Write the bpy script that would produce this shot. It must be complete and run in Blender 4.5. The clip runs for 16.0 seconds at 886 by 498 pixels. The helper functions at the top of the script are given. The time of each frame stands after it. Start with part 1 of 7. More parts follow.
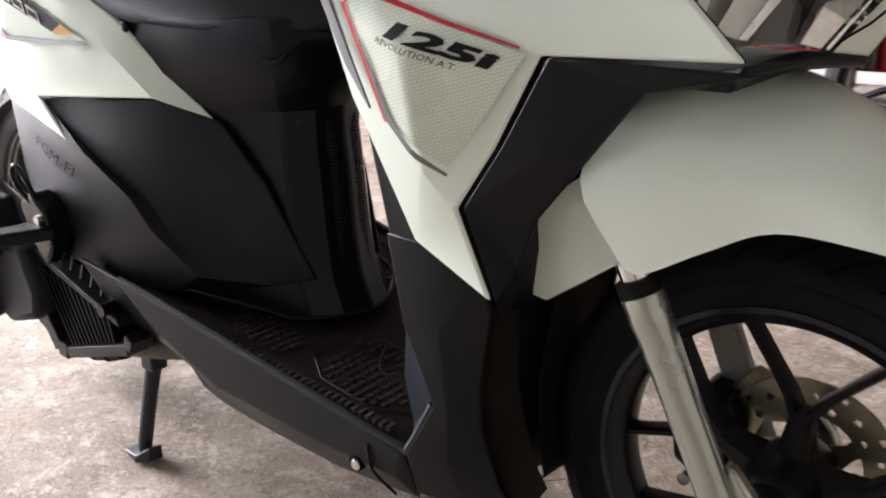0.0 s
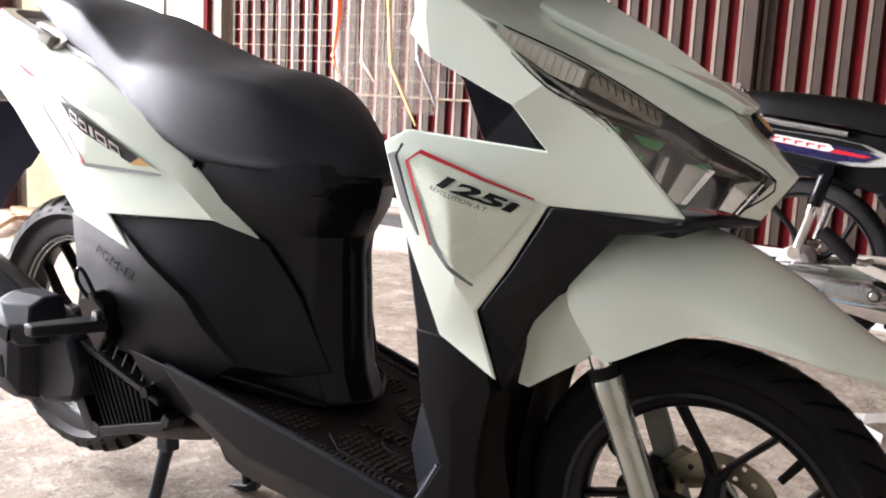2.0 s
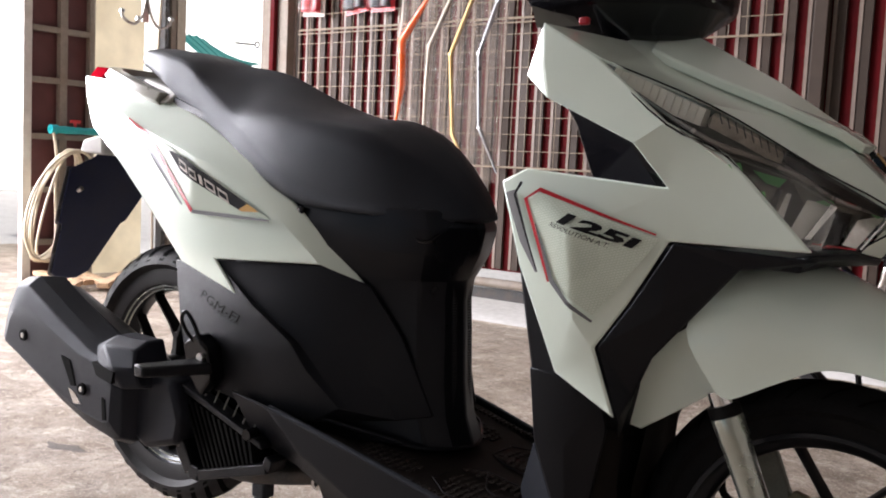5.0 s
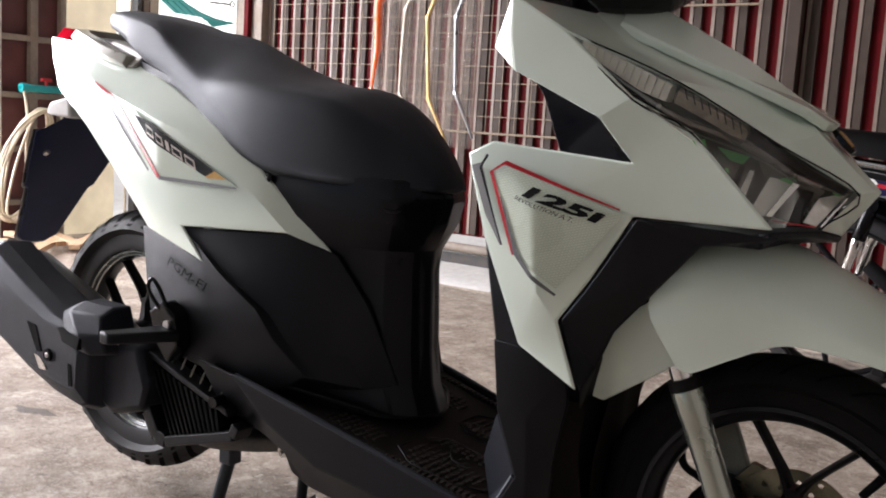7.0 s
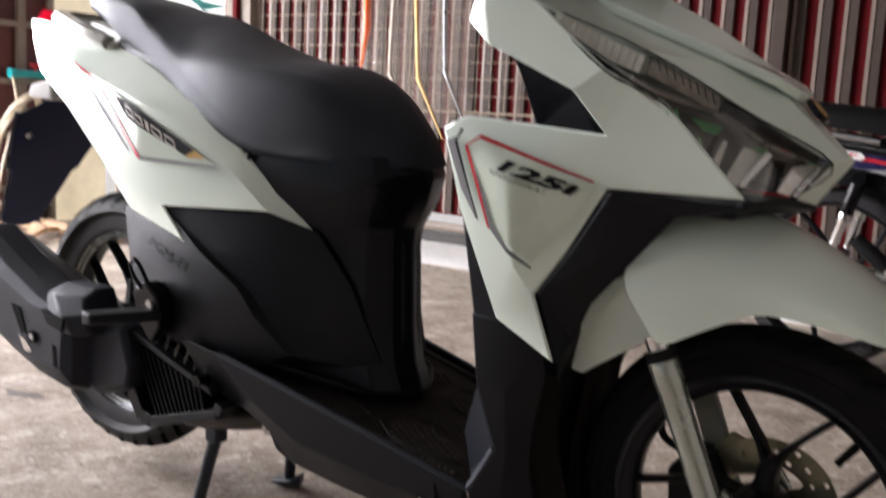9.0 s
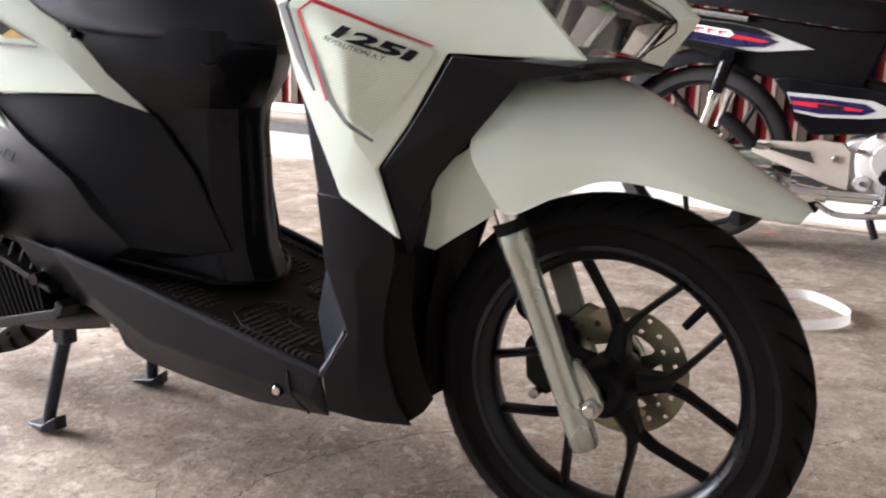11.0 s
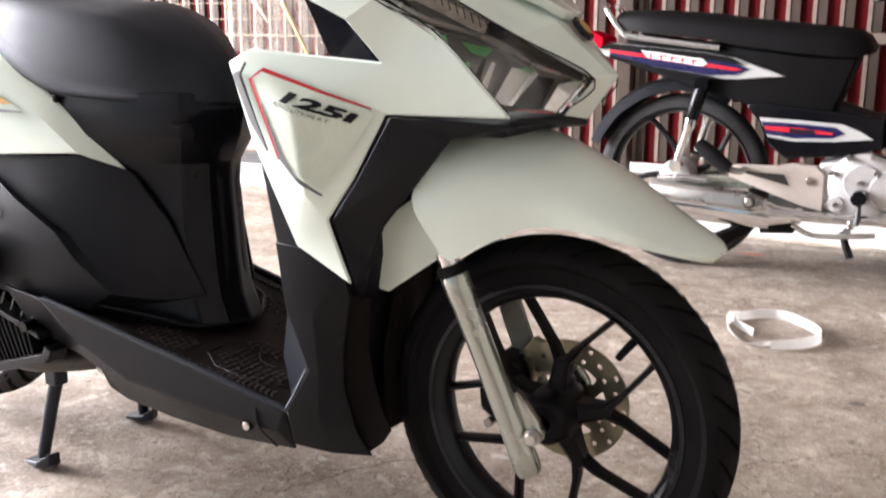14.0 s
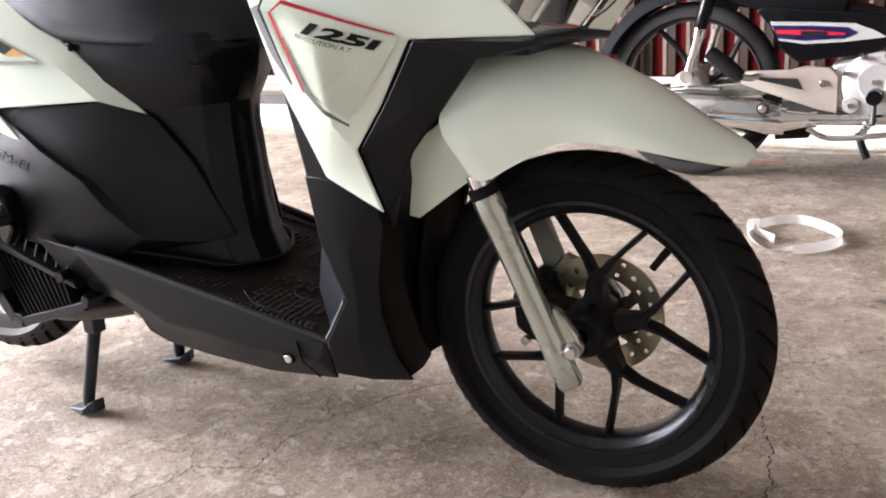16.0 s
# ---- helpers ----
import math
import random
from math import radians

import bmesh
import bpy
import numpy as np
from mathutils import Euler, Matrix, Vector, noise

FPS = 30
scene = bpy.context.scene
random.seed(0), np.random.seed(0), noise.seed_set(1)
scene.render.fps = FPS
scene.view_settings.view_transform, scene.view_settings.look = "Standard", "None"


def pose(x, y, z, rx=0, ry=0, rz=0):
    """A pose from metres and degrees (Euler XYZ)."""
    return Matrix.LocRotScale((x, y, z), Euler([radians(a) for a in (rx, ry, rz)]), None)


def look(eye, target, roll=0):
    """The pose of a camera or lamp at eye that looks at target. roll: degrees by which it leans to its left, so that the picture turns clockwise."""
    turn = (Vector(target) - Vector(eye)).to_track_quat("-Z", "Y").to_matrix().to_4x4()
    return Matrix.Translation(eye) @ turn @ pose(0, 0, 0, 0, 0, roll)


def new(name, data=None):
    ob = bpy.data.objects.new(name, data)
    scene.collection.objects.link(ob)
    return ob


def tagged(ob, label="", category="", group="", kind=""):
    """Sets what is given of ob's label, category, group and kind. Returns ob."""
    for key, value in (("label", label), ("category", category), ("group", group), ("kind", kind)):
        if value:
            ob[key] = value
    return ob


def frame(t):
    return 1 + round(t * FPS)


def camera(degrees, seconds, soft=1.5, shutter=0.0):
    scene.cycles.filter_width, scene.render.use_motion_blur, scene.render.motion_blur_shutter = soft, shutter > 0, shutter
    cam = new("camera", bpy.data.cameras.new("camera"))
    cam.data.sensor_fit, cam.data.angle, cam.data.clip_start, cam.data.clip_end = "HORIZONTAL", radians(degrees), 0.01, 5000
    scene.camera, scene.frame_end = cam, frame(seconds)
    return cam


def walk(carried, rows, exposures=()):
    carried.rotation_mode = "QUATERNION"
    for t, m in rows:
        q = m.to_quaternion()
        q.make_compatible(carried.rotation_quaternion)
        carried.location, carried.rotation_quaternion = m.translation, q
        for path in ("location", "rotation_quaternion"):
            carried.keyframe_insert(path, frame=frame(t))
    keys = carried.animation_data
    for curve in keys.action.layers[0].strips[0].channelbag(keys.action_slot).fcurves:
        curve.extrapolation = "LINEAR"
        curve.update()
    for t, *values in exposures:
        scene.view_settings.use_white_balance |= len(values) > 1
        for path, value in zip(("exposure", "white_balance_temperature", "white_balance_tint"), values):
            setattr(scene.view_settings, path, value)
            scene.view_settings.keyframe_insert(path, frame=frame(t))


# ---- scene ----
cam = camera(50.1, 16.0, soft=1.9, shutter=0.55)
PATH = [
    (0, (0.243, -0.796, 0.763), (-0.978, 0.648, 0.112), -2.0),
    (0.5, (0.257, -0.927, 0.775), (-0.834, 0.633, 0.161), 1.2),
    (1, (0.307, -1.019, 0.777), (-0.794, 0.588, 0.326), 4.7),
    (1.5, (0.317, -1.104, 0.8), (-0.79, 0.517, 0.418), 3.6),
    (2, (0.32, -1.139, 0.791), (-0.767, 0.506, 0.454), 2.8),
    (2.5, (0.293, -1.17, 0.762), (-0.794, 0.488, 0.5), 2.5),
    (3, (0.263, -1.202, 0.766), (-0.78, 0.49, 0.544), 1.5),
    (3.5, (0.257, -1.207, 0.744), (-0.903, 0.41, 0.548), 1.1),
    (6, (0.257, -1.219, 0.736), (-0.895, 0.407, 0.566), 3.7),
    (6.5, (0.259, -1.22, 0.728), (-0.875, 0.419, 0.565), 3.8),
    (7, (0.269, -1.204, 0.752), (-0.858, 0.428, 0.497), 3.6),
    (7.5, (0.284, -1.195, 0.743), (-0.84, 0.448, 0.546), 5.2),
    (8, (0.285, -1.206, 0.756), (-0.862, 0.427, 0.621), 4.2),
    (8.5, (0.287, -1.205, 0.756), (-0.872, 0.418, 0.598), 3.3),
    (9, (0.293, -1.192, 0.744), (-0.825, 0.44, 0.453), 2.9),
    (9.5, (0.292, -1.166, 0.706), (-0.726, 0.489, 0.234), 3.0),
    (10, (0.304, -1.146, 0.697), (-0.693, 0.502, 0.158), 2.2),
    (12.3, (0.371, -1.101, 0.731), (-0.426, 0.687, 0.32), 2.2),
    (12.5, (0.385, -1.103, 0.732), (-0.45, 0.668, 0.325), 2.2),
    (13, (0.412, -1.125, 0.74), (-0.531, 0.598, 0.363), 1.8),
    (13.5, (0.434, -1.147, 0.75), (-0.534, 0.57, 0.413), 1.0),
    (14, (0.442, -1.149, 0.762), (-0.5, 0.557, 0.312), 0.2),
    (14.5, (0.428, -1.173, 0.76), (-0.494, 0.534, 0.272), -1.8),
    (15, (0.424, -1.182, 0.757), (-0.532, 0.494, 0.231), -2.9),
    (15.5, (0.421, -1.175, 0.752), (-0.521, 0.492, 0.175), -3.4),
    (16, (0.418, -1.174, 0.755), (-0.522, 0.489, 0.166), -3.7),
]
EXPOSURES = [(0.0, 0.24), (0.5, 0.44), (1.0, 0.49), (2.0, 0.33), (3.0, 0.12), (3.5, -0.10), (6.0, -0.54), (7.0, -0.54), (8.5, -0.45), (9.0, -0.50), (9.3, -0.42), (10.0, 0.10), (12.5, 0.46), (13.0, 0.54), (13.5, 0.68), (14.2, 0.64), (16.0, 0.58)]
walk(cam, [(t, look(eye, target, roll)) for t, eye, target, roll in PATH], EXPOSURES)

# ---- world, sun and daylight ----
world = bpy.data.worlds.new("world")
scene.world = world
world.use_nodes = True
wn = world.node_tree
sky = wn.nodes.new("ShaderNodeTexSky")
sky.sky_type, sky.sun_disc = "NISHITA", False
sky.sun_elevation, sky.sun_rotation = radians(51), radians(51)
wn.nodes["Background"].inputs["Strength"].default_value = 0.10
wn.links.new(sky.outputs["Color"], wn.nodes["Background"].inputs["Color"])
sun = new("sun", bpy.data.lights.new("sun", "SUN"))
sun.data.energy, sun.data.angle, sun.data.color = 5.0, radians(0.6), (1.0, 0.95, 0.87)
sun.matrix_world = look((5, 4.0, 8), (0, 0, 0))


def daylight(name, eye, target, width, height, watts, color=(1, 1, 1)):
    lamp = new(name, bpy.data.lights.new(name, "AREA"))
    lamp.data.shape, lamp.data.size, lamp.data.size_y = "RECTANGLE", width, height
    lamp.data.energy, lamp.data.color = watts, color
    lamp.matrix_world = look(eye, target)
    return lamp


# area lamps added in place of sky light, both at the open left side
daylight("daylight_fill", (-5.0, -3.3, 2.2), (-0.7, 0.0, 0.6), 3.2, 2.2, 55, (1.0, 0.93, 0.93))
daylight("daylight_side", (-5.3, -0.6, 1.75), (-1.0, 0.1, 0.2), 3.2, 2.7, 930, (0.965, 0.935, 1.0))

# ---- mesh tools ----
MATS = {}


def link_mesh(name, bm, mat, parent=None, label="", smooth=35, bevel=0.0, at=None):
    """One bmesh as one mesh object."""
    bmesh.ops.recalc_face_normals(bm, faces=bm.faces)
    me = bpy.data.meshes.new(name)
    bm.to_mesh(me)
    bm.free()
    me.materials.append(MATS[mat])
    if smooth:
        me.polygons.foreach_set("use_smooth", [True] * len(me.polygons))
        me.set_sharp_from_angle(angle=radians(smooth))
    ob = new(name, me)
    if parent is not None:
        ob.parent = parent
    if at is not None:
        ob.matrix_basis = at
    if bevel:
        m = ob.modifiers.new("bevel", "BEVEL")
        m.width, m.segments, m.limit_method, m.angle_limit = bevel, 2, "ANGLE", radians(28)
        m.harden_normals = False
    if label:
        ob["label"] = label
    return ob


def part(name, bm, mat, parent, label="", smooth=35, bevel=0.0, at=None):
    return link_mesh(name, bm, mat, parent, label, smooth, bevel, at)


def thing(name, label, category, at=(0, 0, 0), group=""):
    ob = new(name)
    ob.empty_display_size = 0.05
    ob.location = at
    return tagged(ob, label, category, group)


def add_mesh(bm, verts, faces, m=None):
    vs = [bm.verts.new(m @ Vector(v) if m is not None else v) for v in verts]
    for f in faces:
        try:
            bm.faces.new([vs[i] for i in f])
        except ValueError:
            pass
    return vs


def box(sx, sy, sz, at=(0, 0, 0), m=None, bm=None):
    """A box centred on at."""
    bm = bm or bmesh.new()
    c = [(at[0] + i * sx / 2, at[1] + j * sy / 2, at[2] + k * sz / 2) for i in (-1, 1) for j in (-1, 1) for k in (-1, 1)]
    add_mesh(bm, c, [(0, 1, 3, 2), (4, 6, 7, 5), (0, 4, 5, 1), (2, 3, 7, 6), (0, 2, 6, 4), (1, 5, 7, 3)], m)
    return bm


def loft(rings, closed=True, caps=True, bm=None, m=None):
    """Skin through rings of equal length."""
    bm = bm or bmesh.new()
    vs = [[bm.verts.new(m @ Vector(p) if m is not None else p) for p in r] for r in rings]
    n = len(rings[0])
    for a, b in zip(vs, vs[1:]):
        for i in range(n if closed else n - 1):
            j = (i + 1) % n
            bm.faces.new((a[i], a[j], b[j], b[i]))
    if caps and closed:
        bm.faces.new(vs[0])
        bm.faces.new(list(reversed(vs[-1])))
    return bm


def smooth_path(points, step=6):
    """A Catmull-Rom line through the points."""
    p = [Vector(q) for q in points]
    p = [p[0] * 2 - p[1]] + p + [p[-1] * 2 - p[-2]]
    out = []
    for i in range(1, len(p) - 2):
        a, b, c, d = p[i - 1:i + 3]
        for k in range(step):
            t = k / step
            out.append(0.5 * (2 * b + (c - a) * t + (2 * a - 5 * b + 4 * c - d) * t * t + (3 * b - a - 3 * c + d) * t ** 3))
    return out + [p[-2]]


def tube(points, r, n=12, step=6, bm=None, caps=True):
    """A round bar along a line; r is one radius, or one for each given point."""
    line = smooth_path(points, step) if step else [Vector(p) for p in points]
    radii = r if isinstance(r, (list, tuple)) else [r] * len(points)
    k = max(1, step)
    rings, side = [], None
    for i, q in enumerate(line):
        d = (line[min(i + 1, len(line) - 1)] - line[max(i - 1, 0)]).normalized()
        if side is None:
            side = d.orthogonal().normalized()
        side = (side - d * side.dot(d)).normalized()
        up = d.cross(side)
        j = min(i // k, len(radii) - 1)
        f = (i - j * k) / k
        rr = radii[j] * (1 - f) + radii[min(j + 1, len(radii) - 1)] * f
        rings.append([q + side * rr * math.cos(a) + up * rr * math.sin(a) for a in (2 * math.pi * s / n for s in range(n))])
    return loft(rings, True, caps, bm)


def revolve(profile, n=64, center=(0, 0, 0), bm=None, closed=True):
    """Turns (radius, y) points about the y axis through center."""
    bm = bm or bmesh.new()
    cx, cy, cz = center
    rings = []
    for s in range(n):
        a = 2 * math.pi * s / n
        rings.append([bm.verts.new((cx + r * math.cos(a), cy + y, cz + r * math.sin(a))) for r, y in profile])
    m = len(profile)
    for s in range(n):
        a, b = rings[s], rings[(s + 1) % n]
        for i in range(m if closed else m - 1):
            j = (i + 1) % m
            bm.faces.new((a[i], a[j], b[j], b[i]))
    return bm


def rod(a, b, r, n=16, bm=None, r2=None):
    return tube([a, b], [r, r2 if r2 is not None else r], n, 0, bm)


def prism(outline, y0, y1, bm=None, shrink=0.0):
    """A slab: an (x, z) outline from y0 to y1; shrink pulls the y0 side in."""
    bm = bm or bmesh.new()
    cx, cz = sum(p[0] for p in outline) / len(outline), sum(p[1] for p in outline) / len(outline)
    a = [bm.verts.new((x + (cx - x) * shrink, y0, z + (cz - z) * shrink)) for x, z in outline]
    b = [bm.verts.new((x, y1, z)) for x, z in outline]
    n = len(outline)
    for i in range(n):
        j = (i + 1) % n
        bm.faces.new((a[i], a[j], b[j], b[i]))
    for ring in (a, list(reversed(b))):
        f = bm.faces.new(ring)
        bmesh.ops.triangulate(bm, faces=[f])
    return bm


def shell(verts, faces, thick=0.004, side=1, inward=(0, 1, 0)):
    """A panel with thickness from corner points; side -1 mirrors it to the other flank."""
    bm = bmesh.new()
    keys = list(verts)
    vs = {k: bm.verts.new((verts[k][0], verts[k][1] * side, verts[k][2])) for k in keys}
    for f in faces:
        bm.faces.new([vs[k] for k in f.split()])
    bmesh.ops.recalc_face_normals(bm, faces=bm.faces)
    bmesh.ops.triangulate(bm, faces=[f for f in bm.faces if len(f.verts) > 3])
    back = Vector((inward[0], inward[1] * side, inward[2])) * thick
    ext = bmesh.ops.extrude_face_region(bm, geom=list(bm.faces), use_keep_orig=True)
    bmesh.ops.translate(bm, verts=[g for g in ext["geom"] if isinstance(g, bmesh.types.BMVert)], vec=back)
    return bm


def text_mesh(body, size, bold=0.0):
    """Flat text in x and y, centred."""
    cu = bpy.data.curves.new("text", "FONT")
    cu.body, cu.size, cu.align_x, cu.align_y = body, size, "CENTER", "CENTER"
    cu.resolution_u = 2
    cu.offset = bold
    ob = bpy.data.objects.new("text", cu)
    scene.collection.objects.link(ob)
    dg = bpy.context.evaluated_depsgraph_get()
    me = bpy.data.meshes.new_from_object(ob.evaluated_get(dg))
    bm = bmesh.new()
    bm.from_mesh(me)
    bpy.data.objects.remove(ob)
    bpy.data.curves.remove(cu)
    bpy.data.meshes.remove(me)
    return bm


def drape(bm, tree, lift, cuts=0.012):
    """Lays a flat (x, z) decal on a flank seen from -y."""
    for _ in range(4):
        long = [e for e in bm.edges if e.calc_length() > cuts]
        if not long:
            break
        bmesh.ops.subdivide_edges(bm, edges=long, cuts=1)
        bmesh.ops.triangulate(bm, faces=bm.faces)
    gone = []
    for v in bm.verts:
        hit = tree.ray_cast(Vector((v.co.x, -1.0, v.co.z)), Vector((0, 1, 0)))
        if hit[0] is None:
            gone.append(v)
        else:
            v.co.y = hit[0].y - lift
    bmesh.ops.delete(bm, geom=gone, context="VERTS")
    return bm


def flat(outlines):
    bm = bmesh.new()
    for o in outlines:
        f = bm.faces.new([bm.verts.new((x, 0, z)) for x, z in o])
        bmesh.ops.triangulate(bm, faces=[f])
    return bm


def band(line, width):
    """A flat (x, z) stripe along a line; width is one number or one for each point."""
    w = width if isinstance(width, (list, tuple)) else [width] * len(line)
    out = []
    pts = [Vector((x, z)) for x, z in line]
    left, right = [], []
    for i, q in enumerate(pts):
        d1 = (pts[min(i + 1, len(pts) - 1)] - pts[max(i - 1, 0)]).normalized()
        nrm = Vector((-d1.y, d1.x))
        left.append(q + nrm * w[i] / 2)
        right.append(q - nrm * w[i] / 2)
    for i in range(len(pts) - 1):
        out.append([tuple(left[i]), tuple(left[i + 1]), tuple(right[i + 1]), tuple(right[i])])
    return flat(out)

# ---- materials ----
def material(name, color, rough=0.5, metal=0.0, coat=0.0, grain=0.0, grain_size=60.0, bump=0.0, bump_size=200.0, stain=None,
             stain_size=4.0, stain_amount=0.35, spec=0.5, rough_var=0.1, piece=0.0, tint=None):
    """A surface with fine grain, larger stains, bump and uneven gloss, in object-free world size."""
    mat = bpy.data.materials.new(name)
    mat.use_nodes = True
    nt = mat.node_tree
    bsdf = nt.nodes["Principled BSDF"]
    bsdf.inputs["Metallic"].default_value = metal
    bsdf.inputs["Specular IOR Level"].default_value = spec
    if tint:
        bsdf.inputs["Specular Tint"].default_value = (*tint, 1)
    bsdf.inputs["Coat Weight"].default_value = coat
    bsdf.inputs["Coat Roughness"].default_value = 0.06
    geo = nt.nodes.new("ShaderNodeNewGeometry")
    pos = geo.outputs["Position"]

    def noise_at(scale, detail=4.0):
        n = nt.nodes.new("ShaderNodeTexNoise")
        n.inputs["Scale"].default_value, n.inputs["Detail"].default_value = scale, detail
        nt.links.new(pos, n.inputs["Vector"])
        return n.outputs["Fac"]

    def mix(a, b, fac):
        n = nt.nodes.new("ShaderNodeMix")
        n.data_type = "RGBA"
        for sock, val in ((n.inputs["A"], a), (n.inputs["B"], b), (n.inputs["Factor"], fac)):
            if isinstance(val, (tuple, float, int)):
                sock.default_value = (*val, 1) if isinstance(val, tuple) and len(val) == 3 else val
            else:
                nt.links.new(val, sock)
        return n.outputs["Result"]

    def remap(val, a, b, lo=0.0, hi=1.0):
        n = nt.nodes.new("ShaderNodeMapRange")
        nt.links.new(val, n.inputs["Value"])
        for k, v in zip(("From Min", "From Max", "To Min", "To Max"), (a, b, lo, hi)):
            n.inputs[k].default_value = v
        return n.outputs["Result"]

    col = tuple(color)
    if grain:
        dark = tuple(c * (1 - grain) for c in color)
        light = tuple(min(1.0, c * (1 + grain)) for c in color)
        col = mix(dark, light, remap(noise_at(grain_size), 0.3, 0.7))
    if stain is not None:
        col = mix(col, tuple(stain), remap(noise_at(stain_size, 6.0), 0.48, 0.72, 0.0, stain_amount))
    if piece:
        info = nt.nodes.new("ShaderNodeObjectInfo")
        hsv = nt.nodes.new("ShaderNodeHueSaturation")
        nt.links.new(remap(info.outputs["Random"], 0, 1, 1 - piece, 1 + piece), hsv.inputs["Value"])
        if isinstance(col, tuple):
            hsv.inputs["Color"].default_value = (*col, 1)
        else:
            nt.links.new(col, hsv.inputs["Color"])
        col = hsv.outputs["Color"]
    if isinstance(col, tuple):
        bsdf.inputs["Base Color"].default_value = (*col, 1)
    else:
        nt.links.new(col, bsdf.inputs["Base Color"])
    if rough_var:
        nt.links.new(remap(noise_at(9.0, 5.0), 0.3, 0.7, max(0.02, rough - rough_var), min(1, rough + rough_var)), bsdf.inputs["Roughness"])
    else:
        bsdf.inputs["Roughness"].default_value = rough
    if bump:
        b = nt.nodes.new("ShaderNodeBump")
        b.inputs["Strength"].default_value, b.inputs["Distance"].default_value = bump, 0.002
        nt.links.new(noise_at(bump_size, 3.0), b.inputs["Height"])
        nt.links.new(b.outputs["Normal"], bsdf.inputs["Normal"])
    MATS[name] = mat
    return mat


material("white_paint", (0.775, 0.88, 0.785), 0.22, coat=0.8, grain=0.015, grain_size=14, rough_var=0.05)
material("matte_black", (0.0052, 0.0053, 0.0068), 0.38, spec=0.25, tint=(0.87, 0.91, 1.0), grain=0.2, grain_size=900, bump=0.25, bump_size=1400, stain=(0.012, 0.0115, 0.011), stain_size=7, stain_amount=0.3, rough_var=0.08)
material("satin_black", (0.0052, 0.0052, 0.0068), 0.32, spec=0.25, tint=(0.87, 0.91, 1.0), rough_var=0.08, grain=0.1, grain_size=300, stain=(0.008, 0.0078, 0.008), stain_size=6, stain_amount=0.3)
# lighter black: light caught by the skirt edge is painted in; also the stand
material("lit_edge_stand_black", (0.014, 0.0155, 0.021), 0.42, spec=0.35, tint=(0.8, 0.9, 1.0), grain=0.25, grain_size=300, bump=0.3, bump_size=500)
material("muffler_black", (0.0115, 0.0118, 0.0165), 0.5, spec=0.30, tint=(0.8, 0.88, 1.0), grain=0.2, grain_size=700, bump=0.25, bump_size=1200, stain=(0.03, 0.029, 0.03), stain_size=9, stain_amount=0.3)
material("bike_vinyl", (0.0035, 0.0033, 0.0036), 0.55, spec=0.10, grain=0.15, grain_size=700, bump=0.3, bump_size=900)
material("gloss_black", (0.003, 0.003, 0.0042), 0.22, spec=0.18, coat=0.15, rough_var=0.06)
material("floor_plastic", (0.030, 0.0245, 0.0225), 0.6, spec=0.24, grain=0.25, grain_size=500, bump=0.3, bump_size=900, stain=(0.04, 0.031, 0.025), stain_size=9, stain_amount=0.5)
material("seat_vinyl", (0.0105, 0.0108, 0.0150), 0.52, spec=0.42, tint=(0.82, 0.9, 1.0), grain=0.15, grain_size=700, bump=0.35, bump_size=1100, rough_var=0.06)
material("rubber", (0.0056, 0.0053, 0.0058), 0.70, spec=0.14, grain=0.25, grain_size=300, bump=0.3, bump_size=500, stain=(0.016, 0.0145, 0.0135), stain_size=12, stain_amount=0.3)
material("dusty_rubber", (0.021, 0.020, 0.021), 0.72, spec=0.3, grain=0.3, grain_size=300, bump=0.3, bump_size=500, stain=(0.05, 0.046, 0.043), stain_size=14, stain_amount=0.35)
material("groove", (0.0035, 0.0035, 0.0037), 0.9, spec=0.1)
material("black_alloy", (0.005, 0.005, 0.006), 0.4, metal=0.05, coat=0.03, spec=0.14, stain=(0.018, 0.0165, 0.015), stain_size=20, stain_amount=0.3)
material("rim_black", (0.006, 0.006, 0.0072), 0.3, spec=0.34, tint=(0.8, 0.88, 1.0), coat=0.1, rough_var=0.08, stain=(0.03, 0.028, 0.026), stain_size=20, stain_amount=0.3)
material("dusty_black", (0.017, 0.0135, 0.012), 0.7, spec=0.2, grain=0.25, grain_size=500, bump=0.3, bump_size=900, stain=(0.034, 0.027, 0.022), stain_size=9, stain_amount=0.5)
# rear tyre rubber, painted paler for the stronger light on that side
material("rubber_lit", (0.012, 0.0115, 0.013), 0.62, spec=0.28, grain=0.25, grain_size=300, bump=0.3, bump_size=500, stain=(0.03, 0.028, 0.027), stain_size=12, stain_amount=0.3)
material("navy_plastic", (0.007, 0.011, 0.046), 0.38, spec=0.26, tint=(0.6, 0.75, 1.0), grain=0.2, grain_size=300, stain=(0.016, 0.018, 0.036), stain_size=14, stain_amount=0.4)
material("silver_paint", (0.43, 0.46, 0.41), 0.26, metal=0.85, coat=0.6, grain=0.04, grain_size=1200)
material("far_silver", (0.20, 0.21, 0.185), 0.5, metal=0.5, grain=0.08, grain_size=300, stain=(0.12, 0.11, 0.09), stain_size=30)
material("bare_metal", (0.55, 0.54, 0.52), 0.3, metal=1.0, grain=0.1, grain_size=200, stain=(0.3, 0.27, 0.23), stain_size=30)
material("cast_alloy", (0.52, 0.51, 0.505), 0.36, metal=0.35, grain=0.06, grain_size=300, stain=(0.45, 0.42, 0.38), stain_size=25, stain_amount=0.3)
material("pale_frame", (0.42, 0.375, 0.33), 0.45, grain=0.05, grain_size=50, stain=(0.4, 0.34, 0.28), stain_size=14)
material("paint_mark", (0.50, 0.13, 0.07), 0.8, grain=0.3, grain_size=90, stain=(0.36, 0.30, 0.26), stain_size=40, stain_amount=0.9)
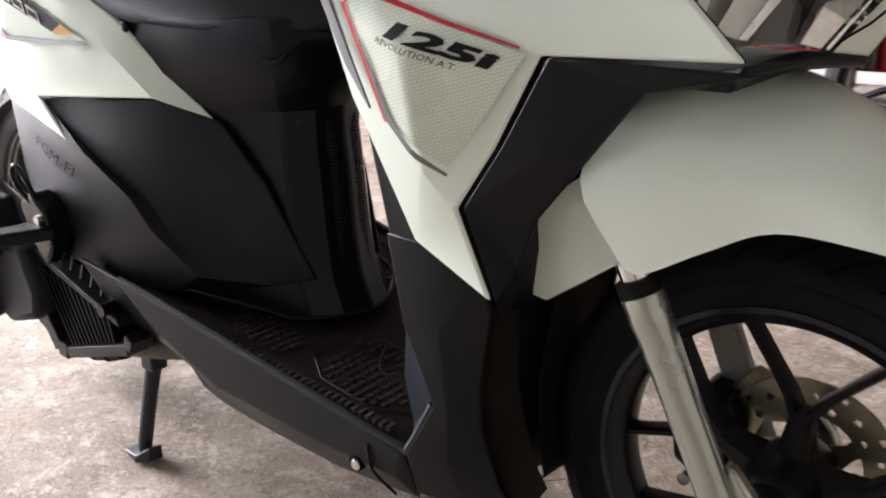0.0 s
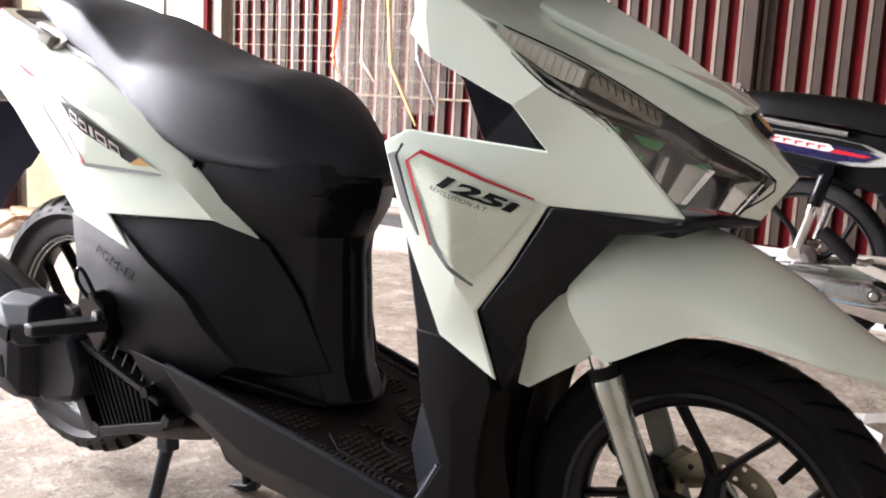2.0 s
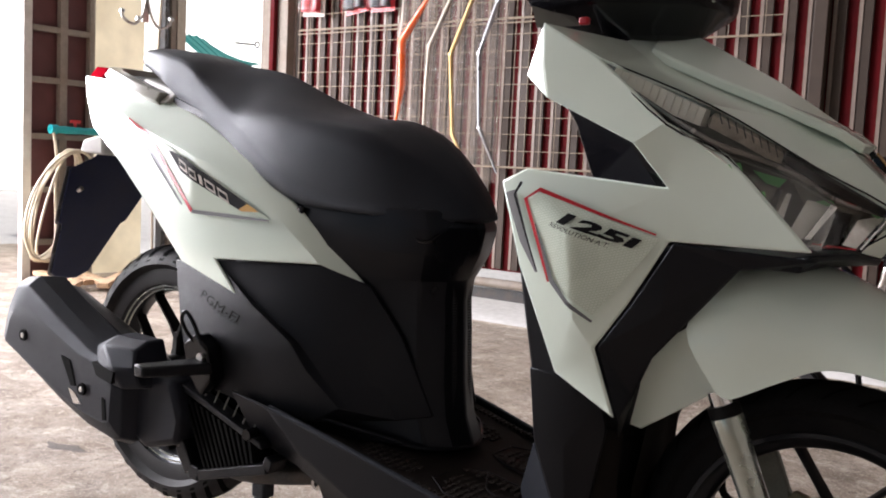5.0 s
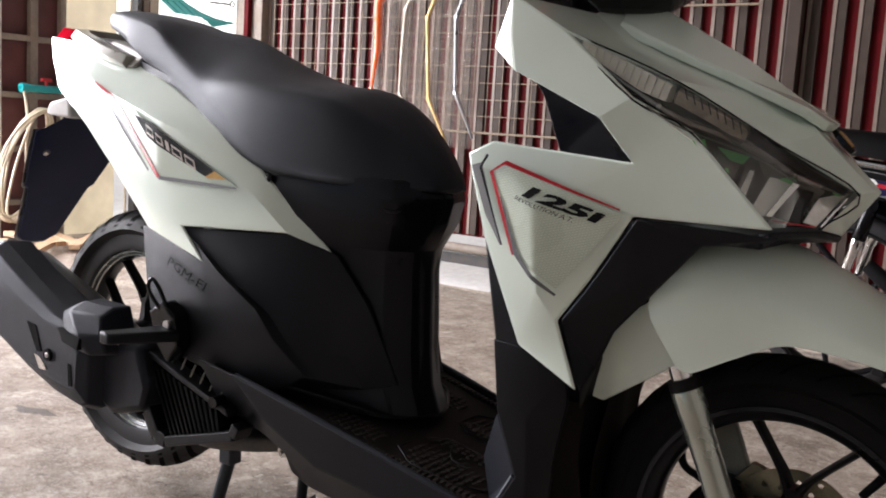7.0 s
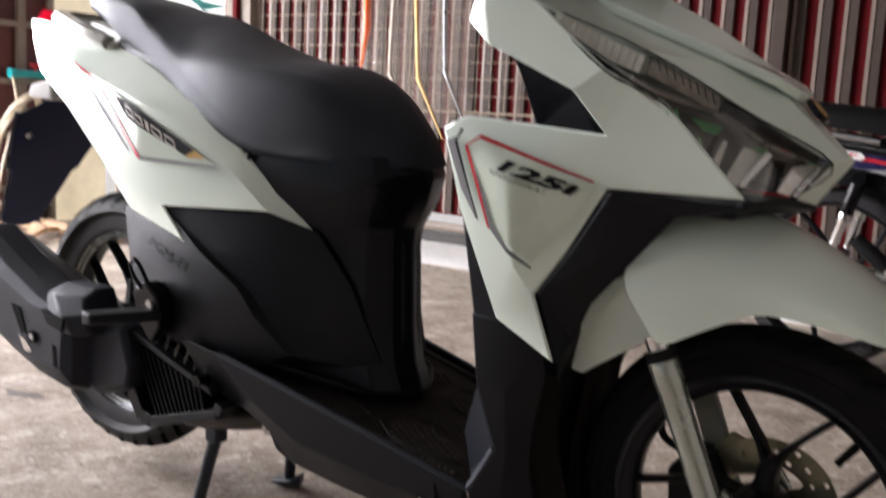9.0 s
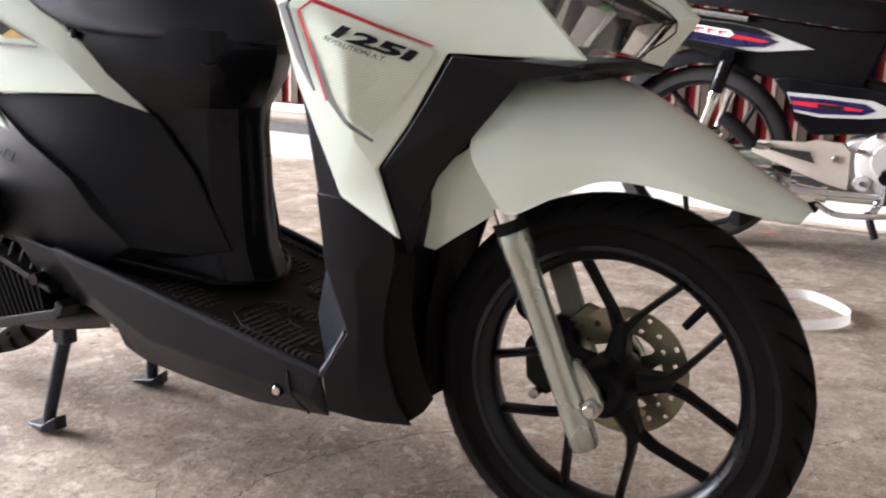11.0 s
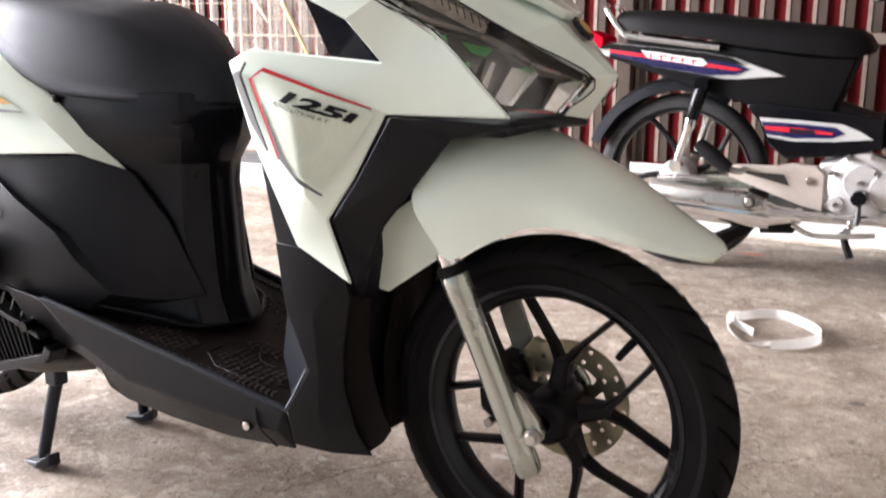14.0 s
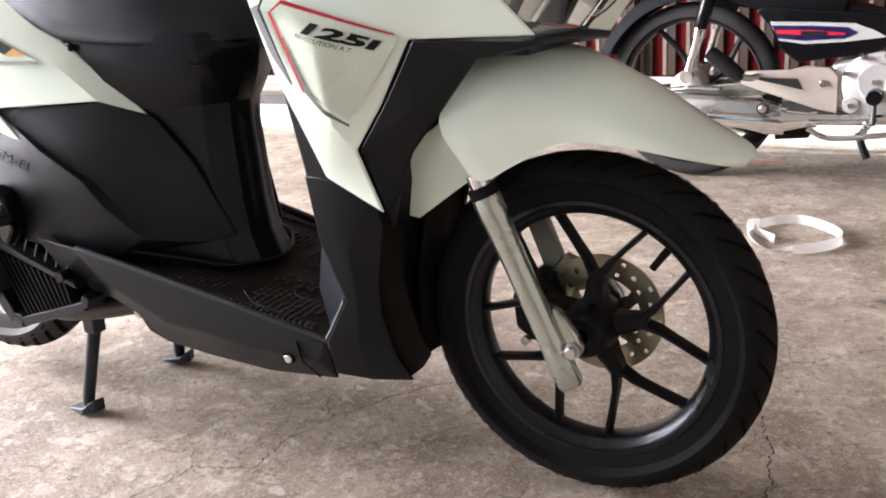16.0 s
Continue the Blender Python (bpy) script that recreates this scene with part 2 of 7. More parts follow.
material("chrome", (0.8, 0.8, 0.8), 0.1, metal=1.0, rough_var=0.05)
material("disc_steel", (0.27, 0.255, 0.18), 0.35, metal=0.9, grain=0.12, grain_size=300, stain=(0.22, 0.18, 0.12), stain_size=40)
material("dark_steel", (0.06, 0.06, 0.06), 0.45, metal=0.7, grain=0.2, grain_size=150, stain=(0.12, 0.09, 0.07), stain_size=20)
material("red_decal", (0.47, 0.012, 0.025), 0.35, coat=0.15)
material("grey_decal", (0.13, 0.14, 0.15), 0.3, coat=0.6)
material("silver_decal", (0.40, 0.40, 0.39), 0.4, coat=0.3)
material("light_decal", (0.52, 0.585, 0.51), 0.3, coat=0.5)
material("ink", (0.010, 0.010, 0.012), 0.6, spec=0.12)
material("gold_decal", (0.6, 0.36, 0.12), 0.3, coat=0.5)
material("grey_print", (0.20, 0.205, 0.215), 0.4)
# near-white in place of the mirror reflection in the lamp bowls
material("reflector", (0.96, 0.93, 0.86), 0.24, metal=0.05, coat=0.5, grain=0.1, grain_size=90)
material("lamp_inner", (0.24, 0.225, 0.205), 0.22, metal=0.6, coat=0.4, grain=0.15, grain_size=50)
material("strip_white", (0.95, 0.91, 0.83), 0.30, coat=0.3, grain=0.04, grain_size=160, stain=(0.7, 0.62, 0.5), stain_size=60, stain_amount=0.25)
material("strip_dim", (0.50, 0.44, 0.37), 0.3, coat=0.3, grain=0.2, grain_size=120, stain=(0.2, 0.15, 0.12), stain_size=50, stain_amount=0.5)
material("green_tint", (0.16, 0.52, 0.18), 0.30, coat=0.5)
material("red_lens", (0.42, 0.006, 0.02), 0.7, spec=0.0)
material("grab_silver", (0.36, 0.36, 0.32), 0.34, metal=0.25, coat=0.4, grain=0.05, grain_size=300, stain=(0.2, 0.19, 0.17), stain_size=14)
material("grey_plastic", (0.15, 0.15, 0.135), 0.6, spec=0.3, grain=0.05, stain=(0.2, 0.19, 0.17), stain_size=14)
material("blue_decal", (0.009, 0.008, 0.052), 0.28, coat=0.3)
material("dark_stain", (0.15, 0.132, 0.12), 0.85, spec=0.2, grain=0.3, grain_size=200, stain=(0.2, 0.17, 0.15), stain_size=80)
material("mortar", (0.43, 0.385, 0.34), 0.85, grain=0.25, grain_size=120, bump=0.5, bump_size=200, stain=(0.34, 0.30, 0.26), stain_size=60, stain_amount=0.8)
material("pale_concrete", (0.53, 0.512, 0.515), 0.85, grain=0.12, grain_size=30, bump=0.6, bump_size=60, stain=(0.38, 0.36, 0.35), stain_size=3)
material("gate_grey", (0.055, 0.040, 0.031), 0.55, spec=0.2, grain=0.12, grain_size=18, stain=(0.05, 0.036, 0.03), stain_size=5, piece=0.12)
material("gate_cream", (0.21, 0.160, 0.130), 0.45, grain=0.08, grain_size=40, stain=(0.16, 0.11, 0.09), stain_size=9, piece=0.08)
material("gate_red", (0.088, 0.004, 0.006), 0.6, spec=0.08, grain=0.2, grain_size=12, stain=(0.03, 0.005, 0.006), stain_size=4)
material("maroon_sheet", (0.11, 0.035, 0.035), 0.55, grain=0.15, grain_size=10, stain=(0.06, 0.03, 0.03), stain_size=3)
material("steel_frame", (0.25, 0.215, 0.18), 0.6, spec=0.3, grain=0.1, grain_size=40, stain=(0.2, 0.13, 0.08), stain_size=8)
# pale copy of the frame steel for the strongly lit post
material("steel_frame_lit", (0.62, 0.60, 0.56), 0.5, grain=0.06, grain_size=40, stain=(0.4, 0.34, 0.28), stain_size=8)
material("wire_cream", (0.25, 0.20, 0.145), 0.55, spec=0.3)
material("plywood", (0.82, 0.73, 0.56), 0.7, grain=0.10, grain_size=8, stain=(0.5, 0.38, 0.24), stain_size=3)
material("wall_paint", (0.33, 0.30, 0.27), 0.85, grain=0.06, grain_size=20, bump=0.3, bump_size=80, stain=(0.22, 0.20, 0.17), stain_size=1.5)
material("ceiling_sheet", (0.24, 0.23, 0.22), 0.6, grain=0.08, grain_size=6, stain=(0.16, 0.14, 0.12), stain_size=2)
material("orange_rod", (0.80, 0.12, 0.02), 0.3, coat=0.5)
material("gold_rod", (0.46, 0.32, 0.13), 0.45, metal=0.5)
material("steel_rod", (0.36, 0.32, 0.27), 0.55, metal=0.6)
material("grey_rod", (0.2, 0.2, 0.21), 0.3, metal=0.7)
material("packet_red", (0.55, 0.03, 0.04), 0.35, coat=0.3)
material("packet_black", (0.03, 0.028, 0.03), 0.45)
material("packet_card", (0.6, 0.55, 0.5), 0.6)
material("paper", (0.78, 0.77, 0.75), 0.6, grain=0.04, grain_size=60)
material("rope", (0.42, 0.36, 0.28), 0.8, grain=0.2, grain_size=200)
material("hose", (0.62, 0.55, 0.42), 0.4, grain=0.1)
material("teal_plastic", (0.02, 0.36, 0.38), 0.35)
material("teal_sheet", (0.12, 0.42, 0.4), 0.55, grain=0.1)
material("wood_scrap", (0.42, 0.28, 0.17), 0.75, grain=0.2, grain_size=40)
# glows by itself to give the blown-out white outdoors
material("backdrop_glow", (0.82, 0.80, 0.77), 0.8, grain=0.05)
glow = MATS["backdrop_glow"].node_tree.nodes["Principled BSDF"]
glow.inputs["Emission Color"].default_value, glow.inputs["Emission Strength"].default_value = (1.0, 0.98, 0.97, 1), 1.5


def concrete_floor():
    """Worn cast concrete: broad stains, chips of paler and darker mortar, grit, painted relief shading and hairline
    cracks.
    """
    mat = bpy.data.materials.new("concrete")
    mat.use_nodes = True
    nt = mat.node_tree
    bsdf = nt.nodes["Principled BSDF"]
    pos = nt.nodes.new("ShaderNodeNewGeometry").outputs["Position"]

    def node(kind, **values):
        n = nt.nodes.new(kind)
        for k, v in values.items():
            n.inputs[k].default_value = v
        return n

    def noise_at(scale, detail, rough=0.6, dist=0.0):
        n = node("ShaderNodeTexNoise", Scale=scale, Detail=detail, Roughness=rough, Distortion=dist)
        nt.links.new(pos, n.inputs["Vector"])
        return n.outputs["Fac"]

    def remap(v, a, b, lo=0.0, hi=1.0):
        n = node("ShaderNodeMapRange")
        nt.links.new(v, n.inputs["Value"])
        for k, q in zip(("From Min", "From Max", "To Min", "To Max"), (a, b, lo, hi)):
            n.inputs[k].default_value = q
        return n.outputs["Result"]

    def mix(a, b, fac):
        n = nt.nodes.new("ShaderNodeMix")
        n.data_type = "RGBA"
        for sock, val in ((n.inputs["A"], a), (n.inputs["B"], b)):
            if isinstance(val, tuple):
                sock.default_value = (*val, 1)
            else:
                nt.links.new(val, sock)
        nt.links.new(fac, n.inputs["Factor"])
        return n.outputs["Result"]

    col = mix((0.216, 0.168, 0.128), (0.408, 0.341, 0.279), remap(noise_at(5.5, 8, 0.68), 0.38, 0.62))
    col = mix(col, (0.139, 0.107, 0.083), remap(noise_at(2.4, 8, 0.72, 0.8), 0.50, 0.64, 0, 0.6))
    col = mix(col, (0.588, 0.515, 0.439), remap(noise_at(13, 9, 0.8, 0.6), 0.53, 0.60, 0, 0.6))
    # these pale and dark flecks also paint light and shade on small relief
    col = mix(col, (0.122, 0.093, 0.070), remap(noise_at(30, 7, 0.8, 0.8), 0.55, 0.61, 0, 0.75))
    col = mix(col, (0.604, 0.539, 0.458), remap(noise_at(48, 6, 0.8, 0.5), 0.56, 0.62, 0, 0.55))
    col = mix(col, (0.098, 0.075, 0.057), remap(noise_at(85, 5, 0.8, 0.5), 0.55, 0.62, 0, 0.7))
    col = mix(col, (0.588, 0.523, 0.451), remap(noise_at(170, 3, 0.7), 0.57, 0.65, 0, 0.6))
    col = mix(col, (0.082, 0.063, 0.049), remap(noise_at(210, 3, 0.7), 0.58, 0.66, 0, 0.6))
    warp = node("ShaderNodeTexNoise", Scale=2.6, Detail=5.0)
    nt.links.new(pos, warp.inputs["Vector"])
    add = nt.nodes.new("ShaderNodeVectorMath")
    add.operation = "MULTIPLY_ADD"
    add.inputs[1].default_value = (0.5, 0.5, 0.5)
    nt.links.new(warp.outputs["Color"], add.inputs[0])
    nt.links.new(pos, add.inputs[2])
    vor = node("ShaderNodeTexVoronoi", Scale=1.15)
    vor.feature = "DISTANCE_TO_EDGE"
    nt.links.new(add.outputs["Vector"], vor.inputs["Vector"])
    crack = remap(vor.outputs["Distance"], 0.001, 0.0035, 0.4, 0.0)
    patchy = nt.nodes.new("ShaderNodeMath")
    patchy.operation = "MULTIPLY"
    nt.links.new(crack, patchy.inputs[0])
    nt.links.new(remap(noise_at(1.1, 2), 0.42, 0.56), patchy.inputs[1])
    col = mix(col, (0.07, 0.055, 0.045), patchy.outputs["Value"])
    nt.links.new(col, bsdf.inputs["Base Color"])
    nt.links.new(remap(noise_at(7, 5), 0.3, 0.7, 0.62, 0.92), bsdf.inputs["Roughness"])
    bump0 = node("ShaderNodeBump", Strength=0.6, Distance=0.012)
    nt.links.new(noise_at(11, 9, 0.72, 0.4), bump0.inputs["Height"])
    bump1 = node("ShaderNodeBump", Strength=0.6, Distance=0.004)
    nt.links.new(noise_at(62, 6, 0.75), bump1.inputs["Height"])
    nt.links.new(bump0.outputs["Normal"], bump1.inputs["Normal"])
    bump2 = node("ShaderNodeBump", Strength=0.7, Distance=0.004)
    bump2.invert = True
    nt.links.new(patchy.outputs["Value"], bump2.inputs["Height"])
    nt.links.new(bump1.outputs["Normal"], bump2.inputs["Normal"])
    nt.links.new(bump2.outputs["Normal"], bsdf.inputs["Normal"])
    MATS["concrete"] = mat


concrete_floor()


def printed_pattern(mat, tilt):
    """Rows of fine printed dashes, laid along the slope of the decal."""
    nt = mat.node_tree
    pos = nt.nodes.new("ShaderNodeNewGeometry").outputs["Position"]
    turn = nt.nodes.new("ShaderNodeMapping")
    turn.inputs["Rotation"].default_value = (radians(90), 0, tilt)
    brick = nt.nodes.new("ShaderNodeTexBrick")
    brick.inputs["Color1"].default_value = (0.70, 0.78, 0.69, 1)
    brick.inputs["Color2"].default_value = (0.67, 0.75, 0.66, 1)
    brick.inputs["Mortar"].default_value = (0.50, 0.60, 0.48, 1)
    for key, val in (("Scale", 1.0), ("Mortar Size", 0.0007), ("Mortar Smooth", 1.0), ("Brick Width", 0.0042), ("Row Height", 0.0030)):
        brick.inputs[key].default_value = val
    nt.links.new(pos, turn.inputs["Vector"])
    nt.links.new(turn.outputs["Vector"], brick.inputs["Vector"])
    nt.links.new(brick.outputs["Color"], nt.nodes["Principled BSDF"].inputs["Base Color"])


printed_pattern(MATS["light_decal"], radians(16))


def clear(name, color, rough, alpha, ior=1.45):
    """Clear plastic or glass: a coated pane that mostly lets light through."""
    mat = bpy.data.materials.new(name)
    mat.use_nodes = True
    nt = mat.node_tree
    bsdf = nt.nodes["Principled BSDF"]
    bsdf.inputs["Base Color"].default_value = (*color, 1)
    bsdf.inputs["Roughness"].default_value = rough
    bsdf.inputs["IOR"].default_value = ior
    trans = nt.nodes.new("ShaderNodeBsdfTransparent")
    trans.inputs["Color"].default_value = (*color, 1)
    gloss = nt.nodes.new("ShaderNodeBsdfGlossy")
    gloss.inputs["Roughness"].default_value = rough
    fres = nt.nodes.new("ShaderNodeFresnel")
    fres.inputs["IOR"].default_value = ior
    lift = nt.nodes.new("ShaderNodeMath")
    lift.operation, lift.use_clamp = "ADD", True
    lift.inputs[1].default_value = alpha
    mixer = nt.nodes.new("ShaderNodeMixShader")
    nt.links.new(fres.outputs["Fac"], lift.inputs[0])
    nt.links.new(lift.outputs["Value"], mixer.inputs["Fac"])
    nt.links.new(trans.outputs["BSDF"], mixer.inputs[1])
    nt.links.new(gloss.outputs["BSDF"], mixer.inputs[2])
    nt.links.new(mixer.outputs["Shader"], nt.nodes["Material Output"].inputs["Surface"])
    if name == "plastic_film":
        milk = nt.nodes.new("ShaderNodeBsdfTranslucent")
        milk.inputs["Color"].default_value = (0.88, 0.81, 0.74, 1)
        white = nt.nodes.new("ShaderNodeBsdfDiffuse")
        white.inputs["Color"].default_value = (0.88, 0.80, 0.72, 1)
        for amount, extra in ((0.30, milk), (0.25, white)):
            blend = nt.nodes.new("ShaderNodeMixShader")
            blend.inputs["Fac"].default_value = amount
            nt.links.new(mixer.inputs[2].links[0].from_socket, blend.inputs[1])
            nt.links.new(extra.outputs["BSDF"], blend.inputs[2])
            nt.links.new(blend.outputs["Shader"], mixer.inputs[2])
        n = nt.nodes.new("ShaderNodeTexNoise")
        n.inputs["Scale"].default_value = 22.0
        b = nt.nodes.new("ShaderNodeBump")
        b.inputs["Strength"].default_value, b.inputs["Distance"].default_value = 1.0, 0.05
        nt.links.new(n.outputs["Fac"], b.inputs["Height"])
        nt.links.new(b.outputs["Normal"], gloss.inputs["Normal"])
    MATS[name] = mat


clear("lamp_glass", (0.97, 0.98, 0.97), 0.03, 0.0)
clear("plastic_film", (0.93, 0.90, 0.87), 0.22, 0.07, 1.28)
clear("blister_film", (0.98, 0.98, 0.97), 0.15, 0.01, 1.12)

# ---- the place: floor, gate, walls, ceiling, outside ----
GATE_Y = 2.5


def floor_z(x, y):
    return 0.004 * noise.noise((x * 0.9, y * 0.9, 0)) + 0.0025 * noise.noise((x * 4, y * 4, 3)) - 0.004


def floor_slab():
    """A worn concrete slab with gentle dips."""
    bm = bmesh.new()
    nx, ny = 150, 110
    x0, x1, y0, y1 = -6.4, 3.6, -5.0, GATE_Y + 0.045
    grid = []
    for j in range(ny + 1):
        row = []
        for i in range(nx + 1):
            x, y = x0 + (x1 - x0) * i / nx, y0 + (y1 - y0) * j / ny
            row.append(bm.verts.new((x, y, floor_z(x, y))))
        grid.append(row)
    for j in range(ny):
        for i in range(nx):
            bm.faces.new((grid[j][i], grid[j][i + 1], grid[j + 1][i + 1], grid[j + 1][i]))
    edge = [e for e in bm.edges if e.is_boundary]
    ext = bmesh.ops.extrude_edge_only(bm, edges=edge)
    for g in ext["geom"]:
        if isinstance(g, bmesh.types.BMVert):
            g.co.z = -0.12
    return bm


floor = link_mesh("floor", floor_slab(), "concrete")
tagged(floor, "worn grey brown concrete shop floor", "floor", kind="structure")

bm = bmesh.new()
ring = [(-0.178 + 0.045 * math.cos(a) * (1 + 0.25 * math.sin(3 * a)), 2.222 + 0.02 * math.sin(a) * (1 + 0.3 * math.cos(2 * a))) for a in (2 * math.pi * k / 14 for k in range(14))]
bm.faces.new([bm.verts.new((px, py, floor_z(px, py) + 0.001)) for px, py in ring])
part("paint_mark", bm, "paint_mark", floor, "worn orange paint mark", smooth=0)
# one long wandering crack and its short branches, and a few chips of pale mortar
rng = random.Random(7)
bm = bmesh.new()
for line, wide in (([(-0.70, -0.42), (-0.649, -0.299), (-0.627, -0.23), (-0.623, -0.195), (-0.591, -0.183), (-0.535, -0.157), (-0.532, -0.117), (-0.535, -0.069), (-0.516, 0.004), (-0.508, 0.045), (-0.477, 0.09), (-0.447, 0.152), (-0.381, 0.226), (-0.31, 0.27)], 0.0009),
                   ([(0.168, 0.302), (0.184, 0.24), (0.205, 0.199), (0.207, 0.166), (0.211, 0.122), (0.221, 0.09), (0.215, 0.02)], 0.0010),
                   ([(0.159, 0.496), (0.182, 0.532), (0.213, 0.541), (0.237, 0.576), (0.273, 0.604), (0.331, 0.647), (0.40, 0.67)], 0.0007), ([(0.156, 0.622), (0.167, 0.584), (0.182, 0.532)], 0.0006), ([(0.138, 0.151), (0.163, 0.175), (0.173, 0.236)], 0.0005),
                   ([(-0.623, -0.195), (-0.652, -0.165), (-0.66, -0.13)], 0.0005), ([(-0.508, 0.045), (-0.53, 0.052), (-0.56, 0.09), (-0.60, 0.12)], 0.0005)):
    pts = smooth_path([(x, y, 0) for x, y in line], 8)
    rows = []
    for i, q in enumerate(pts):
        d = (pts[min(i + 1, len(pts) - 1)] - pts[max(i - 1, 0)]).normalized()
        n = Vector((-d.y, d.x, 0))
        q = q + n * rng.uniform(-0.004, 0.004)
        w = wide * rng.uniform(0.3, 1.5)
        rows.append([Vector((p.x, p.y, floor_z(p.x, p.y) + 0.0012)) for p in (q + n * w, q - n * w)])
    loft(rows, closed=False, caps=False, bm=bm)
part("crack", bm, "groove", floor, "dark hairline crack in the concrete", smooth=0)
for x, y, r in ((-0.531, 0.154, 0.012), (-0.598, 0.081, 0.007), (-0.36, -0.02, 0.016), (-0.70, -0.26, 0.02), (-0.45, -0.20, 0.018), (-0.80, -0.34, 0.022), (-0.62, -0.05, 0.014), (-0.25, 0.32, 0.02)):
    bm = bmesh.new()
    ring = [(x + r * rng.uniform(0.5, 1.2) * math.cos(a), y + r * rng.uniform(0.4, 0.9) * math.sin(a)) for a in (2 * math.pi * k / 9 for k in range(9))]
    f = bm.faces.new([bm.verts.new((px, py, floor_z(px, py) + 0.001)) for px, py in ring])
    part("chip", bm, "mortar", floor, "pale mortar chip", smooth=0)

bm = bmesh.new()
add_mesh(bm, [(-400, -400, -0.125), (400, -400, -0.125), (400, 400, -0.125), (-400, 400, -0.125)], [(0, 1, 2, 3)])
ground = link_mesh("ground", bm, "pale_concrete", smooth=0)
tagged(ground, "pale sunlit ground outside the shop", "ground", kind="structure")

# pale apron outside the gate, a little below the shop floor
apron = link_mesh("pavement", box(9.0, 3.0, 0.11, (-1.5, GATE_Y + 1.555, -0.065)), "pale_concrete", smooth=0)
tagged(apron, "pale sunlit concrete apron outside the gate", "pavement", kind="structure")

# the gate: upright pressed ribs between red sheet
GATE_L, GATE_R = -3.5, 3.5
gate = thing("wall_gate", "folding metal gate of grey and dark red upright ribs", "gate", (0, GATE_Y, 0))
tagged(gate, kind="structure")
part("sheet", box(GATE_R - GATE_L, 0.012, 2.75, ((GATE_L + GATE_R) / 2, 0.032, 0.25 + 2.75 / 2)), "gate_red", gate, "dark red sheet", smooth=0)
PITCH = 0.0905
panel_bm = box(0.033, 0.016, 2.72, (0.0, 0.018, 1.62))
flange_bm = box(0.014, 0.016, 2.72, (0.0, 0.015, 1.62))
first_panel = first_flange = None
k = 0
x = -0.532 - PITCH * 33
while x < GATE_R:
    if first_panel is None:
        first_panel = part("panel", panel_bm, "gate_grey", gate, "grey pressed rib", smooth=0, bevel=0.002)
        # the bright lit side of each rib is put in as a cream strip
        first_flange = part("flange", flange_bm, "gate_cream", gate, "rib edge painted cream as its lit side", smooth=0, bevel=0.002)
        pa, fl = first_panel, first_flange
    else:
        pa = bpy.data.objects.new("panel", first_panel.data)
        fl = bpy.data.objects.new("flange", first_flange.data)
        for o in (pa, fl):
            scene.collection.objects.link(o)
            o.parent = gate
            o["label"] = first_panel["label"] if o is pa else first_flange["label"]
    pa.location.x, fl.location.x = x + 0.0245, x
    x += PITCH
part("post", box(0.05, 0.05, 2.8, (-0.752, -0.012, 1.6)), "gate_grey", gate, "grey upright post", smooth=0, bevel=0.003)
part("rail", rod((GATE_L, -0.01, 0.193), (GATE_R, -0.01, 0.193), 0.022), "steel_frame", gate, "round bottom rail")
part("rail", box(GATE_R - GATE_L, 0.03, 0.05, ((GATE_L + GATE_R) / 2, 0.03, 0.137)), "dark_steel", gate, "flat bottom rail", smooth=0)
part("rail", box(3.3, 0.02, 0.036, (1.75, -0.005, 0.738)), "gate_cream", gate, "cream cross rail", smooth=0, bevel=0.002)
part("rail", box(GATE_R - GATE_L, 0.06, 0.06, ((GATE_L + GATE_R) / 2, 0.03, 2.99)), "steel_frame", gate, smooth=0)
# unseen beam, added to keep sun from coming in over the gate
header_n = link_mesh("wall_north_header", box(7.4, 0.12, 0.95, (0.0, GATE_Y + 0.04, 3.46)), "wall_paint", smooth=0)
tagged(header_n, "unseen plain beam added over the gate to stop the sun", "wall", kind="structure")
door_post = link_mesh("post_gate_end", box(0.2, 0.1, 3.2, (-3.63, GATE_Y + 0.01, 1.6)), "steel_frame", smooth=0, bevel=0.004)
tagged(door_post, "grey steel channel post at the gate end", "post", kind="structure")
trim = link_mesh("trim", box(0.03, 0.12, 3.1, (-3.62, GATE_Y - 0.01, 1.6)), "gate_red", smooth=0)
tagged(trim, "dark red strip on the gate post", "trim", kind="structure")

# side wall of framed maroon sheet with plywood, and the posts beside the opening
wall_w = thing("wall_west", "steel framed maroon sheet wall with cream plywood", "wall", (-4.6, 0, 0))
tagged(wall_w, kind="structure")
part("sheet", box(0.012, 0.44, 2.9, (-0.03, 1.79, 1.45)), "maroon_sheet", wall_w, "maroon metal sheet", smooth=0)
# the first post is painted pale for the strong light on it
for yy, w, mat in ((1.588, 0.05, "steel_frame_lit"), (1.80, 0.045, "steel_frame"), (1.975, 0.035, "steel_frame")):
    part("frame_bar", box(0.04, w, 3.0, (0.0, yy, 1.5)), mat, wall_w, smooth=0, bevel=0.003)
for zz in (0.2, 0.49, 0.78, 1.085, 1.36, 1.65, 1.95, 2.3):
    part("frame_bar", box(0.03, 0.40, 0.032, (0.002, 1.78, zz)), "steel_frame", wall_w, smooth=0, bevel=0.002)
part("board", box(0.02, 0.34, 3.0, (-0.02, 2.17, 1.5)), "plywood", wall_w, "cream plywood board", smooth=0)
for yy, w, mat in ((2.20, 0.035, "steel_frame"), (2.155, 0.03, "dark_steel")):
    part("post", box(0.05, w, 3.1, (0.42, yy, 1.55)), mat, wall_w, smooth=0, bevel=0.003)
part("post", box(0.06, 0.06, 3.1, (0.42, 2.25, 1.55)), "steel_frame", wall_w, smooth=0, bevel=0.003)

